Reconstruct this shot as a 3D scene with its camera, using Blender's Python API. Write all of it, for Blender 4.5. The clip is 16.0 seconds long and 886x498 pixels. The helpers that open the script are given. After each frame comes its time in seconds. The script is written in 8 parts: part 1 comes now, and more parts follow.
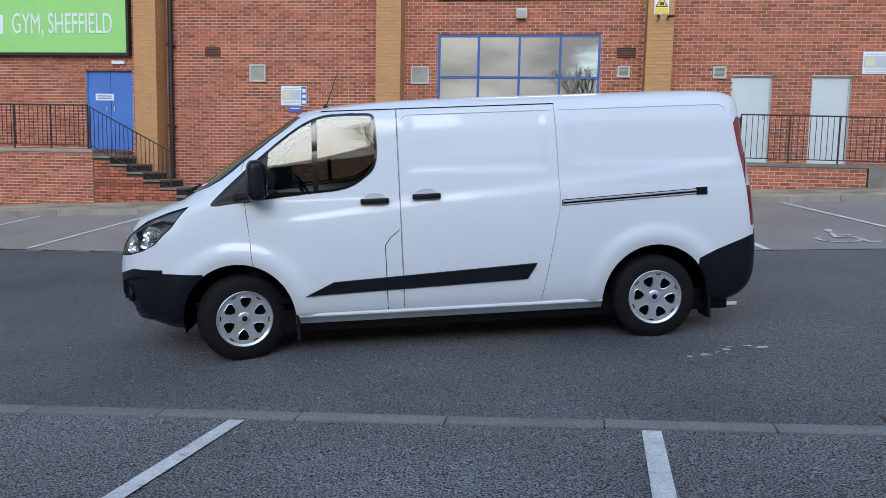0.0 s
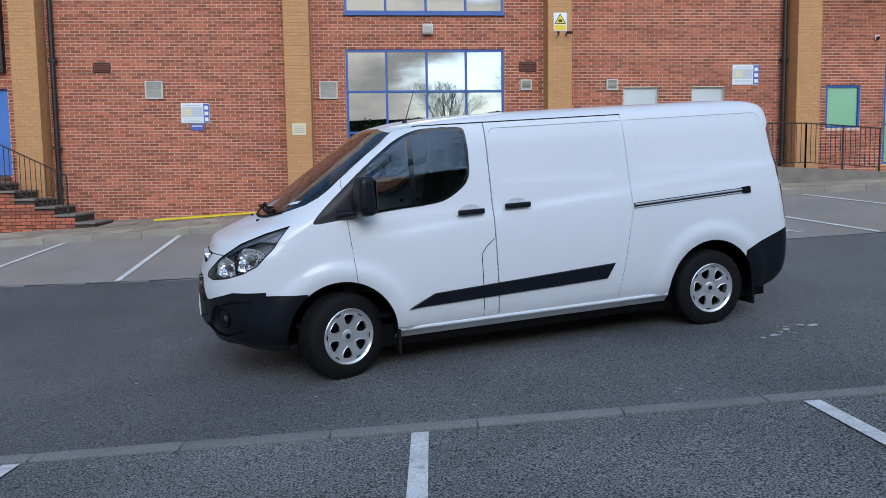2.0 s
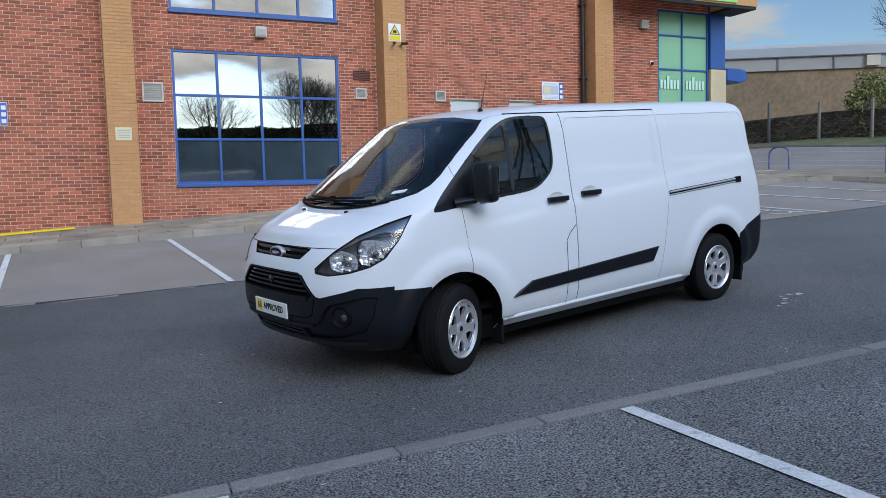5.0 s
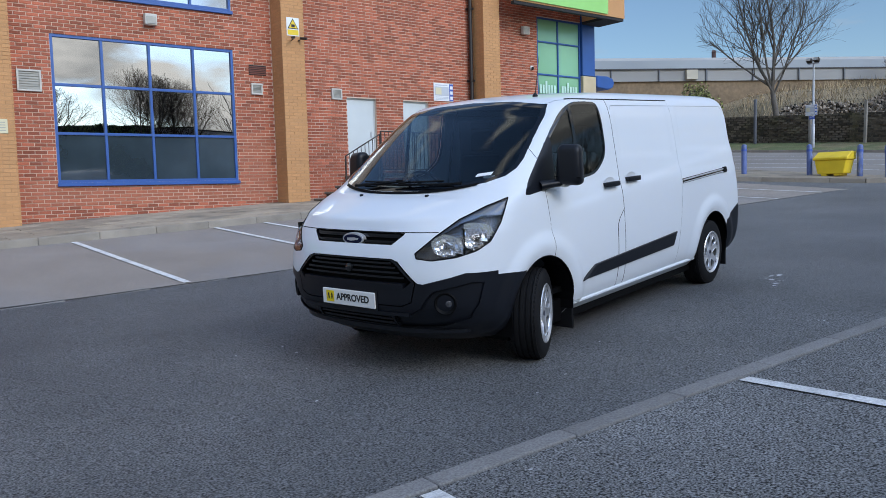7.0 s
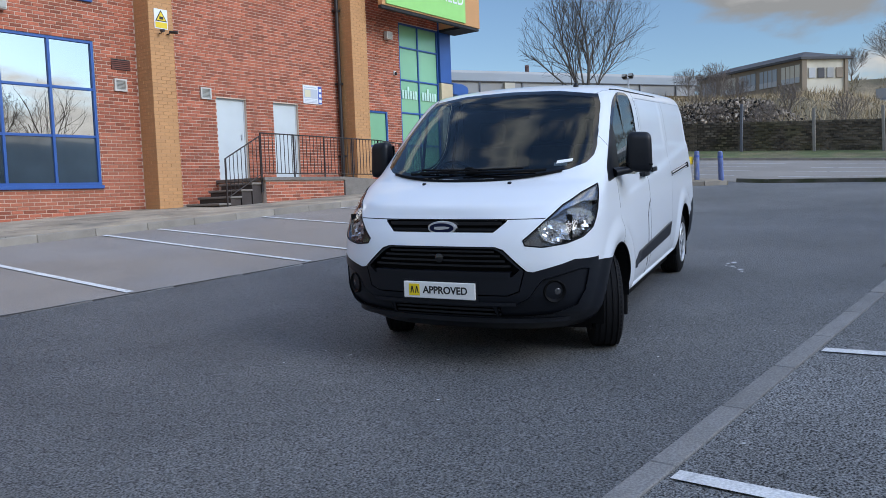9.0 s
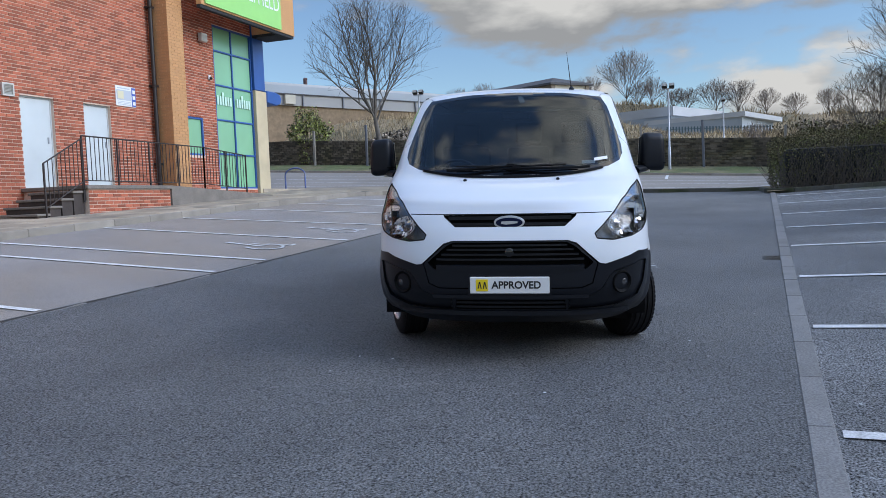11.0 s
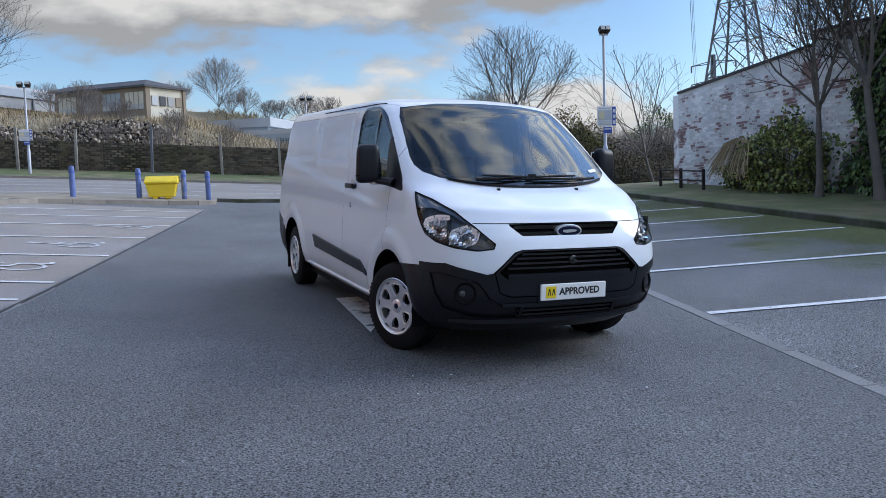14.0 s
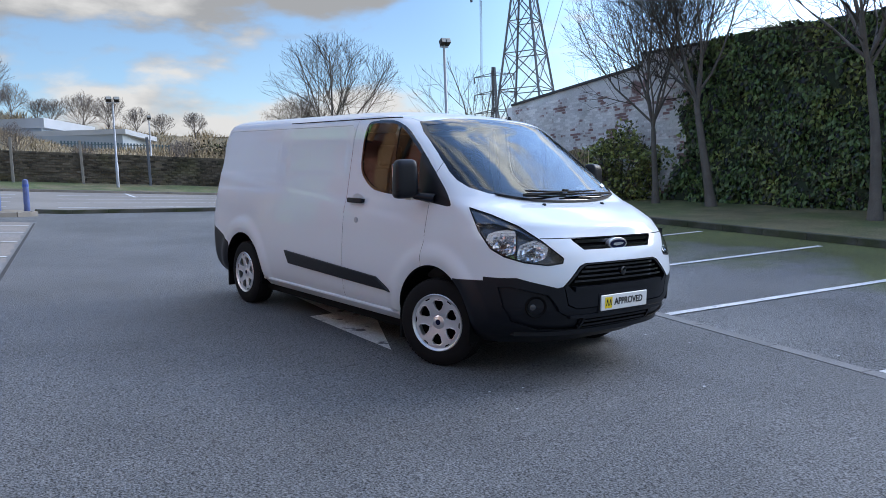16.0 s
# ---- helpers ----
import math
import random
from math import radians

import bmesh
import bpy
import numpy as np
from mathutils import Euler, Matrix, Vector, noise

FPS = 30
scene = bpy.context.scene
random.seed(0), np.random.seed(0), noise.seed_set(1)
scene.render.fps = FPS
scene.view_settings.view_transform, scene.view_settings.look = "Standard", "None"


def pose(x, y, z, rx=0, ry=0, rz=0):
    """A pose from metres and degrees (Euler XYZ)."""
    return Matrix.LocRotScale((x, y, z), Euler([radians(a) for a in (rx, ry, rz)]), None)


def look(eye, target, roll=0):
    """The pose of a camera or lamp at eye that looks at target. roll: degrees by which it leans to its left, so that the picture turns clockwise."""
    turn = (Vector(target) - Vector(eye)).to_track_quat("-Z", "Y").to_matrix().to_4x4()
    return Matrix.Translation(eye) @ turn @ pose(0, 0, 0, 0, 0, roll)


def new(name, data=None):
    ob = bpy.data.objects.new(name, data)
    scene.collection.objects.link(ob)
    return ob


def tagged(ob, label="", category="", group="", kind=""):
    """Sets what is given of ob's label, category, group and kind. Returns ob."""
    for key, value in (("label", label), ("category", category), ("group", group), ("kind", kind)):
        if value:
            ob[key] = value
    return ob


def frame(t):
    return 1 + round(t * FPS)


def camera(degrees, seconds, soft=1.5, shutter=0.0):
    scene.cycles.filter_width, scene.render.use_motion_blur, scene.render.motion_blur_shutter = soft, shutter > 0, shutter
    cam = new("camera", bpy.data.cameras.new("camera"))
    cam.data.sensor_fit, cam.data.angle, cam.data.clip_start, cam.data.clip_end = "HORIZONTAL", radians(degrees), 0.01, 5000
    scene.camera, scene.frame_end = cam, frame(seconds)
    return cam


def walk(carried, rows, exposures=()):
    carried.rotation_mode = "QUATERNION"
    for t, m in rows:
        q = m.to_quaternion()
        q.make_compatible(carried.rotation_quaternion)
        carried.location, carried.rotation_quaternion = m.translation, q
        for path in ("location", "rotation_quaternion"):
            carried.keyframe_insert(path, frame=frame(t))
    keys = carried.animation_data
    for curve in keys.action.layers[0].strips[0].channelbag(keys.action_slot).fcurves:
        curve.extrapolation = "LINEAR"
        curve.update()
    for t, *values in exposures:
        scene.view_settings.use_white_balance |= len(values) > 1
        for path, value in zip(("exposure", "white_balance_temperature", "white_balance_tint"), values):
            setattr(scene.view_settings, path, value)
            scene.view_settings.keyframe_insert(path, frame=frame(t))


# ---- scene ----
cam = camera(59.2, 16.0, 0.5)
PATH = [
    (0, (0.459, 0.199, 1.491), (0.192, 2.168, 1.267), 1.2),
    (0.5, (-0.077, 0.03, 1.499), (-0.23, 2.012, 1.284), 0.8),
    (1, (-0.575, -0.025, 1.488), (-0.624, 1.964, 1.282), 0.2),
    (1.5, (-1.104, -0.111, 1.487), (-1.047, 1.878, 1.289), -0.3),
    (2, (-1.601, -0.062, 1.465), (-1.44, 1.922, 1.277), -0.8),
    (2.5, (-2.139, -0.065, 1.436), (-1.872, 1.909, 1.257), -1.0),
    (3, (-2.64, 0.045, 1.4), (-2.266, 2.002, 1.232), -1.2),
    (3.5, (-3.101, 0.176, 1.376), (-2.612, 2.109, 1.215), -1.2),
    (4, (-3.572, 0.33, 1.349), (-2.96, 2.228, 1.191), -1.2),
    (6.5, (-5.529, 1.566, 1.191), (-4.391, 3.203, 1.038), -1.7),
    (7, (-5.924, 1.855, 1.164), (-4.702, 3.431, 1.013), -1.6),
    (7.5, (-6.254, 2.216, 1.129), (-4.95, 3.725, 0.978), -1.5),
    (8, (-6.599, 2.576, 1.096), (-5.21, 4.007, 0.948), -1.5),
    (8.5, (-6.904, 2.974, 1.076), (-5.421, 4.307, 0.931), -1.6),
    (9, (-7.173, 3.391, 1.063), (-5.595, 4.612, 0.923), -2.1),
    (11.5, (-8.163, 5.735, 1.0), (-6.236, 6.254, 0.874), -2.1),
    (12, (-8.199, 6.258, 1.008), (-6.233, 6.602, 0.877), -2.0),
    (12.5, (-8.299, 6.804, 1.042), (-6.309, 6.957, 0.904), -2.0),
    (13, (-8.295, 7.341, 1.055), (-6.3, 7.309, 0.914), -2.0),
    (13.5, (-8.283, 7.9, 1.098), (-6.299, 7.692, 0.957), -2.0),
    (14, (-8.201, 8.437, 1.122), (-6.24, 8.068, 0.981), -1.9),
    (14.5, (-8.119, 8.956, 1.159), (-6.193, 8.439, 1.017), -2.0),
    (15, (-7.999, 9.465, 1.189), (-6.116, 8.807, 1.045), -2.0),
    (15.5, (-7.792, 9.865, 1.237), (-5.955, 9.087, 1.092), -2.2),
    (16, (-7.607, 10.238, 1.264), (-5.817, 9.358, 1.118), -2.2),
]
EXPOSURES = [(0, 0.70, 7420, 6.8), (4, 0.74, 7380, 7.0), (7, 0.88, 7300, 7.8), (9.5, 1.01, 7260, 8.6), (12.5, 1.18, 7180, 9.2), (14.5, 1.26, 7140, 9.5), (16, 1.33, 7130, 9.7)]
walk(cam, [(t, look(eye, target, roll)) for t, eye, target, roll in PATH], EXPOSURES)

# ---- sky, sun, exposure ----
world = bpy.data.worlds.new("sky")
scene.world = world
world.use_nodes = True
wt = world.node_tree
wt.nodes.clear()


def wnode(kind, **kw):
    n = wt.nodes.new(kind)
    for k, v in kw.items():
        n.inputs[k].default_value = v
    return n


SUN_EL, SUN_AZ = radians(28), radians(176)      # azimuth clockwise from +y
sky = wt.nodes.new("ShaderNodeTexSky")
sky.sky_type = "NISHITA"
sky.sun_disc = False
sky.sun_elevation, sky.sun_rotation = SUN_EL, SUN_AZ
sky.air_density, sky.dust_density, sky.ozone_density = 1.0, 0.3, 3.0
coord = wt.nodes.new("ShaderNodeTexCoord")
sep = wt.nodes.new("ShaderNodeSeparateXYZ")
wt.links.new(coord.outputs["Generated"], sep.inputs[0])


def wmath(op, a, b=None, clamp=False):
    n = wt.nodes.new("ShaderNodeMath")
    n.operation, n.use_clamp = op, clamp
    for i, v in enumerate((a, b)):
        if v is None:
            continue
        if isinstance(v, (int, float)):
            n.inputs[i].default_value = v
        else:
            wt.links.new(v, n.inputs[i])
    return n.outputs[0]


# heaped clouds: noise over the sky's dome, wider than tall; lit tops and grey undersides come from the change of density upwards
def cloud_noise(lift):
    at = wt.nodes.new("ShaderNodeVectorMath")
    at.operation = "MULTIPLY_ADD"
    at.inputs[1].default_value = (1.0, 1.0, 2.6)
    at.inputs[2].default_value = (CLOUD_SHIFT[0], CLOUD_SHIFT[1], CLOUD_SHIFT[2] + lift)
    wt.links.new(coord.outputs["Generated"], at.inputs[0])
    n = wnode("ShaderNodeTexNoise", Scale=2.9, Detail=9.0, Roughness=0.52, Distortion=0.1)
    wt.links.new(at.outputs[0], n.inputs["Vector"])
    return n.outputs["Fac"]


CLOUD_SHIFT = (3.7, 1.3, 0.4)
dense, dense_up = cloud_noise(0.0), cloud_noise(0.10)
ramp = wt.nodes.new("ShaderNodeValToRGB")
ramp.color_ramp.interpolation = "EASE"
ramp.color_ramp.elements[0].position, ramp.color_ramp.elements[1].position = 0.44, 0.53
# the cover breaks up overhead and towards the north
thinner = wmath("ADD", wmath("MULTIPLY", wmath("SUBTRACT", sep.outputs["Z"], 0.30, True), 0.16), wmath("MULTIPLY", wmath("SUBTRACT", sep.outputs["Y"], 0.45, True), 0.14))
wt.links.new(wmath("SUBTRACT", dense, thinner), ramp.inputs[0])
tone = wt.nodes.new("ShaderNodeValToRGB")
tone.color_ramp.elements[0].position, tone.color_ramp.elements[1].position = 0.30, 0.62
tone.color_ramp.elements[0].color = (2.62, 2.86, 3.28, 1)
tone.color_ramp.elements[1].color = (5.2, 5.48, 5.95, 1)
wt.links.new(wmath("ADD", wmath("MULTIPLY", wmath("SUBTRACT", dense, dense_up), 2.4), 0.46), tone.inputs[0])
# pale haze low over the horizon
hz_ = wt.nodes.new("ShaderNodeMapRange")
hz_.interpolation_type = "SMOOTHSTEP"
hz_.inputs["From Min"].default_value, hz_.inputs["From Max"].default_value = 0.0, 0.13
hz_.inputs["To Min"].default_value, hz_.inputs["To Max"].default_value = 0.6, 0.0
wt.links.new(sep.outputs["Z"], hz_.inputs["Value"])
mixhaze = wt.nodes.new("ShaderNodeMix")
mixhaze.data_type = "RGBA"
mixhaze.inputs[7].default_value = (3.2, 3.45, 3.75, 1)
wt.links.new(hz_.outputs[0], mixhaze.inputs[0])
deep = wt.nodes.new("ShaderNodeMix")
deep.data_type, deep.blend_type = "RGBA", "MULTIPLY"
deep.inputs[0].default_value = 1.0
deep.inputs[7].default_value = (1.06, 1.20, 1.38, 1)
wt.links.new(sky.outputs[0], deep.inputs[6])
wt.links.new(deep.outputs[2], mixhaze.inputs[6])
mixsky = wt.nodes.new("ShaderNodeMix")
mixsky.data_type = "RGBA"
wt.links.new(ramp.outputs[0], mixsky.inputs[0])
wt.links.new(mixhaze.outputs[2], mixsky.inputs[6])
wt.links.new(tone.outputs[0], mixsky.inputs[7])
# a thin bright veil overhead, as under broken cloud
veil = wt.nodes.new("ShaderNodeMapRange")
veil.interpolation_type = "SMOOTHSTEP"
veil.inputs["From Min"].default_value, veil.inputs["From Max"].default_value = 0.30, 0.75
veil.inputs["To Min"].default_value, veil.inputs["To Max"].default_value = 0.78, 1.65
wt.links.new(sep.outputs["Z"], veil.inputs["Value"])
# cloud near the sun is brighter, by forward scattering
SUN_DIR = (math.sin(SUN_AZ) * math.cos(SUN_EL), math.cos(SUN_AZ) * math.cos(SUN_EL), math.sin(SUN_EL))
dot = wt.nodes.new("ShaderNodeVectorMath")
dot.operation = "DOT_PRODUCT"
dot.inputs[1].default_value = SUN_DIR
wt.links.new(coord.outputs["Generated"], dot.inputs[0])
halo = wt.nodes.new("ShaderNodeMapRange")
halo.interpolation_type = "SMOOTHSTEP"
halo.inputs["From Min"].default_value, halo.inputs["From Max"].default_value = 0.50, 1.0
halo.inputs["To Min"].default_value, halo.inputs["To Max"].default_value = 1.0, 3.0
wt.links.new(dot.outputs["Value"], halo.inputs["Value"])
bg = wnode("ShaderNodeBackground", Strength=0.10)
wt.links.new(wmath("MULTIPLY", wmath("MULTIPLY", veil.outputs[0], halo.outputs[0]), 0.072), bg.inputs["Strength"])
wt.links.new(mixsky.outputs[2], bg.inputs[0])
wout = wt.nodes.new("ShaderNodeOutputWorld")
wt.links.new(bg.outputs[0], wout.inputs[0])

sun_data = bpy.data.lights.new("sun", "SUN")
sun_data.energy, sun_data.angle, sun_data.color = 0.52, radians(24), (1.0, 0.985, 0.965)
sun = new("sun", sun_data)
sd = Vector((math.sin(SUN_AZ) * math.cos(SUN_EL), math.cos(SUN_AZ) * math.cos(SUN_EL), math.sin(SUN_EL)))
sun.matrix_world = look(sd * 80, (0, 0, 0))

# ---- materials ----


def material(name, base, rough=0.6, metal=0.0, vary=0.0, scale=3.0, fine=0.0, fine_scale=60.0, bump=0.0, bump_scale=80.0,
             coat=0.0, random_value=0.0, island=0.0, second=None, second_scale=0.5, second_edge=(0.45, 0.6), spec=0.5, second_south=None, second_west=None, second_island=0.0):
    """A principled surface with two scales of colour noise, relief, an optional second colour in patches, and a change from piece to piece."""
    m = bpy.data.materials.new(name)
    m.use_nodes = True
    nt = m.node_tree
    b = nt.nodes["Principled BSDF"]
    b.inputs["Base Color"].default_value = (*base, 1)
    b.inputs["Roughness"].default_value = rough
    b.inputs["Metallic"].default_value = metal
    b.inputs["Coat Weight"].default_value = coat
    b.inputs["Coat Roughness"].default_value = 0.04
    b.inputs["Specular IOR Level"].default_value = spec
    tc = nt.nodes.new("ShaderNodeNewGeometry")
    out = None

    def noise_tex(sc, detail=6.0):
        n = nt.nodes.new("ShaderNodeTexNoise")
        n.inputs["Scale"].default_value, n.inputs["Detail"].default_value = sc, detail
        nt.links.new(tc.outputs["Position"], n.inputs["Vector"])
        return n

    def scaled(src, fac_socket, amount):
        mr = nt.nodes.new("ShaderNodeMapRange")
        mr.inputs["From Min"].default_value, mr.inputs["From Max"].default_value = 0.25, 0.75
        mr.inputs["To Min"].default_value, mr.inputs["To Max"].default_value = 1 - amount, 1 + amount
        mr.clamp = False
        nt.links.new(fac_socket, mr.inputs["Value"])
        mx = nt.nodes.new("ShaderNodeMix")
        mx.data_type, mx.blend_type = "RGBA", "MULTIPLY"
        mx.inputs[0].default_value = 1
        if src is None:
            mx.inputs[6].default_value = (*base, 1)
        else:
            nt.links.new(src, mx.inputs[6])
        cb = nt.nodes.new("ShaderNodeCombineColor")
        for i in range(3):
            nt.links.new(mr.outputs[0], cb.inputs[i])
        nt.links.new(cb.outputs[0], mx.inputs[7])
        return mx.outputs[2]

    if second is not None:
        n = noise_tex(second_scale, 8.0)
        r = nt.nodes.new("ShaderNodeValToRGB")
        r.color_ramp.elements[0].position, r.color_ramp.elements[1].position = second_edge
        fac = n.outputs["Fac"]
        if second_south is not None:
            sp = nt.nodes.new("ShaderNodeSeparateXYZ")
            nt.links.new(tc.outputs["Position"], sp.inputs[0])
            mr = nt.nodes.new("ShaderNodeMapRange")
            mr.inputs["From Min"].default_value, mr.inputs["From Max"].default_value = second_south
            mr.inputs["To Min"].default_value, mr.inputs["To Max"].default_value = 0.32, -0.2
            nt.links.new(sp.outputs["Y"], mr.inputs["Value"])
            ad = nt.nodes.new("ShaderNodeMath")
            nt.links.new(fac, ad.inputs[0])
            nt.links.new(mr.outputs[0], ad.inputs[1])
            fac = ad.outputs[0]
        if second_west is not None:
            sp = nt.nodes.new("ShaderNodeSeparateXYZ")
            nt.links.new(tc.outputs["Position"], sp.inputs[0])
            mr = nt.nodes.new("ShaderNodeMapRange")
            mr.inputs["From Min"].default_value, mr.inputs["From Max"].default_value = second_west
            mr.inputs["To Min"].default_value, mr.inputs["To Max"].default_value = 0.15, -0.15
            nt.links.new(sp.outputs["X"], mr.inputs["Value"])
            ad = nt.nodes.new("ShaderNodeMath")
            nt.links.new(fac, ad.inputs[0])
            nt.links.new(mr.outputs[0], ad.inputs[1])
            fac = ad.outputs[0]
        if second_island:
            mr = nt.nodes.new("ShaderNodeMapRange")
            mr.inputs["To Min"].default_value, mr.inputs["To Max"].default_value = -second_island, second_island
            nt.links.new(tc.outputs["Random Per Island"], mr.inputs["Value"])
            ad = nt.nodes.new("ShaderNodeMath")
            nt.links.new(fac, ad.inputs[0])
            nt.links.new(mr.outputs[0], ad.inputs[1])
            fac = ad.outputs[0]
        nt.links.new(fac, r.inputs[0])
        mx = nt.nodes.new("ShaderNodeMix")
        mx.data_type = "RGBA"
        mx.inputs[6].default_value, mx.inputs[7].default_value = (*base, 1), (*second, 1)
        nt.links.new(r.outputs[0], mx.inputs[0])
        out = mx.outputs[2]
    if vary:
        out = scaled(out, noise_tex(scale).outputs["Fac"], vary)
    if fine:
        out = scaled(out, noise_tex(fine_scale, 3.0).outputs["Fac"], fine)
    if random_value:
        oi = nt.nodes.new("ShaderNodeObjectInfo")
        out = scaled(out, oi.outputs["Random"], random_value)
    if island:
        out = scaled(out, tc.outputs["Random Per Island"], island)
    if out is not None:
        nt.links.new(out, b.inputs["Base Color"])
    if bump:
        n = noise_tex(bump_scale, 4.0)
        bp = nt.nodes.new("ShaderNodeBump")
        bp.inputs["Strength"].default_value, bp.inputs["Distance"].default_value = min(1.0, bump), 0.01
        nt.links.new(n.outputs["Fac"], bp.inputs["Height"])
        nt.links.new(bp.outputs[0], b.inputs["Normal"])
    return m


def glass_material(name, tint, rough=0.0, ior=1.5):
    """A thin pane: clear or tinted body with a mirror gloss that grows at grazing angles."""
    m = bpy.data.materials.new(name)
    m.use_nodes = True
    nt = m.node_tree
    nt.nodes.clear()
    tr = nt.nodes.new("ShaderNodeBsdfTransparent")
    tr.inputs[0].default_value = (*tint, 1)
    gl = nt.nodes.new("ShaderNodeBsdfGlossy")
    gl.inputs["Roughness"].default_value = rough
    r0 = ((ior - 1) / (ior + 1)) ** 2
    lw = nt.nodes.new("ShaderNodeLayerWeight")
    pw = nt.nodes.new("ShaderNodeMath")
    pw.operation = "POWER"
    pw.inputs[1].default_value = 5.0
    nt.links.new(lw.outputs["Facing"], pw.inputs[0])
    fr = nt.nodes.new("ShaderNodeMath")
    fr.operation = "MULTIPLY_ADD"
    fr.inputs[1].default_value, fr.inputs[2].default_value = 1 - r0, r0
    nt.links.new(pw.outputs[0], fr.inputs[0])
    mx = nt.nodes.new("ShaderNodeMixShader")
    nt.links.new(fr.outputs[0], mx.inputs[0])
    nt.links.new(tr.outputs[0], mx.inputs[1])
    nt.links.new(gl.outputs[0], mx.inputs[2])
    o = nt.nodes.new("ShaderNodeOutputMaterial")
    nt.links.new(mx.outputs[0], o.inputs[0])
    return m


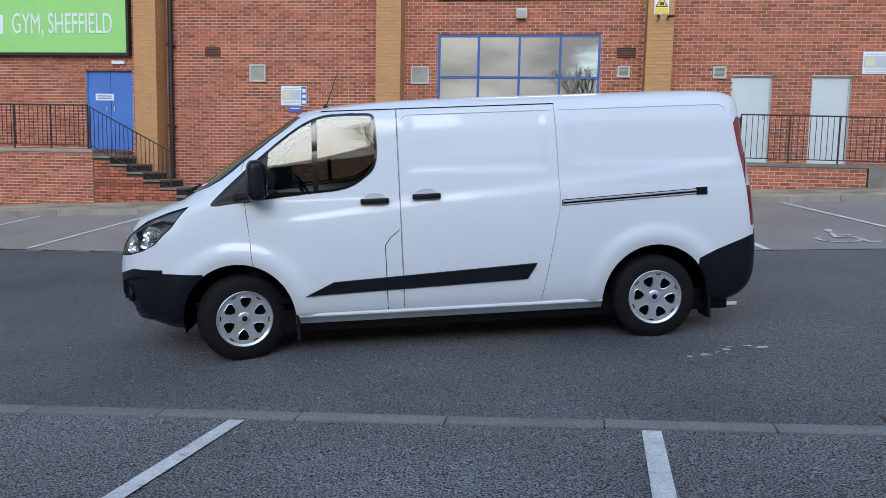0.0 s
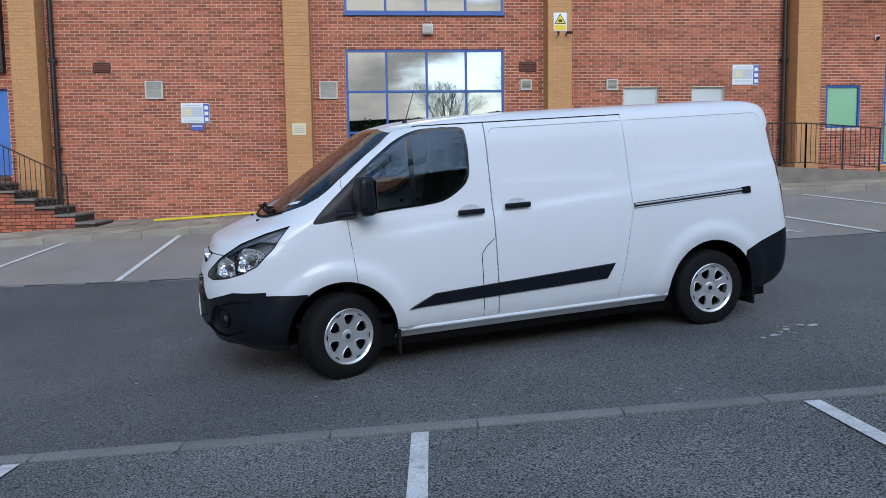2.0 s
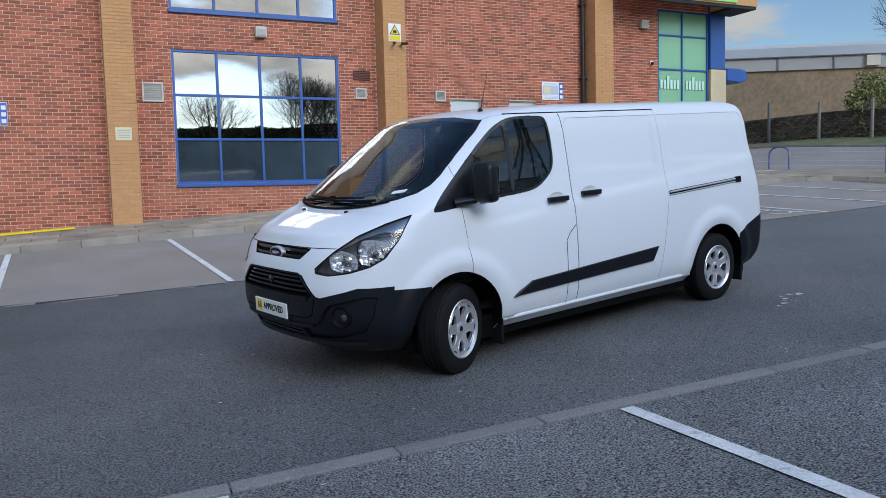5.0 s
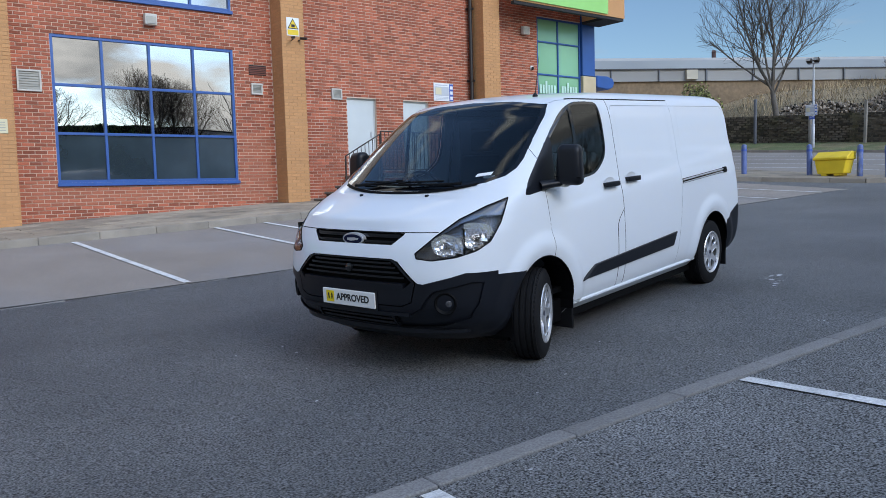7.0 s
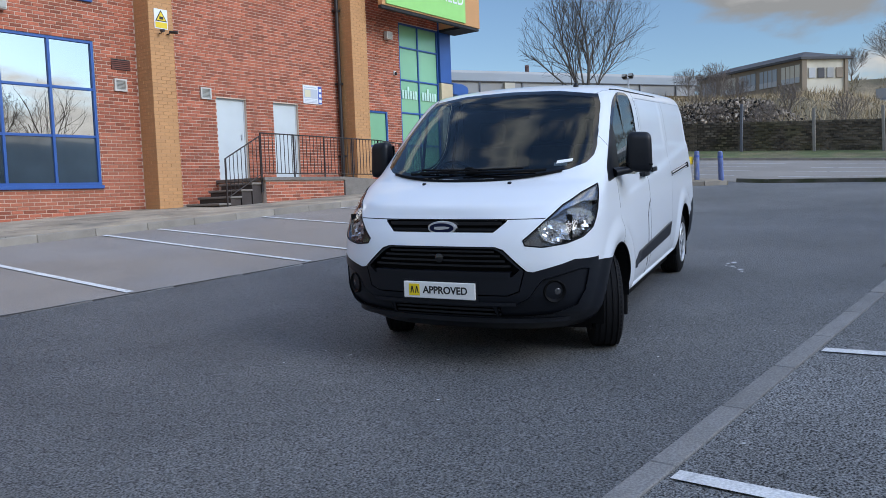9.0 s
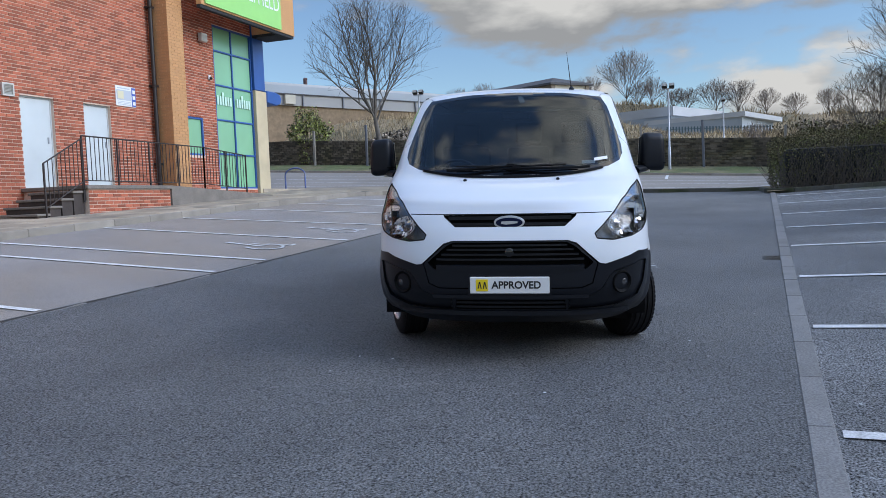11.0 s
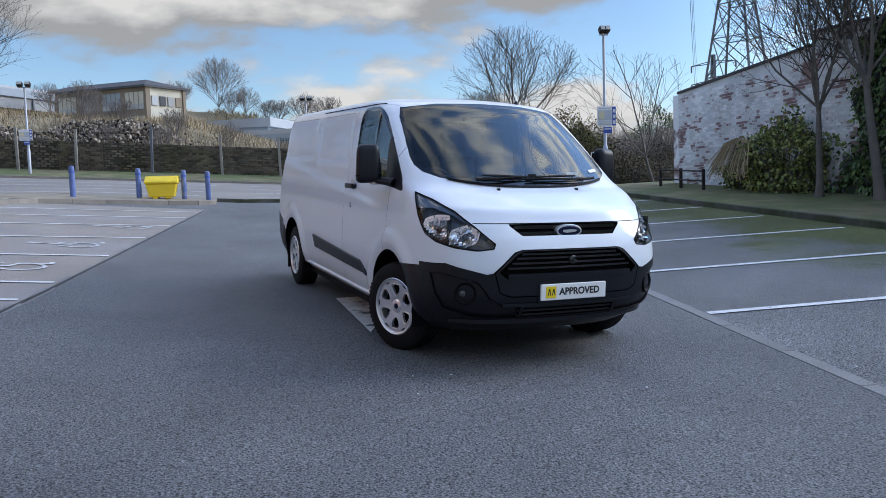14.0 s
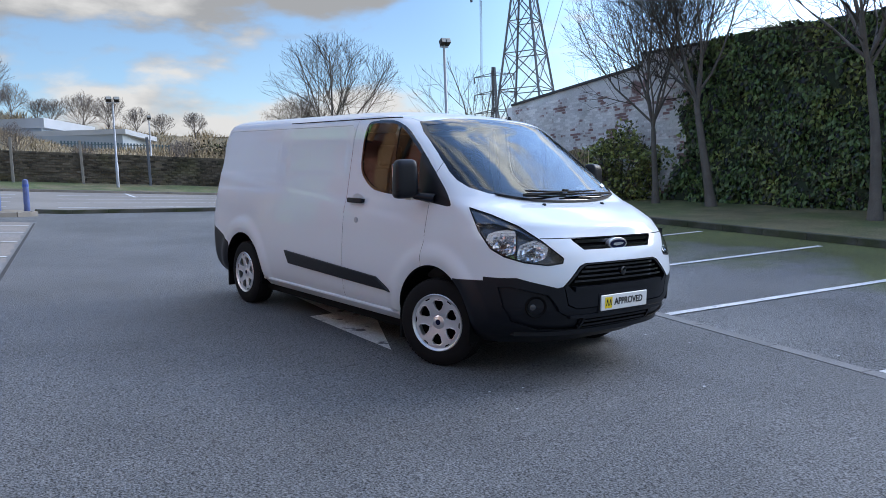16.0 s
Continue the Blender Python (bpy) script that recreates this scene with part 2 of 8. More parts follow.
M = {
    # asphalt's second colour gathers westward, painting in how light falls on the lane
    "asphalt": material("asphalt", (0.134, 0.136, 0.136), 0.74, vary=0.24, scale=0.6, fine=1.35, fine_scale=80, bump=1.0, bump_scale=90, second=(0.087, 0.090, 0.093), second_scale=0.22, second_edge=(0.40, 0.62), second_west=(-8.0, 6.0)),
    "asphalt_bay": material("asphalt_bay", (0.158, 0.160, 0.160), 0.88, vary=0.38, scale=0.5, fine=1.8, fine_scale=88, bump=1.0, bump_scale=95,
                            second=(0.080, 0.092, 0.028), second_scale=0.45, second_edge=(0.44, 0.62), second_south=(-1.2, 3.4)),
    "tarmac_old": material("tarmac_old", (0.272, 0.236, 0.206), 0.85, vary=0.13, scale=0.9, fine=0.5, fine_scale=90, bump=0.4, bump_scale=90,
                           second=(0.265, 0.245, 0.232), second_scale=0.35),
    "tarmac_far": material("tarmac_far", (0.27, 0.245, 0.220), 0.92, spec=0.2, vary=0.15, scale=0.3, fine=0.15, fine_scale=30),
    "white_line": material("white_line", (0.68, 0.68, 0.67), 0.7, vary=0.18, scale=4, fine=0.25, fine_scale=70, bump=0.3, bump_scale=90,
                           second=(0.30, 0.31, 0.32), second_scale=14, second_edge=(0.58, 0.75)),
    "arrow_paint": material("arrow_paint", (0.66, 0.66, 0.64), 0.75, vary=0.2, scale=4, fine=0.3, fine_scale=60, second=(0.13, 0.13, 0.135), second_scale=5, second_edge=(0.58, 0.64)),
    "worn_line": material("worn_line", (0.56, 0.57, 0.58), 0.75, vary=0.2, scale=4, fine=0.3, fine_scale=60, second=(0.14, 0.14, 0.145), second_scale=7, second_edge=(0.55, 0.66)),
    "kerb": material("kerb", (0.205, 0.200, 0.194), 0.85, vary=0.12, scale=3, fine=0.35, fine_scale=80, bump=0.3, random_value=0.04),
    "kerb_shaded_mossy": material("kerb_shaded_mossy", (0.105, 0.102, 0.085), 0.9, vary=0.3, scale=2.5, fine=0.3, fine_scale=60, bump=0.3, random_value=0.06, second=(0.06, 0.07, 0.035), second_scale=1.6, second_edge=(0.45, 0.6)),
    "seam": material("seam", (0.045, 0.044, 0.043), 0.9, vary=0.3, scale=5),
    "kerb_pale": material("kerb_pale", (0.285, 0.252, 0.21), 0.85, vary=0.2, scale=2.5, fine=0.15, fine_scale=60, bump=0.2, random_value=0.07),
    "flag": material("flag", (0.36, 0.300, 0.225), 0.85, vary=0.2, scale=1.5, fine=0.18, fine_scale=50, bump=0.2, random_value=0.10, second=(0.21, 0.185, 0.15), second_scale=1.2, second_edge=(0.5, 0.7)),
    "grass": material("grass", (0.115, 0.138, 0.052), 0.9, vary=0.3, scale=1.2, fine=0.5, fine_scale=40, bump=0.8, bump_scale=40, second=(0.165, 0.145, 0.075), second_scale=0.6),
    "earth": material("earth", (0.31, 0.236, 0.143), 0.95, vary=0.3, scale=0.4, fine=0.4, fine_scale=6, bump=0.6, bump_scale=5, second=(0.165, 0.135, 0.080), second_scale=0.15),
    "brick": material("brick", (0.390, 0.112, 0.062), 0.88, vary=0.13, scale=1.1, fine=0.22, fine_scale=70, bump=0.3, bump_scale=90, island=0.17),
    "brick_piece": material("brick_piece", (0.405, 0.128, 0.071), 0.85, vary=0.11, scale=1.1, fine=0.15, fine_scale=70, bump=0.25, bump_scale=90, random_value=0.075),
    "mortar": material("mortar", (0.66, 0.50, 0.40), 0.9, vary=0.1, scale=2, fine=0.15, fine_scale=60),
    "buff": material("buff", (0.55, 0.285, 0.125), 0.85, vary=0.06, scale=1.2, fine=0.12, fine_scale=70, bump=0.2, island=0.03),
    "buff_mortar": material("buff_mortar", (0.50, 0.27, 0.13), 0.9, vary=0.1),
    "blue": material("blue", (0.020, 0.092, 0.315), 0.42, vary=0.1, scale=2, fine=0.05),
    "door_blue": material("door_blue", (0.055, 0.17, 0.50), 0.5, vary=0.1, scale=1.5),
    "door_white": material("door_white", (0.56, 0.60, 0.60), 0.5, vary=0.07, scale=1.2),
    "green_sign": material("green_sign", (0.31, 0.66, 0.19), 0.45, vary=0.04),
    "green_panel": material("green_panel", (0.225, 0.49, 0.285), 0.2, vary=0.08, scale=0.8, coat=0.4),
    "white_plain": material("white_plain", (0.78, 0.79, 0.80), 0.5, vary=0.04),
    "frost": material("frost", (0.52, 0.76, 0.64), 0.4),
    "black_iron": material("black_iron", (0.030, 0.022, 0.020), 0.6, vary=0.2, scale=6),
    "drain_black": material("drain_black", (0.022, 0.018, 0.018), 0.45, vary=0.15),
    "vent_brown": material("vent_brown", (0.16, 0.055, 0.04), 0.7, vary=0.15),
    "vent_grey": material("vent_grey", (0.40, 0.39, 0.35), 0.6, vary=0.1, scale=8),
    "vent_frame": material("vent_frame", (0.55, 0.53, 0.48), 0.6, vary=0.1),
    "yellow": material("yellow", (0.82, 0.58, 0.03), 0.5, vary=0.12, scale=3),
    "bollard_blue": material("bollard_blue", (0.10, 0.15, 0.35), 0.5, vary=0.25, scale=5, second=(0.22, 0.24, 0.34), second_scale=6, second_edge=(0.55, 0.7)),
    "sign_blue": material("sign_blue", (0.05, 0.11, 0.42), 0.5, vary=0.05),
    "sign_grey": material("sign_grey", (0.50, 0.53, 0.58), 0.6),
    "sign_cream": material("sign_cream", (0.68, 0.62, 0.42), 0.6),
    "cream_stone": material("cream_stone", (0.56, 0.46, 0.30), 0.8, vary=0.12, scale=2),
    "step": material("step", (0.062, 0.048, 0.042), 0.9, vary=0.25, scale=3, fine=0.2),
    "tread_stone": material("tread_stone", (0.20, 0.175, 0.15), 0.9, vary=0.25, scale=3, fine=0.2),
    "galv": material("galv", (0.42, 0.44, 0.47), 0.5, metal=0.4, vary=0.12, scale=5),
    "post_concrete": material("post_concrete", (0.26, 0.24, 0.21), 0.9, vary=0.2),
    "bark": material("bark", (0.135, 0.120, 0.105), 0.9, vary=0.25, scale=4, fine=0.2, bump=0.5, bump_scale=40),
    "twig": material("twig", (0.070, 0.058, 0.048), 0.9, vary=0.2, scale=3),
    "bark_far": material("bark_far", (0.15, 0.125, 0.11), 0.95, vary=0.2, scale=1),
    "ivy": material("ivy", (0.060, 0.100, 0.030), 0.36, vary=0.3, scale=1.2, island=0.65, second=(0.17, 0.20, 0.06), second_scale=0.9, second_edge=(0.52, 0.70)),
    "ivy_gap_shade": material("ivy_gap_shade", (0.022, 0.036, 0.014), 0.8, vary=0.35, scale=3.0, bump=0.5, bump_scale=20),
    "shrub": material("shrub", (0.19, 0.215, 0.065), 0.5, vary=0.35, scale=1.5, island=0.5),
    "olive": material("olive", (0.155, 0.148, 0.058), 0.85, spec=0.15, vary=0.4, scale=0.9, island=0.5, second=(0.075, 0.060, 0.035), second_scale=0.8, second_edge=(0.45, 0.6)),
    "scrub": material("scrub", (0.135, 0.110, 0.078), 0.95, spec=0.1, vary=0.3, scale=0.6, island=0.35, second=(0.10, 0.10, 0.055), second_scale=0.5, second_edge=(0.5, 0.65)),
    "hedge": material("hedge", (0.110, 0.098, 0.052), 0.9, spec=0.15, vary=0.35, scale=1.0, island=0.4, second=(0.13, 0.15, 0.05), second_scale=0.9, second_edge=(0.5, 0.65)),
    "dry": material("dry", (0.34, 0.262, 0.160), 0.9, vary=0.3, scale=0.5, island=0.4),
    "stone_wall": material("stone_wall", (0.105, 0.088, 0.066), 0.95, vary=0.35, scale=0.8, island=0.3, fine=0.3, fine_scale=20, second=(0.095, 0.085, 0.05), second_scale=0.9, second_edge=(0.5, 0.65)),
    "rubble": material("rubble", (0.235, 0.195, 0.155), 0.95, island=0.5, vary=0.2),
    "white_brick": material("white_brick", (0.80, 0.80, 0.81), 0.85, vary=0.22, scale=0.9, fine=0.2, second=(0.26, 0.165, 0.16), second_scale=1.3, second_edge=(0.55, 0.63), second_island=0.12, bump=0.25, bump_scale=30, island=0.10),
    "fence_teal": material("fence_teal", (0.07, 0.12, 0.14), 0.6, vary=0.15),
    "shed_grey": material("shed_grey", (0.29, 0.29, 0.285), 0.6, vary=0.1, scale=0.3),
    "shed_buff": material("shed_buff", (0.23, 0.165, 0.105), 0.9, vary=0.2, scale=0.5, fine=0.2, fine_scale=4),
    "shed_blue": material("shed_blue", (0.31, 0.35, 0.385), 0.6, vary=0.12, scale=0.2),
    "roof_dark": material("roof_dark", (0.075, 0.075, 0.08), 0.8, vary=0.15, scale=0.5),
    "flat_brown": material("flat_brown", (0.25, 0.20, 0.15), 0.9, vary=0.15, scale=0.3),
    "flat_cream": material("flat_cream", (0.56, 0.52, 0.43), 0.9, vary=0.15, scale=0.5),
    "flue_red": material("flue_red", (0.09, 0.05, 0.045), 0.8, vary=0.15),
    "shed_pale": material("shed_pale", (0.43, 0.44, 0.45), 0.6, vary=0.1, scale=0.3),
    "far_hill": material("far_hill", (0.11, 0.10, 0.075), 0.95, vary=0.25, scale=0.05, fine=0.3, fine_scale=0.5),
    "steel_dark": material("steel_dark", (0.14, 0.15, 0.17), 0.6, metal=0.3),
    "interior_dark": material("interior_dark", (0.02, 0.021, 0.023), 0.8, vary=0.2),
    "room": material("room", (0.12, 0.12, 0.12), 0.9, vary=0.2, scale=0.7),
    # van
    "paint": material("paint", (0.70, 0.742, 0.785), 0.55, coat=0.7, vary=0.02, scale=1.0, spec=0.3),
    "plastic": material("plastic", (0.0062, 0.0078, 0.0120), 0.40, spec=0.30, vary=0.1, scale=6, bump=0.05, bump_scale=500),
    "plastic_dark": material("plastic_dark", (0.0035, 0.0035, 0.004), 0.6, spec=0.12),
    "gloss_black": material("gloss_black", (0.006, 0.006, 0.007), 0.12, coat=0.5),
    "rubber": material("rubber", (0.009, 0.009, 0.010), 0.75, spec=0.18, vary=0.15, scale=9, bump=0.15, bump_scale=60),
    "alloy": material("alloy", (0.70, 0.71, 0.73), 0.28, metal=0.7, vary=0.05, scale=8),
    "chrome": material("chrome", (0.85, 0.86, 0.88), 0.08, metal=1.0),
    "badge_blue": material("badge_blue", (0.004, 0.008, 0.036), 0.4, spec=0.2),
    "plate": material("plate", (0.80, 0.80, 0.78), 0.4),
    "plate_yellow": material("plate_yellow", (0.85, 0.62, 0.02), 0.4),
    "ink": material("ink", (0.012, 0.012, 0.012), 0.5),
    "lamp_grey": material("lamp_grey", (0.085, 0.088, 0.095), 0.2, metal=0.3, vary=0.3, scale=25),
    "reflector": material("reflector", (0.95, 0.955, 0.965), 0.14, metal=0.75, vary=0.1, scale=30, coat=0.5),
    "frit": material("frit", (0.005, 0.005, 0.006), 0.06, spec=0.5),
    "brow": material("brow", (0.09, 0.10, 0.12), 0.12, metal=0.3, coat=1.0),
    "tail_clear": material("tail_clear", (0.62, 0.48, 0.50), 0.12, coat=1.0, vary=0.1, scale=20),
    "tail_red": material("tail_red", (0.24, 0.008, 0.018), 0.15, coat=1.0),
    "seat": material("seat", (0.030, 0.032, 0.036), 0.9, vary=0.2, scale=12),
    "bulkhead": material("bulkhead", (0.055, 0.058, 0.062), 0.7, vary=0.1),
    "glass_car": glass_material("glass_car", (0.58, 0.62, 0.63), 0.0, 1.75),
    "glass_screen": glass_material("glass_screen", (0.60, 0.68, 0.72), 0.0, 1.50),
    "glass_lamp": glass_material("glass_lamp", (0.97, 0.98, 0.99), 0.0, 1.45),
    "glass_building": glass_material("glass_building", (0.05, 0.058, 0.065), 0.0, 5.0),
    "film_glass": material("film_glass", (0.040, 0.060, 0.074), 0.06, vary=0.5, scale=0.7, coat=1.0, spec=1.0),
}

# ---- mesh helpers ----


def shade_smooth(me, angle=None):
    me.polygons.foreach_set("use_smooth", [True] * len(me.polygons))
    if angle is not None:
        me.set_sharp_from_angle(angle=radians(angle))


def mesh_ob(name, me, mats, parent=None, label=""):
    for m in (mats if isinstance(mats, (list, tuple)) else [mats]):
        me.materials.append(m)
    ob = new(name, me)
    if parent is not None:
        ob.parent = parent
    if label:
        tagged(ob, label)
    return ob


def part(name, bm, mat, parent=None, label="", smooth=None):
    """Links a bmesh as one mesh object, under a thing or a part."""
    me = bpy.data.meshes.new(name)
    bm.to_mesh(me)
    bm.free()
    if smooth is not None:
        shade_smooth(me, smooth)
    return mesh_ob(name, me, mat, parent, label)


def raw(name, verts, faces, mat, parent=None, label="", smooth=None):
    me = bpy.data.meshes.new(name)
    me.from_pydata([tuple(v) for v in verts], [], faces)
    me.validate()
    if smooth is not None:
        shade_smooth(me, smooth)
    return mesh_ob(name, me, mat, parent, label)


def thing(name, label, category, m=None, group="", kind=""):
    e = new(name)
    e.empty_display_size = 0.1
    if m is not None:
        e.matrix_world = m
    return tagged(e, label, category, group, kind)


def addbox(bm, x0, y0, z0, x1, y1, z1, bevel=0.0, m=None, seg=1):
    mat = Matrix.Translation(((x0 + x1) / 2, (y0 + y1) / 2, (z0 + z1) / 2)) @ Matrix.Diagonal((abs(x1 - x0), abs(y1 - y0), abs(z1 - z0), 1))
    vs = bmesh.ops.create_cube(bm, size=1, matrix=(m @ mat) if m is not None else mat)["verts"]
    if bevel:
        es = list({e for v in vs for e in v.link_edges})
        bmesh.ops.bevel(bm, geom=es, offset=bevel, segments=seg, affect="EDGES", profile=0.6)
    return bm


def box(x0, y0, z0, x1, y1, z1, bevel=0.0, seg=1, m=None):
    return addbox(bmesh.new(), x0, y0, z0, x1, y1, z1, bevel, m, seg)


def addtube(bm, pts, r, n=8, caps=True):
    """A tube along points; r is a number or one radius a point."""
    rs = r if isinstance(r, (list, tuple)) else [r] * len(pts)
    pts = [Vector(p) for p in pts]
    rings, ref = [], None
    for i, p in enumerate(pts):
        d = (pts[min(i + 1, len(pts) - 1)] - pts[max(i - 1, 0)]).normalized()
        if ref is None:
            ref = Vector((0, 0, 1)) if abs(d.z) < 0.9 else Vector((1, 0, 0))
        u = d.cross(ref).normalized()
        w = d.cross(u)
        ref = w.cross(d) if w.cross(d).length > 1e-6 else ref
        ref = u.cross(d)
        rings.append([bm.verts.new(p + (u * math.cos(a) + w * math.sin(a)) * rs[i]) for a in [2 * math.pi * k / n for k in range(n)]])
    for a, b in zip(rings, rings[1:]):
        for k in range(n):
            bm.faces.new((a[k], a[(k + 1) % n], b[(k + 1) % n], b[k]))
    if caps:
        bm.faces.new(rings[0][::-1])
        bm.faces.new(rings[-1])
    return bm


def tube(pts, r, n=8):
    bm = addtube(bmesh.new(), pts, r, n)
    bmesh.ops.recalc_face_normals(bm, faces=bm.faces)
    return bm


def lathe(profile, n=32, axis="z"):
    """Turns a (radius, height) profile round an axis."""
    bm = bmesh.new()
    rings = []
    for r, h in profile:
        ring = []
        for k in range(n):
            a = 2 * math.pi * k / n
            p = (r * math.cos(a), r * math.sin(a), h)
            if axis == "y":
                p = (p[0], p[2], p[1])
            ring.append(bm.verts.new(p))
        rings.append(ring)
    for a, b in zip(rings, rings[1:]):
        for k in range(n):
            bm.faces.new((a[k], a[(k + 1) % n], b[(k + 1) % n], b[k]))
    bmesh.ops.recalc_face_normals(bm, faces=bm.faces)
    return bm


def prism(poly, y0, y1, plane="xz", bevel=0.0):
    """An outline pushed through: in plane xz between two y's, or xy between two z's."""
    bm = bmesh.new()
    f = lambda p, d: (p[0], d, p[1]) if plane == "xz" else ((p[0], p[1], d) if plane == "xy" else (d, p[0], p[1]))
    a = [bm.verts.new(f(p, y0)) for p in poly]
    b = [bm.verts.new(f(p, y1)) for p in poly]
    bm.faces.new(a)
    bm.faces.new(b[::-1])
    for i in range(len(poly)):
        j = (i + 1) % len(poly)
        bm.faces.new((a[i], b[i], b[j], a[j]))
    bmesh.ops.recalc_face_normals(bm, faces=bm.faces)
    if bevel:
        bmesh.ops.bevel(bm, geom=list(bm.edges), offset=bevel, segments=1, affect="EDGES")
    return bm


def lettering(name, text, size, m, mat, parent=None, label="", depth=0.002, width=None, align="CENTER", bold=0.0):
    """Words in the built-in font, turned into a mesh."""
    cu = bpy.data.curves.new(name, "FONT")
    cu.body, cu.size, cu.extrude, cu.align_x, cu.align_y, cu.offset = text, size, depth, align, "CENTER", bold
    tmp = bpy.data.objects.new("tmp", cu)
    scene.collection.objects.link(tmp)
    bpy.context.view_layer.update()
    me = bpy.data.meshes.new_from_object(tmp.evaluated_get(bpy.context.evaluated_depsgraph_get()))
    bpy.data.objects.remove(tmp)
    if width is not None:
        xs = [v.co.x for v in me.vertices]
        s = width / (max(xs) - min(xs))
        me.transform(Matrix.Diagonal((s, 1, 1, 1)))
    me.transform(m)
    return mesh_ob(name, me, mat, parent, label)

# ---- ground ----


def gz(x, y):
    """Height of the sloping car park: it climbs towards +x, with its low line along the flush kerb."""
    xc = min(max(x, -30.0), 17.0)
    z = -0.03 + 0.055 * xc
    k = 1 - 0.012 * (max(xc, -12.0) + 0.6)
    if y > 4.6:
        d = min(y, 24.0) - 4.6
        if d < 5.4:
            n = 0.033 * d
        else:
            n = 0.178 + 0.092 * (min(y, 15.3) - 10) + 0.03 * max(0.0, min(y, 24.0) - 15.3)
        z += n * k
    else:
        z += 0.035 * (4.6 - max(y, -12.0))
    if x > 17:
        # upper car park, then the verge that climbs to the stone wall
        far = 1.29 + 0.0555 * min(max(y, -9.0), 30.0)
        z += (far - z) * min(1.0, (x - 17) / 11.45)
        z += 0.125 * max(0.0, min(x, 33.0) - 28.45) + 0.09 * max(0.0, min(x, 60.0) - 33.0)
    return z


def kerb_s(x):
    return 4.56 - 0.043 * x


def edge_n(x):
    return 10.98 - 0.06 * x - 0.10 * min(0.0, x + 4.6) if x < 0 else 10.98 - 0.02 * x


def lerp(a, b, t):
    return a + (b - a) * t


def sheet(name, mat, x0, x1, low, high, lift, nx, ny, label="", parent=None, zf=gz):
    """A draped strip between two edges y = low(x) and y = high(x)."""
    vs, fs = [], []
    for i in range(nx + 1):
        x = lerp(x0, x1, i / nx)
        a, b = low(x), high(x)
        for j in range(ny + 1):
            y = lerp(a, b, j / ny)
            vs.append((x, y, zf(x, y) + lift))
    for i in range(nx):
        for j in range(ny):
            k = i * (ny + 1) + j
            fs.append((k, k + ny + 1, k + ny + 2, k + 1))
    ob = raw(name, vs, fs, mat, parent, smooth=60)
    return tagged(ob, label, name.split("_")[0], kind="structure") if parent is None else ob


def bank(x, y):
    """The wider land: the car park, the rough bank beyond the far wall, and low hills."""
    z = gz(x, y)
    if x > 36:
        z += 2.6 * min(1.0, ((x - 36) / 11)) ** 0.8 * (0.30 + 0.70 * min(1, max(0, (y - 8) / 8)))
        z += 0.4 * noise.noise((x * 0.11, y * 0.11, 0.3))
    if x > 98:
        z += 0.5 * min(x - 98, 12)
    if x > 110:
        z += (x - 110) * 0.030
    if y < -9:
        z -= 0.04 * (-9 - max(y, -60))
    if x < -18:
        z -= 0.0
    return z


vs, fs = [], []
xs = [-900, -300, -120, -60] + list(range(-36, 70, 2)) + [75, 82, 90, 98, 104, 110, 116, 140, 180, 260, 400, 700, 1100]
ys = [-1000, -400, -160, -80, -50] + list(range(-36, 62, 2)) + [70, 85, 110, 160, 260, 420, 700, 1100]
for x in xs:
    for y in ys:
        vs.append((x, y, bank(x, y) - (0.35 if -44 < x < 36 and -8 < y < 48 else 0.02)))
for i in range(len(xs) - 1):
    for j in range(len(ys) - 1):
        k = i * len(ys) + j
        fs.append((k, k + len(ys), k + len(ys) + 1, k + 1))
tagged(raw("ground", vs, fs, M["earth"], smooth=60), "rough sloping grass and bare earth under the whole place", "ground", kind="structure")

sheet("road", M["asphalt"], -40, 17, lambda x: kerb_s(x) + 0.05, edge_n, 0.0, 57, 12, "dark worn asphalt lane across the car park")
bays_n = sheet("pavement_bays_north", M["tarmac_old"], -40, 13.4, edge_n, lambda x: 15.5, -0.004, 53, 10, "pale old tarmac parking bays beside the building")
bays_s = sheet("pavement_bays_south", M["asphalt_bay"], -24, 15.2, lambda x: -0.9, lambda x: kerb_s(x) + 0.0, -0.004, 40, 12, "coarse dark asphalt parking bays with mossy patches")
road2 = sheet("road_far", M["tarmac_far"], 17.1, 28.5, lambda x: -9, lambda x: 46, 0.005, 12, 40, "grey tarmac of the upper car park")
sheet("road_link", M["asphalt"], 13.2, 17.2, lambda x: 10.6, lambda x: 22, -0.008, 6, 12, "asphalt mouth of the lane at the island")
sheet("grass_verge", M["grass"], 28.4, 36.5, lambda x: -9, lambda x: 46, 0.01, 6, 40, "mown grass verge before the old stone wall")
sheet("grass_bank", M["grass"], -24, 30, lambda x: -5.4, lambda x: -1.02, 0.10, 40, 6, "mossy grass strip below the ivy wall")
sheet("grass_hedge", M["earth"], 15.32, 18.0, lambda x: -1.2, lambda x: 4.1, 0.06, 4, 8, "bare soil bed below the hedge")


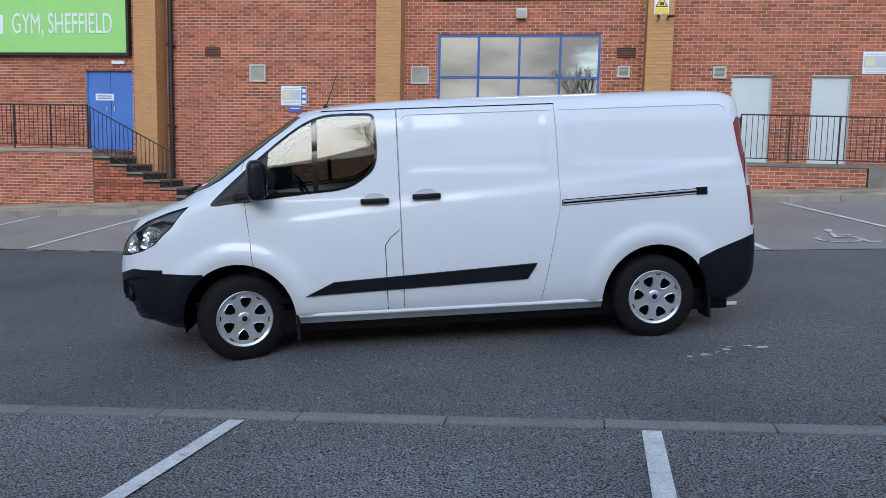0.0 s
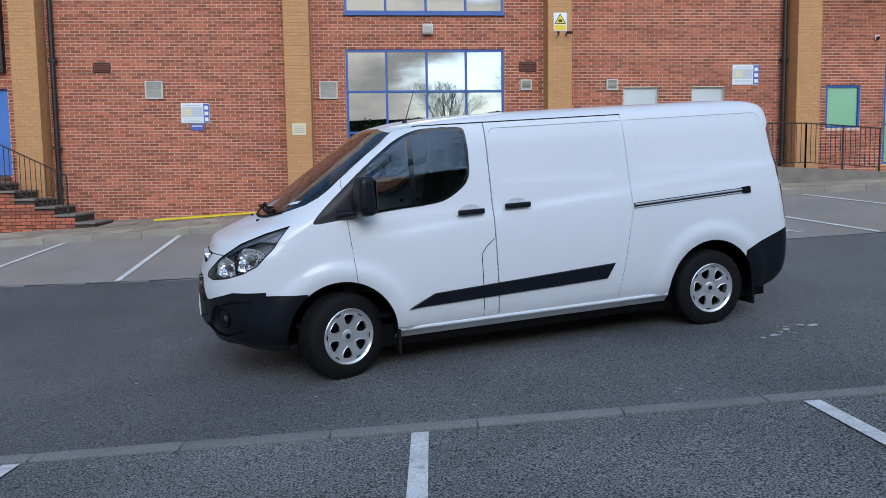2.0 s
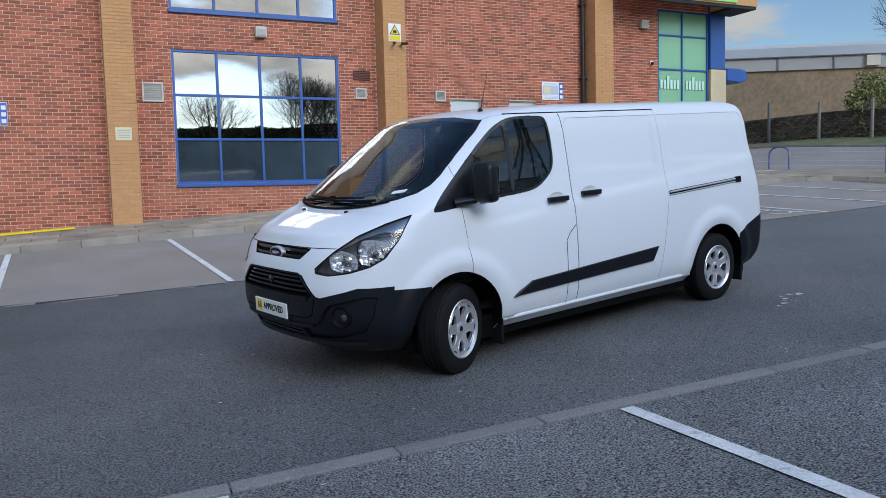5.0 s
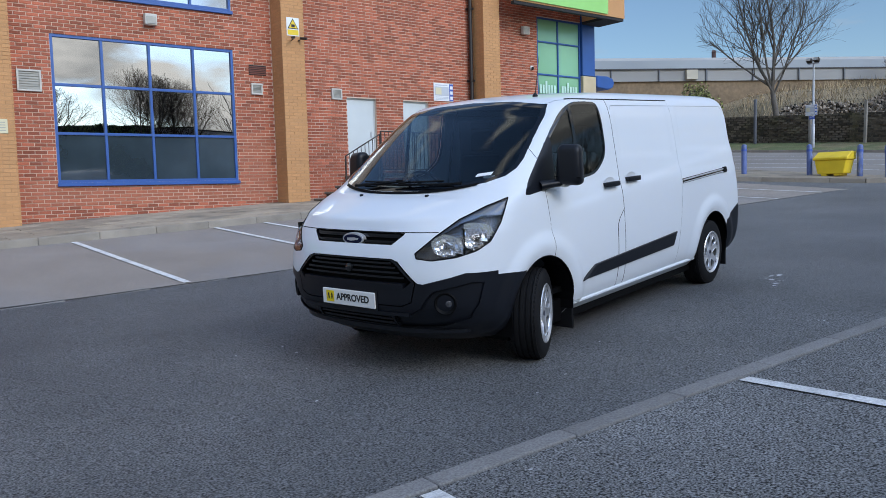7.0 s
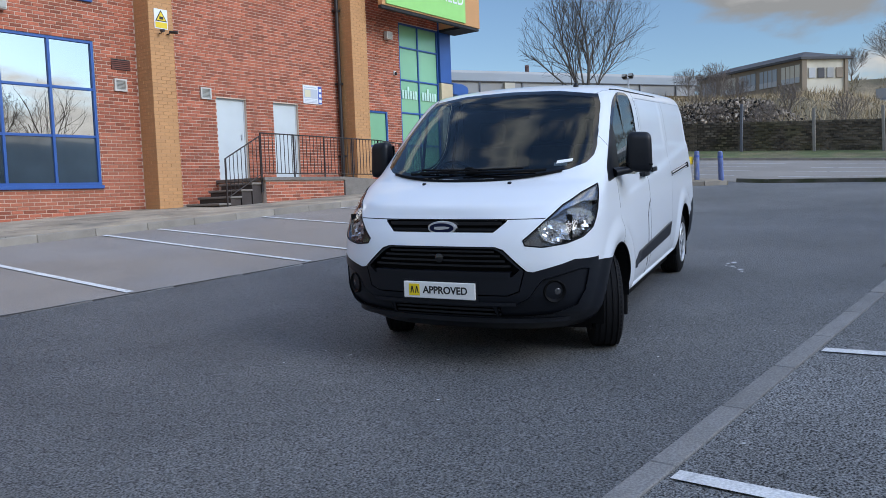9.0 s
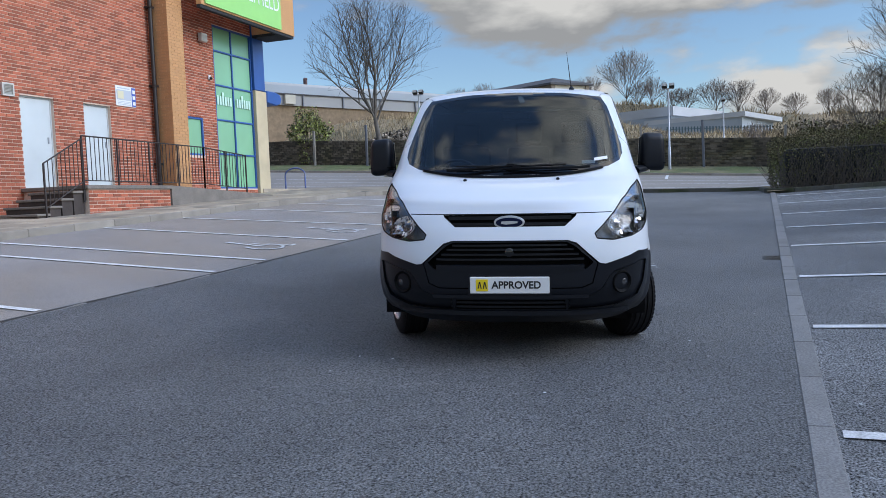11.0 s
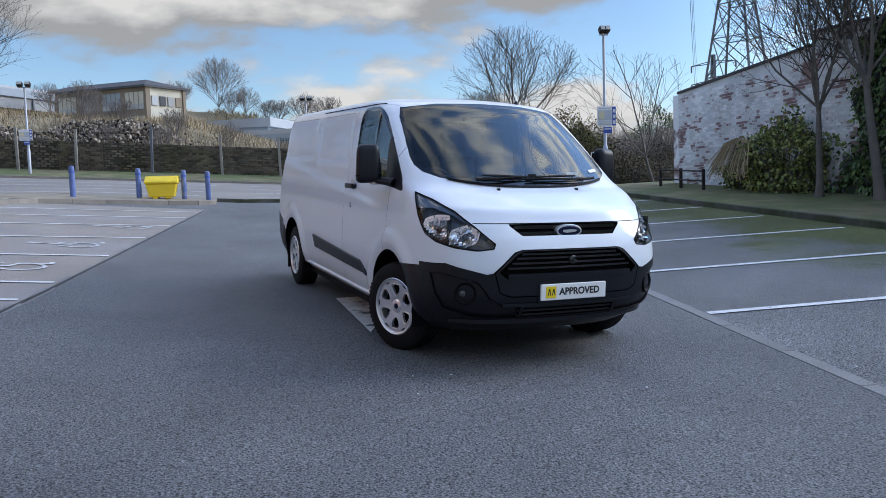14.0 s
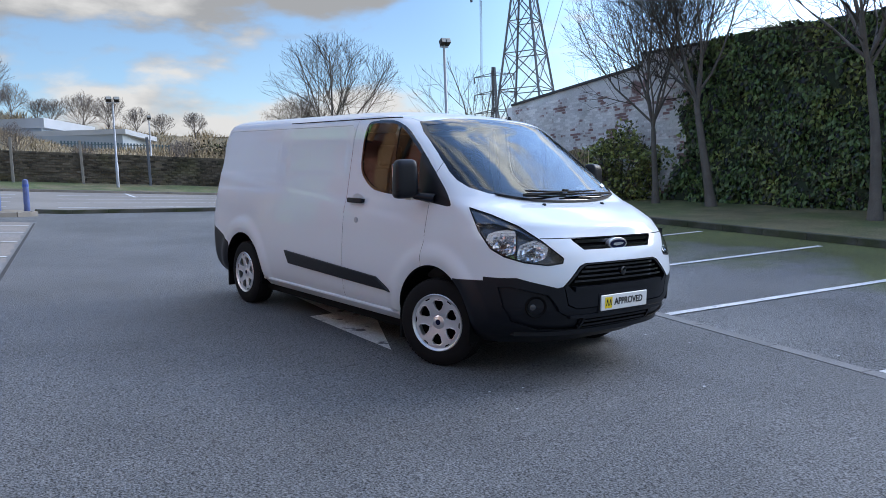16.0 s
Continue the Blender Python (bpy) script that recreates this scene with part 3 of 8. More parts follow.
def stripe(name, pts, w, mat, parent, lift=0.006, zf=gz):
    """A painted line on the ground along points."""
    vs, fs = [], []
    pts = [Vector((*p, 0)) for p in pts]
    path = []
    for a, b in zip(pts, pts[1:]):
        n = max(1, int((b - a).length / 0.5))
        path += [a.lerp(b, k / n) for k in range(n)]
    path.append(pts[-1])
    for i, p in enumerate(path):
        d = (path[min(i + 1, len(path) - 1)] - path[max(0, i - 1)]).normalized()
        s = Vector((-d.y, d.x, 0)) * w / 2
        for q in (p + s, p - s):
            vs.append((q.x, q.y, zf(q.x, q.y) + lift))
    for i in range(len(path) - 1):
        fs.append((2 * i, 2 * i + 1, 2 * i + 3, 2 * i + 2))
    return raw(name, vs, fs, mat, parent)


# south bay lines
for k, x in enumerate((-13.5, -11.1, -8.7, -6.3, -3.84, -1.38, 1.06, 3.70, 6.15, 8.70, 11.45, 14.0)):
    y = kerb_s(x) - 0.03
    stripe("bay_line", [(x, y), (x - 0.33, y - 4.95)], 0.105, M["white_line"], bays_s)
# north bay lines
for xa, xb in ((-10.6, -10.2), (-8.05, -7.6), (-5.40, -5.45), (-2.60, -2.95), (-0.12, -0.60), (0.96, 0.36), (3.34, 2.62), (5.84, 4.72), (8.3, 7.1), (10.4, 9.2), (12.3, 11.3)):
    stripe("bay_line", [(xa, edge_n(xa) + 0.1), (xb, 15.32)], 0.09, M["white_line"], bays_n)


def wheelchair(x, y, ang, s):
    """The painted outline of a wheelchair, in one mesh."""
    c, sn = math.cos(ang), math.sin(ang)
    f = lambda u, v: (x + (u * c - v * sn) * s, y + (u * sn + v * c) * s)
    bm = bmesh.new()

    def stroke(pts, w=0.11):
        pts = [Vector(f(*p)) for p in pts]
        for a, b in zip(pts, pts[1:]):
            d = (b - a).normalized() * w * s / 2
            n = Vector((-d.y, d.x))
            q = [a - d + n, b + d + n, b + d - n, a - d - n]
            bm.faces.new([bm.verts.new((p.x, p.y, gz(p.x, p.y) + 0.006)) for p in q])
    stroke([(0.55 * math.cos(radians(a)), 0.55 * math.sin(radians(a)) - 0.1) for a in range(150, 385, 20)])
    stroke([(-0.1, 1.0), (-0.05, 0.15), (0.45, 0.15), (0.72, -0.5), (0.95, -0.42)], 0.13)
    stroke([(-0.08, 0.55), (0.35, 0.55)])
    stroke([(-0.12, 1.18), (-0.12, 1.3)], 0.2)
    return part("wheelchair_mark", bm, M["worn_line"], bays_n)


wheelchair(2.05, 11.80, radians(-12), 0.50)
wheelchair(4.48, 11.74, radians(-12), 0.50)
wheelchair(7.62, 11.55, radians(-12), 0.50)

# lane arrow below the van, worn
bm = bmesh.new()
arrow = [(2.28, 7.94), (2.24, 7.78), (-0.05, 7.62), (-0.10, 7.38), (-1.74, 7.86), (-0.12, 8.06), (-0.05, 7.80)]
bm.faces.new([bm.verts.new((x, y, gz(x, y) + 0.007)) for x, y in arrow])
bmesh.ops.triangulate(bm, faces=bm.faces)
road = bpy.data.objects["road"]
part("lane_arrow", bm, M["arrow_paint"], road)
random.seed(4)
for cx, cy, n, sp in ((1.62, 6.08, 8, 0.20), (1.95, 6.25, 5, 0.16), (0.3, 4.95, 3, 0.12), (-2.2, 5.2, 6, 1.5), (-4.5, 7.0, 8, 1.8)):
    bm = bmesh.new()
    for k in range(n):
        x, y, r = cx + random.uniform(-sp, sp), cy + random.uniform(-sp, sp) * 0.5, random.uniform(0.008, 0.05 if k < 4 and n > 3 and sp < 1 else 0.014)
        pts = [(x + r * random.uniform(0.6, 1.5) * math.cos(a), y + r * random.uniform(0.4, 0.9) * math.sin(a)) for a in [i * 2 * math.pi / 7 for i in range(7)]]
        bm.faces.new([bm.verts.new((px_, py_, gz(px_, py_) + 0.006)) for px_, py_ in pts])
    part("paint_spot", bm, M["worn_line"], road)

# tarred joint between the lane and the old bays
stripe("tar_joint", [(x, edge_n(x) + 0.01) for x in [-36 + k * 1.4 for k in range(36)]], 0.05, M["seam"], road, 0.007)
# a gully grating beside the kerb
gul = thing("drain_grating", "black cast-iron gully grating beside the kerb", "drain", pose(2.53, 4.62, gz(2.53, 4.62) - 0.006, 0, -3.1, -2))
part("frame", box(-0.22, -0.2, -0.03, 0.22, 0.2, 0.006), M["steel_dark"], gul)
for k in range(7):
    part("bar", box(-0.19 + k * 0.058, -0.17, 0.006, -0.165 + k * 0.058, 0.17, 0.016), M["drain_black"], gul)

# flush kerb stones between lane and south bays
kerb_line = thing("kerb_south", "flush grey concrete kerb stones along the lane", "kerb", kind="structure")
base_kerb = box(-0.4545, -0.066, -0.15, 0.4545, 0.066, 0.012, 0.006)
me_kerb = bpy.data.meshes.new("kerb_stone")
base_kerb.to_mesh(me_kerb)
base_kerb.free()
me_kerb.materials.append(M["kerb"])


def stone(me, name, x, y, z, ang, tilt, parent):
    ob = new(name, me)
    ob.parent = parent
    ob.matrix_world = pose(x, y, z, 0, -tilt, ang)
    return ob


random.seed(7)
for k in range(34):
    x = -15.2 + k * 0.915
    stone(me_kerb, "kerb_stone", x, kerb_s(x) + 0.065, gz(x, kerb_s(x)) + random.uniform(-0.002, 0.003), -2.46 + random.uniform(-0.25, 0.25), math.degrees(math.atan(0.055)), kerb_line)

# flush edging between lane and north bays
edging = thing("kerb_edging", "flush grey edging strip between lane and bays", "kerb", kind="structure")
for k in range(31):
    x = -14.5 + k * 0.915
    y = edge_n(x)
    stone(me_kerb, "kerb_stone", x, y + 0.05, gz(x, y) - 0.008, math.degrees(math.atan((edge_n(x + 0.4) - edge_n(x - 0.4)) / 0.8)), math.degrees(math.atan(0.056)), edging)

# raised kerbs
bm = box(-0.456, -0.065, -0.2, 0.456, 0.065, 0.115, 0.010)
me_raised = bpy.data.meshes.new("kerb_stone")
bm.to_mesh(me_raised)
bm.free()
me_raised.materials.append(M["kerb_pale"])
# darker copy: the kerb's shadow is put into its base colour, with mossy patches
me_raised_dark = me_raised.copy()
me_raised_dark.materials.clear()
me_raised_dark.materials.append(M["kerb_shaded_mossy"])


def kerb_run(name, pts, me, label):
    p0 = thing(name, label, "kerb", kind="structure")
    pts = [Vector(p) for p in pts]
    for a, b in zip(pts, pts[1:]):
        n = max(1, round((b - a).length / 0.915))
        for k in range(n):
            p = a.lerp(b, (k + 0.5) / n)
            d = (b - a).normalized()
            rise = (gz(*(p + d * 0.4)) - gz(*(p - d * 0.4))) / 0.8
            ob = stone(me, "kerb_stone", p.x, p.y, gz(p.x, p.y), math.degrees(math.atan2(d.y, d.x)), math.degrees(math.atan(rise)), p0)
            ob.scale.x = (b - a).length / n / 0.915
    return p0


kerb_run("kerb_pavement", [(-20, 15.5), (12.2, 15.5), (13.5, 14.95), (15.3, 11.2), (15.9, 10.75), (16.5, 11.0), (16.6, 13), (16.6, 24)], me_raised, "pale raised concrete kerb of the building pavement")
kerb_run("kerb_grass", [(-16, -0.97), (13.2, -0.97), (14.9, -0.5), (15.25, 0.6), (15.3, 3.4), (15.8, 4.1), (17.0, 4.2)], me_raised_dark, "mossy raised kerb along grass and hedge, darkened by painted shade")
kerb_run("kerb_far", [(17.05, 4.2), (17.05, 10.8)], me_raised_dark, "dark low kerb across the lane's end")

# paving flags, one object each near the building
flags = thing("pavement", "uneven buff-grey concrete paving flags before the building", "pavement", kind="structure")
bm = box(-0.445, -0.295, -0.06, 0.445, 0.295, 0.0, 0.006)
me_flag = bpy.data.meshes.new("flag")
bm.to_mesh(me_flag)
bm.free()
me_flag.materials.append(M["flag"])
random.seed(11)
for row in range(6):
    y = 15.87 + row * 0.605
    for k in range(30):
        x = -12.4 + k * 0.905 + (0.45 if row % 2 else 0)
        if x > 13.4:
            continue
        ob = new("flag", me_flag)
        ob.parent = flags
        rx = math.degrees(math.atan((gz(x, y + 0.3) - gz(x, y - 0.3)) / 0.6))
        ob.matrix_world = pose(x, y, gz(x, y) + 0.118 + random.uniform(-0.004, 0.004), rx + random.uniform(-0.3, 0.3), -math.degrees(math.atan(0.05)) + random.uniform(-0.25, 0.25), 0)
sheet("pavement_bed", M["kerb"], -20, 13.4, lambda x: 15.5, lambda x: 19.2, 0.098, 40, 6, "grey bedding below the paving flags")
isl = bmesh.new()
pts = [(13.4, 15.0), (15.25, 11.25), (15.9, 10.85), (16.5, 11.1), (16.55, 24), (13.4, 24)]
isl.faces.new([isl.verts.new((x, y, gz(x, y) + 0.112)) for x, y in pts])
bmesh.ops.triangulate(isl, faces=isl.faces)
bmesh.ops.subdivide_edges(isl, edges=isl.edges, cuts=5, use_grid_fill=True)
for v in isl.verts:
    v.co.z = gz(v.co.x, v.co.y) + 0.112
tagged(part("pavement_island", isl, M["flag"]), "raised paved island at the lane's corner", "pavement", kind="structure")

# ---- building ----
WY, PY = 19.10, 18.55           # face of the brick wall, face of the pilasters
TOP = 9.2
FLOOR = 1.60                    # height of the door landings
PIL = [(-9.80, -9.22), (-3.72, -3.13), (2.48, 3.06), (8.66, 9.27)]
OPEN = [(-2.33, 1.51, 1.52, 4.50), (-2.33, 1.51, 5.36, 7.6), (4.50, FLOOR, 5.38, 3.57), (6.24, FLOOR, 7.08, 3.57), (-11.45, FLOOR, -10.16, 3.61),
        (9.74, 2.53, 10.66, 3.60), (11.30, FLOOR, 13.25, 6.35)]
OPEN[0] = (-2.33, 1.52, 1.51, 4.50)
OPEN[1] = (-2.33, 5.36, 1.51, 7.6)
X0, X1 = -16.0, 13.25

wall = thing("wall_south", "red-orange brick wall of a two-storey leisure centre", "wall", kind="structure")


def grid_wall(x0, x1, z0, z1, y, depth, holes):
    """A wall with thickness whose openings go through it."""
    bm = bmesh.new()
    xs = sorted({x0, x1, *[h[0] for h in holes], *[h[2] for h in holes]})
    zs = sorted({z0, z1, *[h[1] for h in holes], *[h[3] for h in holes]})
    inside = lambda x, z: any(h[0] < x < h[2] and h[1] < z < h[3] for h in holes)
    fill = {(i, j) for i in range(len(xs) - 1) for j in range(len(zs) - 1) if not inside((xs[i] + xs[i + 1]) / 2, (zs[j] + zs[j + 1]) / 2)}
    quad = lambda a, b, c, d: bm.faces.new([bm.verts.new(p) for p in (a, b, c, d)])
    for i, j in fill:
        xa, xb, za, zb = xs[i], xs[i + 1], zs[j], zs[j + 1]
        quad((xa, y, za), (xb, y, za), (xb, y, zb), (xa, y, zb))
        quad((xa, y + depth, zb), (xb, y + depth, zb), (xb, y + depth, za), (xa, y + depth, za))
        for di, dj, e in ((-1, 0, ((xa, za), (xa, zb))), (1, 0, ((xb, zb), (xb, za))), (0, -1, ((xb, za), (xa, za))), (0, 1, ((xa, zb), (xb, zb)))):
            if (i + di, j + dj) not in fill:
                (a, b), (c, d) = e
                quad((a, y, b), (c, y, d), (c, y + depth, d), (a, y + depth, b))
    bmesh.ops.remove_doubles(bm, verts=bm.verts, dist=1e-5)
    bmesh.ops.recalc_face_normals(bm, faces=bm.faces)
    return bm


part("mortar_wall", grid_wall(X0, X1, -0.6, TOP, WY + 0.012, 0.33, OPEN), M["mortar"], wall)


def brick_field(x0, x1, z0, z1, holes, bw, bh, joint, half_bond=True):
    """Centres and widths of bricks in stretcher bond, clipped round openings."""
    out = []
    row, z = 0, z0
    while z + bh <= z1:
        zc = z + bh / 2
        x = x0 - (bw / 2 if row % 2 and half_bond else 0)
        blocks = sorted((h[0] - 0.005, h[2] + 0.005) for h in holes if h[1] - 0.02 < zc < h[3] + 0.02)
        while x < x1:
            segs = [(max(x, x0), min(x + bw - joint, x1))]
            for a, b in blocks:
                segs = [s for q in segs for s in ((q[0], min(q[1], a)), (max(q[0], b), q[1])) if s[1] - s[0] > 0.02]
            out += [(s[0], s[1], z, z + bh - joint) for s in segs]
            x += bw
        row += 1
        z += bh
    return out


def brick_mesh(bricks, y, proud, mat, name, parent, facing="y"):
    """All bricks joined into one mesh: five faces each."""
    a = np.array(bricks)
    n = len(a)
    rng = np.random.default_rng(3)
    dy = rng.uniform(-0.0025, 0.0025, n)
    v = np.zeros((n, 8, 3))
    e = 0.003
    for k, (xi, zi) in enumerate(((0, 2), (1, 2), (1, 3), (0, 3))):
        sx = e if xi == 0 else -e
        sz = e if zi == 2 else -e
        v[:, k] = np.stack([a[:, xi] + sx, np.full(n, y) - proud + dy, a[:, zi] + sz], 1)
        v[:, k + 4] = np.stack([a[:, xi], np.full(n, y) + 0.014, a[:, zi]], 1)
    v = v.reshape(-1, 3)
    f = np.array([[0, 1, 2, 3], [4, 5, 1, 0], [5, 6, 2, 1], [6, 7, 3, 2], [7, 4, 0, 3]])
    f = (f[None] + 8 * np.arange(n)[:, None, None]).reshape(-1, 4)
    me = bpy.data.meshes.new(name)
    me.from_pydata(v.tolist(), [], f.tolist())
    ob = mesh_ob(name, me, mat, parent)
    return tagged(ob, kind="stuff")


holes = [(h[0], h[1], h[2], h[3]) for h in OPEN] + [(a, -1, b, 20) for a, b in PIL]
bricks = brick_field(X0 + 0.01, X1, 0.0, 7.05, holes, 0.225, 0.075, 0.0125)
near_b = [b for b in bricks if -3.1 < b[0] and b[1] < 2.45 and 1.02 < b[2] < 1.5 or (1.53 <= b[0] and b[1] < 2.45 and 1.5 <= b[2] < 2.6)][:290]
keep = set(near_b)
brick_mesh([b for b in bricks if b not in keep], WY, 0.0, M["brick"], "brickwork", wall)

# pilasters of thin buff bricks
for a, b in PIL:
    pil = thing("wall_pilaster", "buff brick pilaster standing proud of the red wall", "pilaster", kind="structure")
    part("core", box(a + 0.006, PY + 0.006, -0.3, b - 0.006, WY + 0.02, TOP), M["buff_mortar"], pil)
    brick_mesh(brick_field(a, b, 0.3, 7.05, [], 0.225, 0.075, 0.010), PY, 0.0, M["buff"], "brickwork", pil)
    for side, xx in ((-1, a), (1, b)):
        rows = brick_field(PY, WY, 0.3, 7.05, [], 0.225, 0.075, 0.010)
        ob = brick_mesh(rows, 0.0, 0.0, M["buff"], "side_brickwork", pil)
        # turn the field to face sideways
        ob.data.transform(Matrix(((0, -side, 0, xx), (1, 0, 0, 0), (0, 0, 1, 0), (0, 0, 0, 1))) if side > 0 else Matrix(((0, 1, 0, xx), (1, 0, 0, 0), (0, 0, 1, 0), (0, 0, 0, 1))))

part("coping", box(X0, WY - 0.1, TOP, X1 + 0.6, WY + 0.45, TOP + 0.15, 0.02), M["kerb_pale"], wall)
# the rest of the building's shell
shell = thing("wall_shell", "plain side and rear walls and flat roof of the building", "wall", kind="structure")
part("roof", box(X0, WY + 0.36, TOP - 0.3, X1, 44, TOP - 0.05), M["roof_dark"], shell)
part("side_wall", box(X0, WY + 0.35, -0.8, X0 + 0.3, 44, TOP), M["brick"], shell)
part("side_wall", box(X1 + 0.02, WY + 0.75, -0.2, X1 + 0.6, 44, TOP), M["brick"], shell)
part("rear_wall", box(X0, 44, -0.8, X1 + 0.6, 44.3, TOP), M["brick"], shell)
part("floor", box(X0 + 0.3, WY + 0.35, FLOOR - 0.3, X1, 44, FLOOR - 0.02), M["room"], shell)
part("floor", box(X0 + 0.3, WY + 0.35, 4.75, X1, 44, 5.1), M["room"], shell)
part("partition", box(X0 + 0.3, 24.5, FLOOR, X1, 24.7, TOP - 0.3), M["room"], shell)


def window(name, x0, z0, x1, z1, cols, rows, label, frame_mat, pane_mat, sill=True, w=0.055, y=WY + 0.05, low_mat=None):
    """A framed window: outer frame, mullions, transoms, sill and panes."""
    win = thing(name, label, "window", kind="structure")
    fr = bmesh.new()
    addbox(fr, x0, y - 0.03, z0, x0 + w, y + 0.07, z1)
    addbox(fr, x1 - w, y - 0.03, z0, x1, y + 0.07, z1)
    addbox(fr, x0 + w, y - 0.03, z1 - w, x1 - w, y + 0.07, z1)
    addbox(fr, x0 + w, y - 0.03, z0, x1 - w, y + 0.07, z0 + w)
    part("window_frame", fr, frame_mat, win)
    cx = [x0] + cols + [x1]
    cz = [z0] + rows + [z1]
    for c in cols:
        part("mullion", box(c - w / 2, y - 0.026, z0 + w, c + w / 2, y + 0.066, z1 - w, 0.004), frame_mat, win)
    for r in rows:
        for a, b in zip(cx, cx[1:]):
            part("transom", box(a + w / 2, y - 0.022, r - w / 2, b - w / 2, y + 0.062, r + w / 2, 0.004), frame_mat, win)
    if sill:
        part("window_sill", box(x0 - 0.02, y - 0.11, z0 - 0.075, x1 + 0.02, y + 0.03, z0 - 0.002, 0.008), frame_mat, win)
    random.seed(int(x0 * 10) + 50)
    for a, b in zip(cx, cx[1:]):
        for c, d in zip(cz, cz[1:]):
            m = Matrix.Translation(((a + b) / 2, y + 0.02, (c + d) / 2)) @ pose(0, 0, 0, random.uniform(-0.25, 0.25), 0, random.uniform(-0.3, 0.3))
            p = part("pane", addbox(bmesh.new(), -(b - a) / 2 + w * 0.4, -0.004, -(d - c) / 2 + w * 0.4, (b - a) / 2 - w * 0.4, 0.004, (d - c) / 2 - w * 0.4, 0, m), low_mat if low_mat is not None and c == z0 else pane_mat, win)
            p.visible_shadow = False
    return win


window("window_1", *OPEN[0], [-1.35, -0.38, 0.58], [2.52, 3.50], "large blue-framed window with clouded lower panes, reflecting sky and trees", M["blue"], M["glass_building"], low_mat=M["film_glass"])
window("window_2", *OPEN[1], [-1.35, -0.38, 0.58], [6.5], "blue-framed upper window reflecting pale clouds", M["blue"], M["glass_building"])
window("window_3", *OPEN[5], [], [], "small blue-framed window backed by green film", M["blue"], M["green_panel"], sill=False)
win4 = window("window_4", *OPEN[6], [12.24], [2.62, 3.62, 4.63, 5.62], "tall blue-framed glazing with green film behind", M["blue"], M["green_panel"], sill=False, w=0.05)
# the film's pale lettering is a trade name: plain bars of its size
for cx in (11.77, 12.74):
    for k in range(6):
        x = cx - 0.36 + k * 0.125
        part("pale_bar", box(x, WY + 0.03, 4.06, x + 0.085, WY + 0.04, 4.32 + (0.12 if k == 2 else 0)), M["frost"], win4)
part("blind", box(-2.3, WY + 0.9, 1.6, 1.48, WY + 0.93, 3.3), M["room"], shell)


def flush_door(name, x0, x1, z0, z1, mat, label, leaves=1):
    d = thing(name, label, "door", kind="structure")
    fr = bmesh.new()
    addbox(fr, x0, WY + 0.085, z0, x0 + 0.03, WY + 0.19, z1)
    addbox(fr, x1 - 0.03, WY + 0.085, z0, x1, WY + 0.19, z1)
    addbox(fr, x0 + 0.03, WY + 0.085, z1 - 0.03, x1 - 0.03, WY + 0.19, z1)
    part("frame", fr, mat, d)
    w = (x1 - x0 - 0.06) / leaves
    for k in range(leaves):
        a = x0 + 0.03 + k * w
        leaf = part("leaf", box(a + 0.004, WY + 0.090, z0 + 0.01, a + w - 0.004, WY + 0.145, z1 - 0.034, 0.004), mat, d)
        hx = a + (w - 0.12 if k == 0 else 0.08)
        part("handle", box(hx, WY + 0.060, z0 + 0.98, hx + 0.035, WY + 0.0905, z0 + 1.12, 0.004), M["galv"], leaf)
    return d


flush_door("door_1", 4.50, 5.38, FLOOR, 3.57, M["door_white"], "plain pale grey-white steel door, shut")
flush_door("door_2", 6.24, 7.08, FLOOR, 3.57, M["door_white"], "plain pale grey-white steel door, shut")
d3 = flush_door("door_3", -11.45, -10.16, FLOOR, 3.61, M["door_blue"], "blue double fire-exit door, shut", 2)
part("notice", box(-11.22, WY + 0.077, 2.86, -10.72, WY + 0.0895, 3.03), M["white_plain"], d3, "white notice with blue writing")
for k in range(2):
    part("writing_bar", box(-11.17, WY + 0.073, 2.905 + k * 0.055, -10.78, WY + 0.0765, 2.93 + k * 0.055), M["sign_blue"], d3)


def louvre(x0, z0, x1, z1):
    v = thing("air_louvre", "brown slatted air brick set in the wall", "vent")
    part("backing", box(x0, WY - 0.004, z0, x1, WY + 0.02, z1), M["interior_dark"], v)
    n = 5
    for k in range(n):
        z = z0 + 0.015 + k * (z1 - z0 - 0.03) / n
        part("slat", box(x0, WY - 0.02, z, x1, WY - 0.005, z + (z1 - z0) / n * 0.6, 0.002), M["vent_brown"], v)


def boxvent(x0, z0, x1, z1):
    v = thing("wall_vent", "square beige grille vent on the brick wall", "vent")
    fr = bmesh.new()
    t = 0.035
    for q in ((x0, z0, x0 + t, z1), (x1 - t, z0, x1, z1), (x0 + t, z0, x1 - t, z0 + t), (x0 + t, z1 - t, x1 - t, z1)):
        addbox(fr, q[0], WY - 0.05, q[1], q[2], WY + 0.005, q[3])
    part("frame", fr, M["vent_frame"], v)
    part("backing", box(x0 + t, WY - 0.015, z0 + t, x1 - t, WY + 0.004, z1 - t), M["vent_grey"], v)
    n = 7
    for k in range(n):
        z = z0 + t + (k + 0.2) * (z1 - z0 - 2 * t) / n
        part("slat", box(x0 + t, WY - 0.034, z, x1 - t, WY - 0.016, z + (z1 - z0 - 2 * t) / n * 0.45), M["vent_grey"], v)


louvre(-8.2, 3.97, -7.8, 4.19)
louvre(1.88, 3.96, 2.31, 4.19)
boxvent(-7.03, 3.35, -6.62, 3.77)
boxvent(-2.97, 3.33, -2.53, 3.75)
boxvent(1.91, 3.51, 2.19, 3.77)
boxvent(4.05, 3.50, 4.34, 3.77)


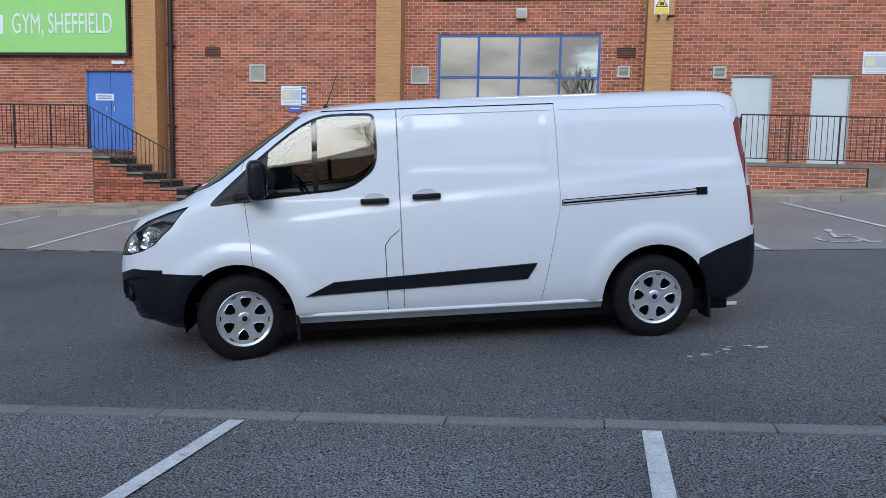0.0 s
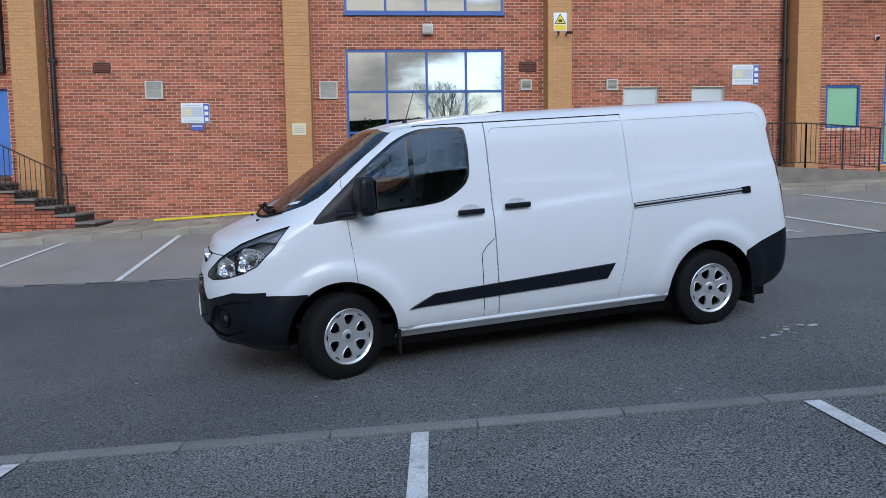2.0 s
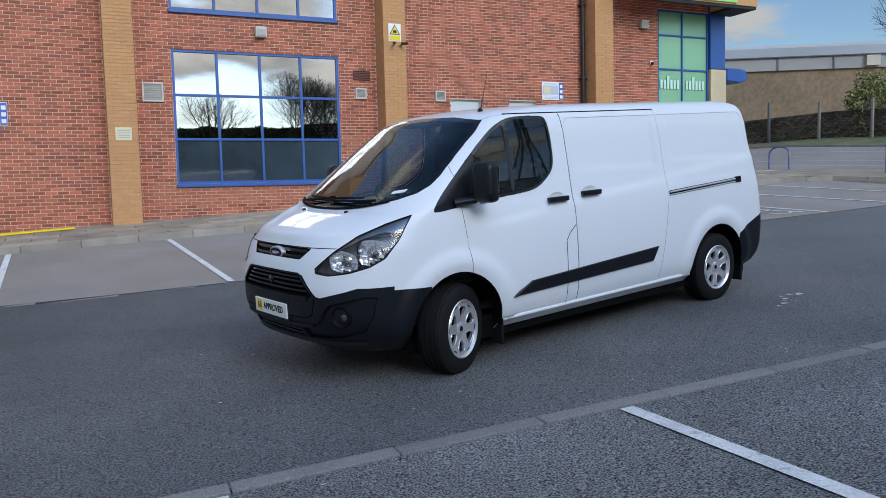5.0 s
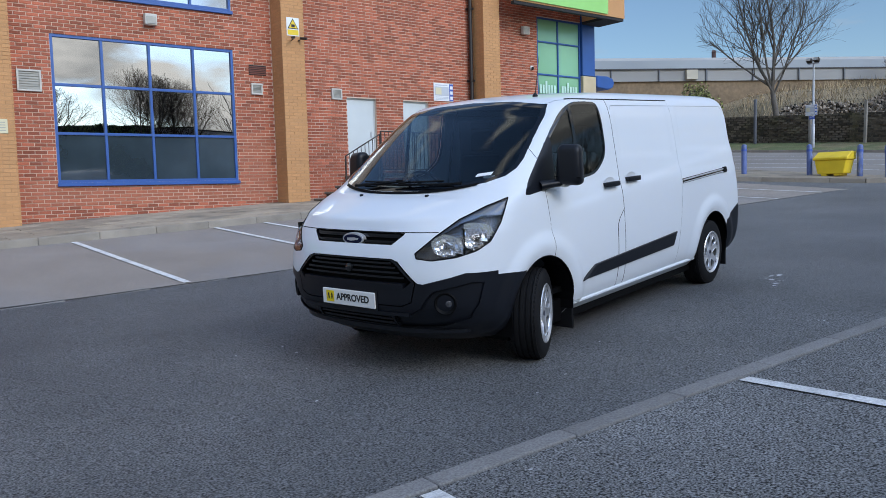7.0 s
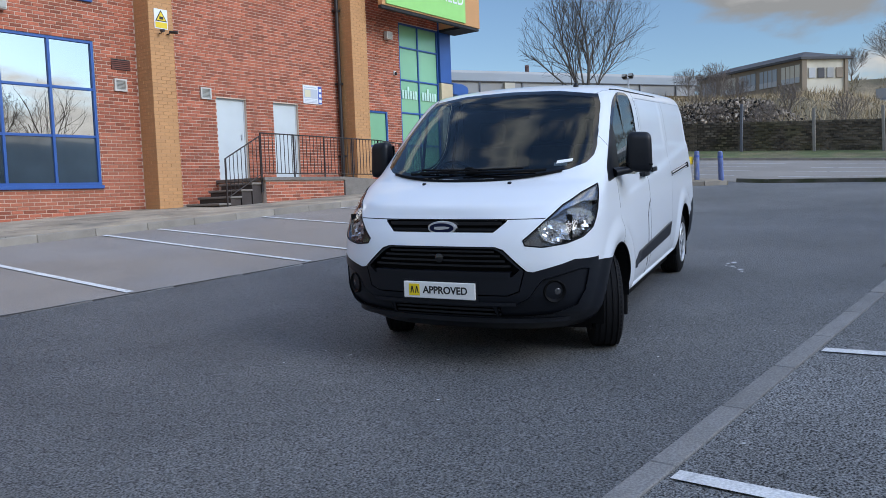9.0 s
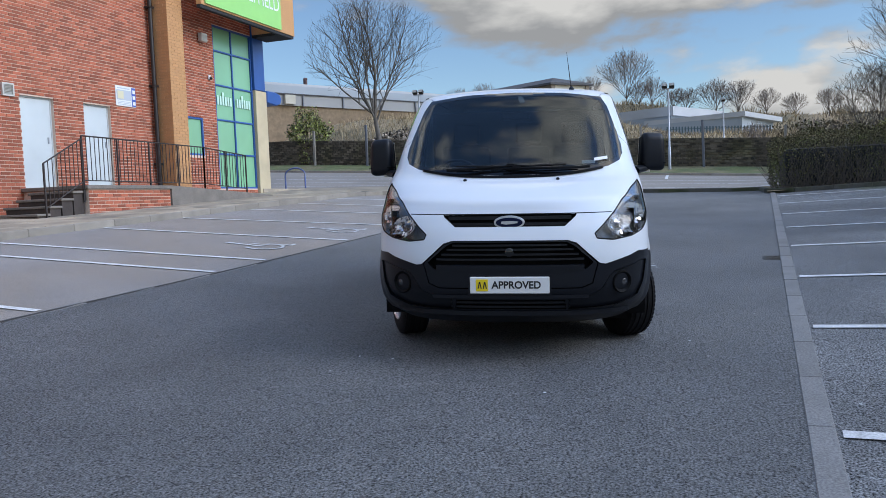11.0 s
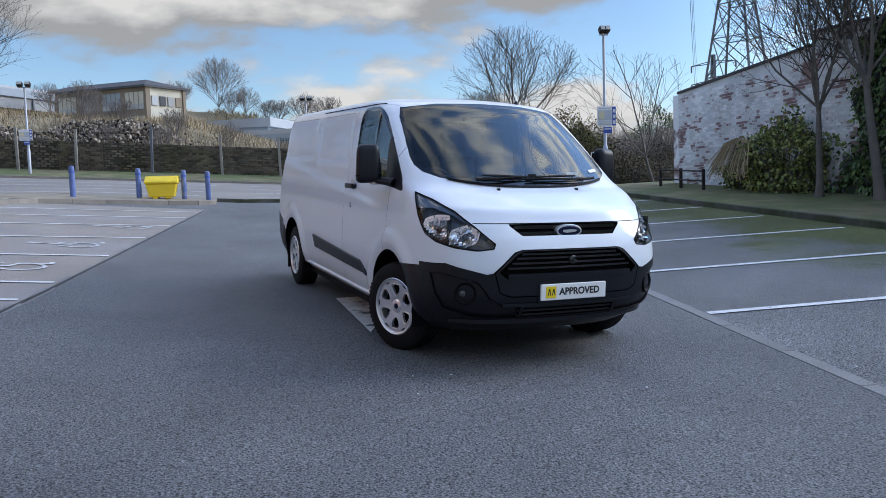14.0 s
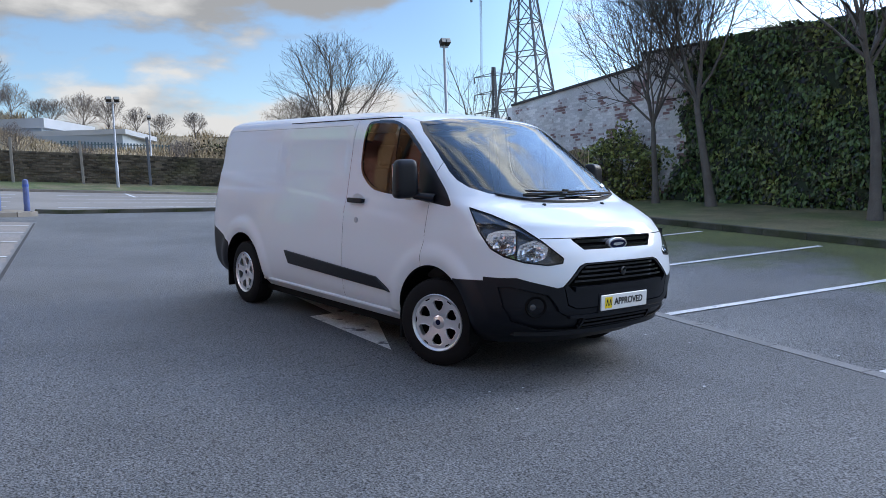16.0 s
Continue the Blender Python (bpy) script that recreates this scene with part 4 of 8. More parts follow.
def floodlight(x, z, y=WY):
    f = thing("wall_floodlight", "small beige bulkhead floodlight on the wall", "light", pose(x, y, z))
    part("housing", box(-0.13, -0.16, -0.12, 0.13, -0.02, 0.12, 0.025, 2), M["vent_frame"], f)
    part("lens", box(-0.10, -0.172, -0.095, 0.10, -0.161, 0.06, 0.006), M["vent_grey"], f)
    part("bracket", box(-0.05, -0.021, -0.07, 0.05, 0.0, 0.07), M["black_iron"], f)


floodlight(-0.35, 4.96)
floodlight(10.72, 5.85)
lz = thing("door_light", "slim white emergency light above the door", "light")
part("body", box(-10.68, WY - 0.07, 3.76, -10.33, WY, 3.85, 0.01), M["white_plain"], lz)
dome = thing("dome_camera", "small white dome camera on the brick wall", "camera")
part("base", box(10.97, WY - 0.05, 4.72, 11.09, WY, 4.84, 0.015), M["white_plain"], dome)
part("dome", (lambda b: (bmesh.ops.create_uvsphere(b, u_segments=12, v_segments=8, radius=0.05, matrix=Matrix.Translation((11.03, WY - 0.06, 4.76))), b)[1])(bmesh.new()), M["gloss_black"], dome, smooth=60)


def notice_board(x, y, z, w, h, ang=0.0, tail=True, group="car park notices"):
    """A pay-and-park notice: white board with a grey panel, blue side boxes and a small blue tail board. All its print is too small to read."""
    s = thing("parking_notice", "white car park notice board with blue side panel", "sign", pose(x, y, z, 0, 0, ang), group)
    part("board", box(-w / 2, -0.018, 0, w / 2, 0, h, 0.004), M["white_plain"], s)
    part("blue_panel", box(w * 0.29, -0.024, h * 0.03, w * 0.49, -0.019, h * 0.97), M["sign_blue"], s)
    part("grey_panel", box(-w * 0.46, -0.024, h * 0.30, w * 0.26, -0.019, h * 0.80), M["sign_grey"], s)
    part("cream_spot", box(-w * 0.42, -0.027, h * 0.36, -w * 0.12, -0.0245, h * 0.74), M["sign_cream"], s)
    part("heading_bar", box(-w * 0.42, -0.024, h * 0.86, w * 0.2, -0.019, h * 0.91), M["sign_grey"], s)
    for k in range(3):
        part("white_box", box(w * 0.33, -0.028, h * (0.10 + 0.29 * k), w * 0.46, -0.0245, h * (0.28 + 0.29 * k)), M["white_plain"], s)
        part("writing_bar", box(-w * 0.42, -0.024, h * (0.07 + k * 0.07), w * 0.24, -0.019, h * (0.095 + k * 0.07)), M["sign_grey"], s)
    if tail:
        part("tail_board", box(-w * 0.18, -0.016, -h * 0.36, w * 0.28, -0.002, -h * 0.05), M["sign_blue"], s, "small blue payment board")
        part("tail_bar", box(-w * 0.13, -0.021, -h * 0.17, w * 0.23, -0.0165, -h * 0.12), M["white_plain"], s)
    return s


notice_board(-5.9, WY, 2.78, 0.66, 0.47)
notice_board(7.61, WY, 3.62, 0.68, 0.49, tail=False)
pl = thing("wall_plaque", "cream plaque on the buff pilaster", "sign")
part("board", box(-3.58, PY - 0.015, 2.45, -3.26, PY, 2.72, 0.003), M["sign_cream"], pl)
for k in range(4):
    part("writing_bar", box(-3.54, PY - 0.019, 2.50 + k * 0.05, -3.30, PY - 0.0155, 2.515 + k * 0.05), M["vent_grey"], pl)

ws = thing("warning_sign", "yellow triangle warning sign on the buff pilaster", "sign")
part("board", box(2.61, PY - 0.012, 4.84, 2.93, PY, 5.26, 0.003), M["white_plain"], ws)
part("yellow_panel", box(2.63, PY - 0.016, 4.86, 2.91, PY - 0.0125, 4.98), M["yellow"], ws)
part("triangle_edge", prism([(2.63, 5.0), (2.91, 5.0), (2.77, 5.24)], PY - 0.017, PY - 0.0125), M["ink"], ws)
part("triangle", prism([(2.66, 5.017), (2.88, 5.017), (2.77, 5.207)], PY - 0.021, PY - 0.0175), M["yellow"], ws)
part("pictogram", box(2.725, PY - 0.025, 5.04, 2.815, PY - 0.0215, 5.10), M["ink"], ws)
for k, (x, dx) in enumerate(((2.72, -0.05), (2.90, 0.10))):
    c = thing("security_camera", "small dark camera on a bracket below the warning sign", "camera", pose(x, PY, 4.74))
    part("bracket", tube([(0, 0, 0), (0, -0.09, 0.0), (0, -0.11, 0.03)], 0.013), M["black_iron"], c)
    part("body", tube([(dx * 0.2, -0.08, 0.045), (dx, -0.24, 0.02)], 0.032, 10), M["black_iron"], c)


def downpipe(x, y, z0):
    d = thing("downpipe", "black rainwater pipe down the wall", "pipe")
    part("pipe", tube([(x, y, z0), (x, y, TOP - 0.1)], 0.055, 12), M["drain_black"], d, smooth=60)
    for z in (2.2, 4.2, 6.2, 8.0):
        if z > z0:
            part("clip", box(x - 0.08, y - 0.065, z, x + 0.08, y + 0.1, z + 0.05), M["drain_black"], d)


downpipe(-9.06, WY - 0.12, 0.75)
downpipe(8.55, WY - 0.12, 1.62)

# corner: stone pier, blue column, projecting fascia with the green sign
corner = thing("wall_corner", "cream stone pier and blue cladding at the building's corner", "wall", kind="structure")
part("pier", box(13.27, WY - 0.08, 0.9, 13.88, WY + 0.7, 4.68, 0.01), M["cream_stone"], corner)
part("column", box(13.27, WY - 0.06, 4.70, 13.86, WY + 0.7, TOP - 0.1, 0.01), M["blue"], corner)
aw = thing("door_canopy", "small blue curved canopy beside the pier", "canopy")
part("roof", prism([(13.9, 4.36), (14.45, 4.30), (14.70, 4.38), (14.78, 4.55), (14.70, 4.68), (14.45, 4.74), (13.9, 4.74)], WY - 0.1, WY + 1.6, "xz", 0.03), M["blue"], aw)
fas = thing("fascia", "projecting fascia with green sign board and dark soffit", "fascia", kind="structure")
part("soffit", box(13.24, 18.02, 6.29, 14.05, WY - 0.08, 6.37), M["interior_dark"], fas)
part("edge_strip", box(9.35, 18.02, 6.29, 13.238, 18.14, 6.37), M["interior_dark"], fas)
part("panel", box(9.35, 18.0, 6.375, 13.238, 18.15, 8.6), M["buff"], fas)
part("corner_panel", box(13.24, 18.0, 6.375, 14.08, WY - 0.07, 8.6), M["buff"], fas)
part("green_board", box(9.5, 17.955, 6.42, 13.25, 17.995, 8.45), M["green_sign"], fas, "bright green sign board")
lettering("sign_word", "SHEFFIELD", 0.62, pose(12.05, 17.95, 7.12, 90), M["white_plain"], fas, "white capital lettering", depth=0.003, width=2.2)

gs = thing("gym_sign", "green gym sign with white capitals and black edge", "sign")
part("back", box(-15.9, WY - 0.17, 3.96, -10.15, WY, 5.75), M["ink"], gs)
part("board", box(-15.85, WY - 0.19, 4.03, -10.20, WY - 0.175, 5.7), M["green_sign"], gs)
lettering("sign_word", "GYM, SHEFFIELD", 0.72, pose(-11.92, WY - 0.2, 4.72, 90), M["white_plain"], gs, "white capital lettering", depth=0.003, width=2.72)
for k in range(6):
    part("name_bar", box(-15.6 + k * 0.36, WY - 0.2, 4.48, -15.34 + k * 0.36, WY - 0.191, 4.96), M["white_plain"], gs)

# ---- landings, steps, railings ----
BALUSTER = {}


def railing(name, pts, h, label, parent_pts_floor, post_every=0.95):
    """Iron railing along a rising or level line: posts, two rails, square balusters."""
    r = thing(name, label, "railing")
    pts = [Vector(p) for p in pts]
    for a, b in zip(pts, pts[1:]):
        up = Vector((0, 0, 1))
        part("top_rail", tube([a + up * h, b + up * h], 0.015, 8), M["black_iron"], r)
        part("bottom_rail", tube([a + up * 0.09, b + up * 0.09], 0.012, 6), M["black_iron"], r)
        L = (b - a).length
        n = max(1, round(L / post_every))
        for k in range(n + 1):
            p = a.lerp(b, k / n)
            part("post", box(p.x - 0.015, p.y - 0.015, p.z - 0.32, p.x + 0.015, p.y + 0.015, p.z + h), M["black_iron"], r)
        m = int(L / 0.115)
        for k in range(1, m):
            p = a.lerp(b, k / m)
            key = round(h, 3)
            if key not in BALUSTER:
                bm = box(-0.006, -0.006, 0.09, 0.006, 0.006, h)
                me = bpy.data.meshes.new("baluster")
                bm.to_mesh(me)
                bm.free()
                me.materials.append(M["black_iron"])
                BALUSTER[key] = me
            ob = new("baluster", BALUSTER[key])
            ob.parent = r
            ob.location = p
    return r


LY = 17.35                                   # front of both landings
# east landing with the two white doors
land = thing("landing_east", "brick landing with stone coping before the white doors", "landing", kind="structure")
part("body", box(4.42, LY + 0.01, 0.3, 6.90, WY - 0.005, FLOOR - 0.085), M["mortar"], land)
brick_mesh(brick_field(4.42, 6.90, 0.45, FLOOR - 0.09, [], 0.225, 0.075, 0.0125), LY, 0.0, M["brick"], "brickwork", land)
part("coping", box(4.36, LY - 0.04, FLOOR - 0.085, 6.92, WY - 0.002, FLOOR - 0.005, 0.008), M["tread_stone"], land)
part("ramp", prism([(6.922, 0.5), (6.922, FLOOR - 0.005), (11.25, gz(11.25, 17.4) + 0.135), (11.25, 0.5)], LY - 0.03, WY - 0.004), M["tread_stone"], land, "sloping paved end")
for k in range(4):
    z1 = FLOOR - 0.12 - k * 0.145
    x1 = 4.36 - k * 0.30
    part("step", box(x1 - 0.30, LY + 0.05, z1 - 0.05, x1 + 0.02, 18.6, z1, 0.01), M["tread_stone"], land)
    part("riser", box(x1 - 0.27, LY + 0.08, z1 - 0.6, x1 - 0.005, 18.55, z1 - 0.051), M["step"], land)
railing("railing_east", [(4.36, LY + 0.05, FLOOR), (8.28, LY + 0.05, FLOOR - 0.04), (10.09, LY + 0.05, FLOOR - 0.17)], 0.99, "black iron railing along the brick landing", None)
railing("railing_stair", [(3.38, LY + 0.05, FLOOR - 0.55), (4.34, LY + 0.05, FLOOR - 0.03)], 0.95, "black iron railing beside the short steps", None, 1.2)

# west landing with the blue door; its steps fall to the east
lw = thing("landing_west", "brick landing and dark steps before the blue door", "landing", kind="structure")
part("body", box(-16, LY + 0.01, -0.6, -10.22, WY - 0.005, FLOOR - 0.085), M["mortar"], lw)
brick_mesh(brick_field(-16, -10.22, -0.3, FLOOR - 0.09, [], 0.225, 0.075, 0.0125), LY, 0.0, M["brick"], "brickwork", lw)
part("coping", box(-16, LY - 0.04, FLOOR - 0.085, -10.2, WY - 0.002, FLOOR - 0.005, 0.008), M["kerb_pale"], lw)
for k in range(6):
    z1 = FLOOR - 0.16 - k * 0.175
    x0 = -10.2 + k * 0.41
    part("step", box(x0, LY - 0.03, z1 - 0.05, x0 + 0.43, PY - 0.02, z1, 0.008), M["tread_stone"], lw)
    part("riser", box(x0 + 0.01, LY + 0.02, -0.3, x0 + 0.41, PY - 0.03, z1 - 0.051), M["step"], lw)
    brick_mesh(brick_field(x0, x0 + 0.408, -0.3, z1 - 0.055, [], 0.225, 0.075, 0.0125), LY + 0.008, 0.0, M["brick"], "brickwork", lw)
railing("railing_west", [(-16, LY + 0.05, FLOOR), (-10.35, LY + 0.05, FLOOR)], 1.02, "brown-black iron railing along the landing", None)
railing("railing_steps", [(-10.3, LY + 0.06, FLOOR), (-8.3, LY + 0.06, FLOOR - 1.0)], 0.98, "black iron railing down the steps", None, 2.0)

# yellow hazard boards lying on the pavement by the wall
for k, (x, y, a) in enumerate(((-5.95, 18.2, 3), (-5.2, 18.35, 4))):
    yb = thing("hazard_board", "faded yellow plastic board lying on the pavement", "board", pose(x, y, gz(x, y) + 0.122, 1.5, -3, a))
    part("plank", box(-0.75, -0.15, 0, 0.75, 0.15, 0.035, 0.008), M["yellow"], yb)

# ---- the van ----
FW = Vector((-0.97399, -0.21701, -0.06000)).normalized()
LF = Vector((0.21875, -0.97556, -0.0240))
LF = (LF - FW * LF.dot(FW)).normalized()
UPV = FW.cross(LF)
VAN_AT = Vector((-0.480, 7.222, 0.030)) + LF * 0.045
VAN_M = Matrix(((FW.x, LF.x, UPV.x, VAN_AT.x), (FW.y, LF.y, UPV.y, VAN_AT.y), (FW.z, LF.z, UPV.z, VAN_AT.z), (0, 0, 0, 1)))


def interp(table, z):
    """Smooth interpolation of rows (z, a, b, ...) by a monotone-ish cubic."""
    n = len(table)
    if z <= table[0][0]:
        return table[0][1:]
    if z >= table[-1][0]:
        return table[-1][1:]
    i = max(k for k in range(n) if table[k][0] <= z)
    i = min(i, n - 2)
    z0, z1 = table[i][0], table[i + 1][0]
    t = (z - z0) / (z1 - z0)
    out = []
    for c in range(1, len(table[0])):
        p0, p1 = table[i][c], table[i + 1][c]
        d = (p1 - p0) / (z1 - z0)
        dl = (p0 - table[i - 1][c]) / (z0 - table[i - 1][0]) if i else d
        dr = (table[i + 2][c] - p1) / (table[i + 2][0] - z1) if i + 2 < n else d
        lim = lambda a, b: 0 if a * b <= 0 else 2 * a * b / (a + b)
        m0, m1 = lim(dl, d) * (z1 - z0), lim(d, dr) * (z1 - z0)
        h = ((2 * t - 3) * t * t + 1) * p0 + ((t - 2) * t + 1) * t * m0 + (3 - 2 * t) * t * t * p1 + (t - 1) * t * t * m1
        out.append(h)
    return out


# height: front centre x, x where the side begins, half width, nose squareness, rear x, rear corner radius
LEVELS = [
    (0.25, 2.415, 1.76, 0.8454, 2.7, -2.36, 0.16),
    (0.32, 2.545, 1.84, 0.9142, 2.7, -2.44, 0.16),
    (0.42, 2.635, 1.88, 0.9515, 3.1, -2.5, 0.16),
    (0.55, 2.68, 1.91, 0.9683, 3.1, -2.52, 0.16),
    (0.7, 2.68, 1.91, 0.9732, 3.1, -2.52, 0.15),
    (0.82, 2.66, 1.91, 0.9712, 3.1, -2.515, 0.15),
    (0.92, 2.625, 1.91, 0.9673, 3.1, -2.51, 0.15),
    (0.99, 2.585, 1.91, 0.9633, 3.1, -2.505, 0.15),
    (1.04, 2.56, 1.9, 0.9594, 2.8, -2.5, 0.15),
    (1.1, 2.53, 1.88, 0.9535, 2.5, -2.495, 0.15),
    (1.16, 2.395, 1.86, 0.9466, 2.5, -2.49, 0.15),
    (1.21, 2.26, 1.82, 0.9388, 2.5, -2.485, 0.15),
    (1.25, 2.14, 1.76, 0.9309, 2.5, -2.48, 0.15),
    (1.3, 2.09, 1.63, 0.924, 2.5, -2.47, 0.15),
    (1.4, 1.94, 1.51, 0.9093, 2.5, -2.46, 0.15),
    (1.55, 1.72, 1.33, 0.8867, 2.5, -2.44, 0.15),
    (1.7, 1.495, 1.14, 0.8601, 2.5, -2.435, 0.15),
    (1.8, 1.34, 1, 0.8356, 2.5, -2.42, 0.15),
    (1.86, 1.26, 0.9, 0.8139, 2.5, -2.42, 0.16),
    (1.91, 1.165, 0.74, 0.7815, 2.5, -2.41, 0.18),
    (1.945, 1.02, 0.5, 0.7323, 2.2, -2.385, 0.22),
    (1.97, 0.85, 0.2, 0.6439, 2.1, -2.34, 0.28),
    (1.988, 0.57, -0.3, 0.4915, 2, -2.19, 0.3),
    (1.998, 0.15, -0.9, 0.2654, 2, -2.01, 0.2),
    (2.002, -0.25, -1.2, 0.0295, 2, -1.76, 0.02),
]
ARCH_F, ARCH_R, ARCH_Z = 1.65, -1.65, 0.335


def bump01(x):
    return max(0.0, 1 - x * x) ** 2


def dress(x, y, z):
    """Creases and swellings of the flank, as a change of half width."""
    d = 0.0
    zc = 1.115 + (0.9 - x) * 0.092
    if x < 1.5:
        d += 0.0055 * math.tanh((zc - z) / 0.030) * min(1.0, (1.5 - x) / 0.4) * (1 if z < 1.6 else max(0, (1.75 - z) / 0.15))
    for ax in (ARCH_F, ARCH_R):
        r = math.hypot(x - ax, z - ARCH_Z)
        d += 0.024 * bump01((r - 0.505) / 0.115) * (1 if z > 0.3 else 0)
    if 1.36 < z < 1.86 and x < 0.32:
        for a, b in ((-0.80, 0.30), (-2.30, -0.98)):
            e = min(x - a, b - x, z - 1.38 - (a - x) * -0.03, 1.855 - z)
            d -= 0.0065 * min(1.0, max(0.0, e / 0.04))
    return d


def outline(z, n_nose=90, n_side=120, n_rear=14):
    xf, xs_, w, p, xr, rr = interp(LEVELS, z)
    pts = []
    for k in range(n_nose):
        a = (k / n_nose) * math.pi / 2
        x = xs_ + (xf - xs_) * max(0.0, math.cos(a)) ** (2 / p)
        y = w * max(0.0, math.sin(a)) ** (2 / p)
        pts.append((x, y))
    xe = xr + rr
    for k in range(n_side + 1):
        x = xs_ + (xe - xs_) * k / n_side
        pts.append((x, w))
    for k in range(1, n_rear + 1):
        a = k / n_rear * math.pi / 2
        pts.append((xe - rr * math.sin(a), w - min(rr, w) + min(rr, w) * math.cos(a)))
    for k in range(1, 9):
        pts.append((xr, (w - min(rr, w)) * (1 - k / 8)))
    return pts


def van_skin():
    zs = []
    for a, b in zip(LEVELS, LEVELS[1:]):
        n = max(1, round((b[0] - a[0]) / 0.025)) if a[0] < 1.9 else 3
        if 0.98 < a[0] < 1.26:
            n *= 2
        zs += [lerp(a[0], b[0], k / n) for k in range(n)]
    zs.append(LEVELS[-1][0])
    bm = bmesh.new()
    prev = {1: None, -1: None}
    for z in zs:
        pts = outline(z)
        rows = {}
        for s in (1, -1):
            row = []
            for i, (x, y) in enumerate(pts):
                d = dress(x, y, z) * min(1.0, max(0.0, (y - 0.6) / 0.2)) if y > 0.6 else 0
                if s == -1 and i in (0, len(pts) - 1):
                    row.append(rows[1][i])
                else:
                    row.append(bm.verts.new((x, s * (y + d), z)))
            rows[s] = row
        for s in (1, -1):
            if prev[s] is not None:
                a, b = prev[s], rows[s]
                for i in range(len(a) - 1):
                    q = (a[i], a[i + 1], b[i + 1], b[i]) if s == 1 else (a[i], b[i], b[i + 1], a[i + 1])
                    try:
                        bm.faces.new(q)
                    except ValueError:
                        pass
        prev = rows
    bmesh.ops.remove_doubles(bm, verts=bm.verts, dist=1e-5)
    bmesh.ops.recalc_face_normals(bm, faces=bm.faces)
    bm.normal_update()
    return bm


def inside_poly(p, poly):
    c = False
    j = len(poly) - 1
    for i in range(len(poly)):
        (x1, y1), (x2, y2) = poly[i], poly[j]
        if (y1 > p[1]) != (y2 > p[1]) and p[0] < (x2 - x1) * (p[1] - y1) / (y2 - y1) + x1:
            c = not c
        j = i
    return c


PROJ = {
    "left": (Vector((1, 0, 0)), Vector((0, 0, 1)), Vector((0, 1, 0))),
    "right": (Vector((1, 0, 0)), Vector((0, 0, 1)), Vector((0, -1, 0))),
    "front": (Vector((0, 1, 0)), Vector((0, 0, 1)), Vector((1, 0, 0))),
    "rear": (Vector((0, 1, 0)), Vector((0, 0, 1)), Vector((-1, 0, 0))),
    "diag_left": (Vector((-0.7071, 0.7071, 0)), Vector((0, 0, 1)), Vector((0.7071, 0.7071, 0))),
    "diag_right": (Vector((-0.7071, -0.7071, 0)), Vector((0, 0, 1)), Vector((0.7071, -0.7071, 0))),
}


def carve(bm, layer, poly, view, number, facing=0.15, only=(0,), test=None):
    """Cuts the outline of poly, seen along a view, into the skin and gives the faces inside it a number."""
    U, V, N = PROJ[view]
    us = [p[0] for p in poly]
    vz = [p[1] for p in poly]
    lo, hi = (min(us) - 0.03, min(vz) - 0.03), (max(us) + 0.03, max(vz) + 0.03)

    def cands():
        out = []
        for f in bm.faces:
            if f[layer] not in only or f.normal.dot(N) < facing:
                continue
            cu = [v.co.dot(U) for v in f.verts]
            cv = [v.co.dot(V) for v in f.verts]
            if max(cu) < lo[0] or min(cu) > hi[0] or max(cv) < lo[1] or min(cv) > hi[1]:
                continue
            if test is not None and not test(f.calc_center_median()):
                continue
            out.append(f)
        return out
    n = len(poly)
    for i in range(n):
        a, b = poly[i], poly[(i + 1) % n]
        du, dv = b[0] - a[0], b[1] - a[1]
        ln = math.hypot(du, dv)
        if ln < 1e-6:
            continue
        nrm = (U * dv - V * du) / ln
        co = U * a[0] + V * a[1]
        near = []
        for f in cands():
            # only the faces that the edge itself crosses
            c = [((v.co.dot(U) - a[0]) * du + (v.co.dot(V) - a[1]) * dv) / ln for v in f.verts]
            if max(c) < -0.012 or min(c) > ln + 0.012:
                continue
            e = [(v.co - co).dot(nrm) for v in f.verts]
            if max(e) < 0 or min(e) > 0:
                continue
            near.append(f)
        if near:
            geom = list({x for f in near for x in (f, *f.edges, *f.verts)})
            bmesh.ops.bisect_plane(bm, geom=geom, dist=1e-6, plane_co=co, plane_no=nrm)
    bm.normal_update()
    for f in cands():
        c = f.calc_center_median()
        if inside_poly((c.dot(U), c.dot(V)), poly):
            f[layer] = number


def lift(bm, layer, number):
    """The faces of one number as a mesh of their own, taken out of the skin."""
    fs = [f for f in bm.faces if f[layer] == number]
    out = bmesh.new()
    vm = {}
    for f in fs:
        vs = []
        for v in f.verts:
            if v not in vm:
                vm[v] = out.verts.new(v.co)
            vs.append(vm[v])
        out.faces.new(vs)
    bmesh.ops.delete(bm, geom=fs, context="FACES")
    out.normal_update()
    return out


def grooved(bm, gap=0.0045, deep=0.03):
    """Draws a panel's rim in a little and turns it inwards, so that a dark shut line shows round it."""
    move, nrm = {}, {}
    for e in bm.edges:
        if e.is_boundary:
            f = e.link_faces[0]
            a, b = e.verts
            d = f.normal.cross(b.co - a.co)
            if d.dot(f.calc_center_median() - a.co) < 0:
                d.negate()
            if d.length > 1e-9:
                d.normalize()
            for v in (a, b):
                move[v] = move.get(v, Vector()) + d
                nrm[v] = nrm.get(v, Vector()) + f.normal
    rim = [e for e in bm.edges if e.is_boundary]
    for v, d in move.items():
        if d.length > 1e-6:
            v.co += d.normalized() * gap
    low = {v: bm.verts.new(v.co - nrm[v].normalized() * deep) for v in move}
    for e in rim:
        a, b = e.verts
        bm.faces.new((a, b, low[b], low[a])).material_index = 1
    return bm


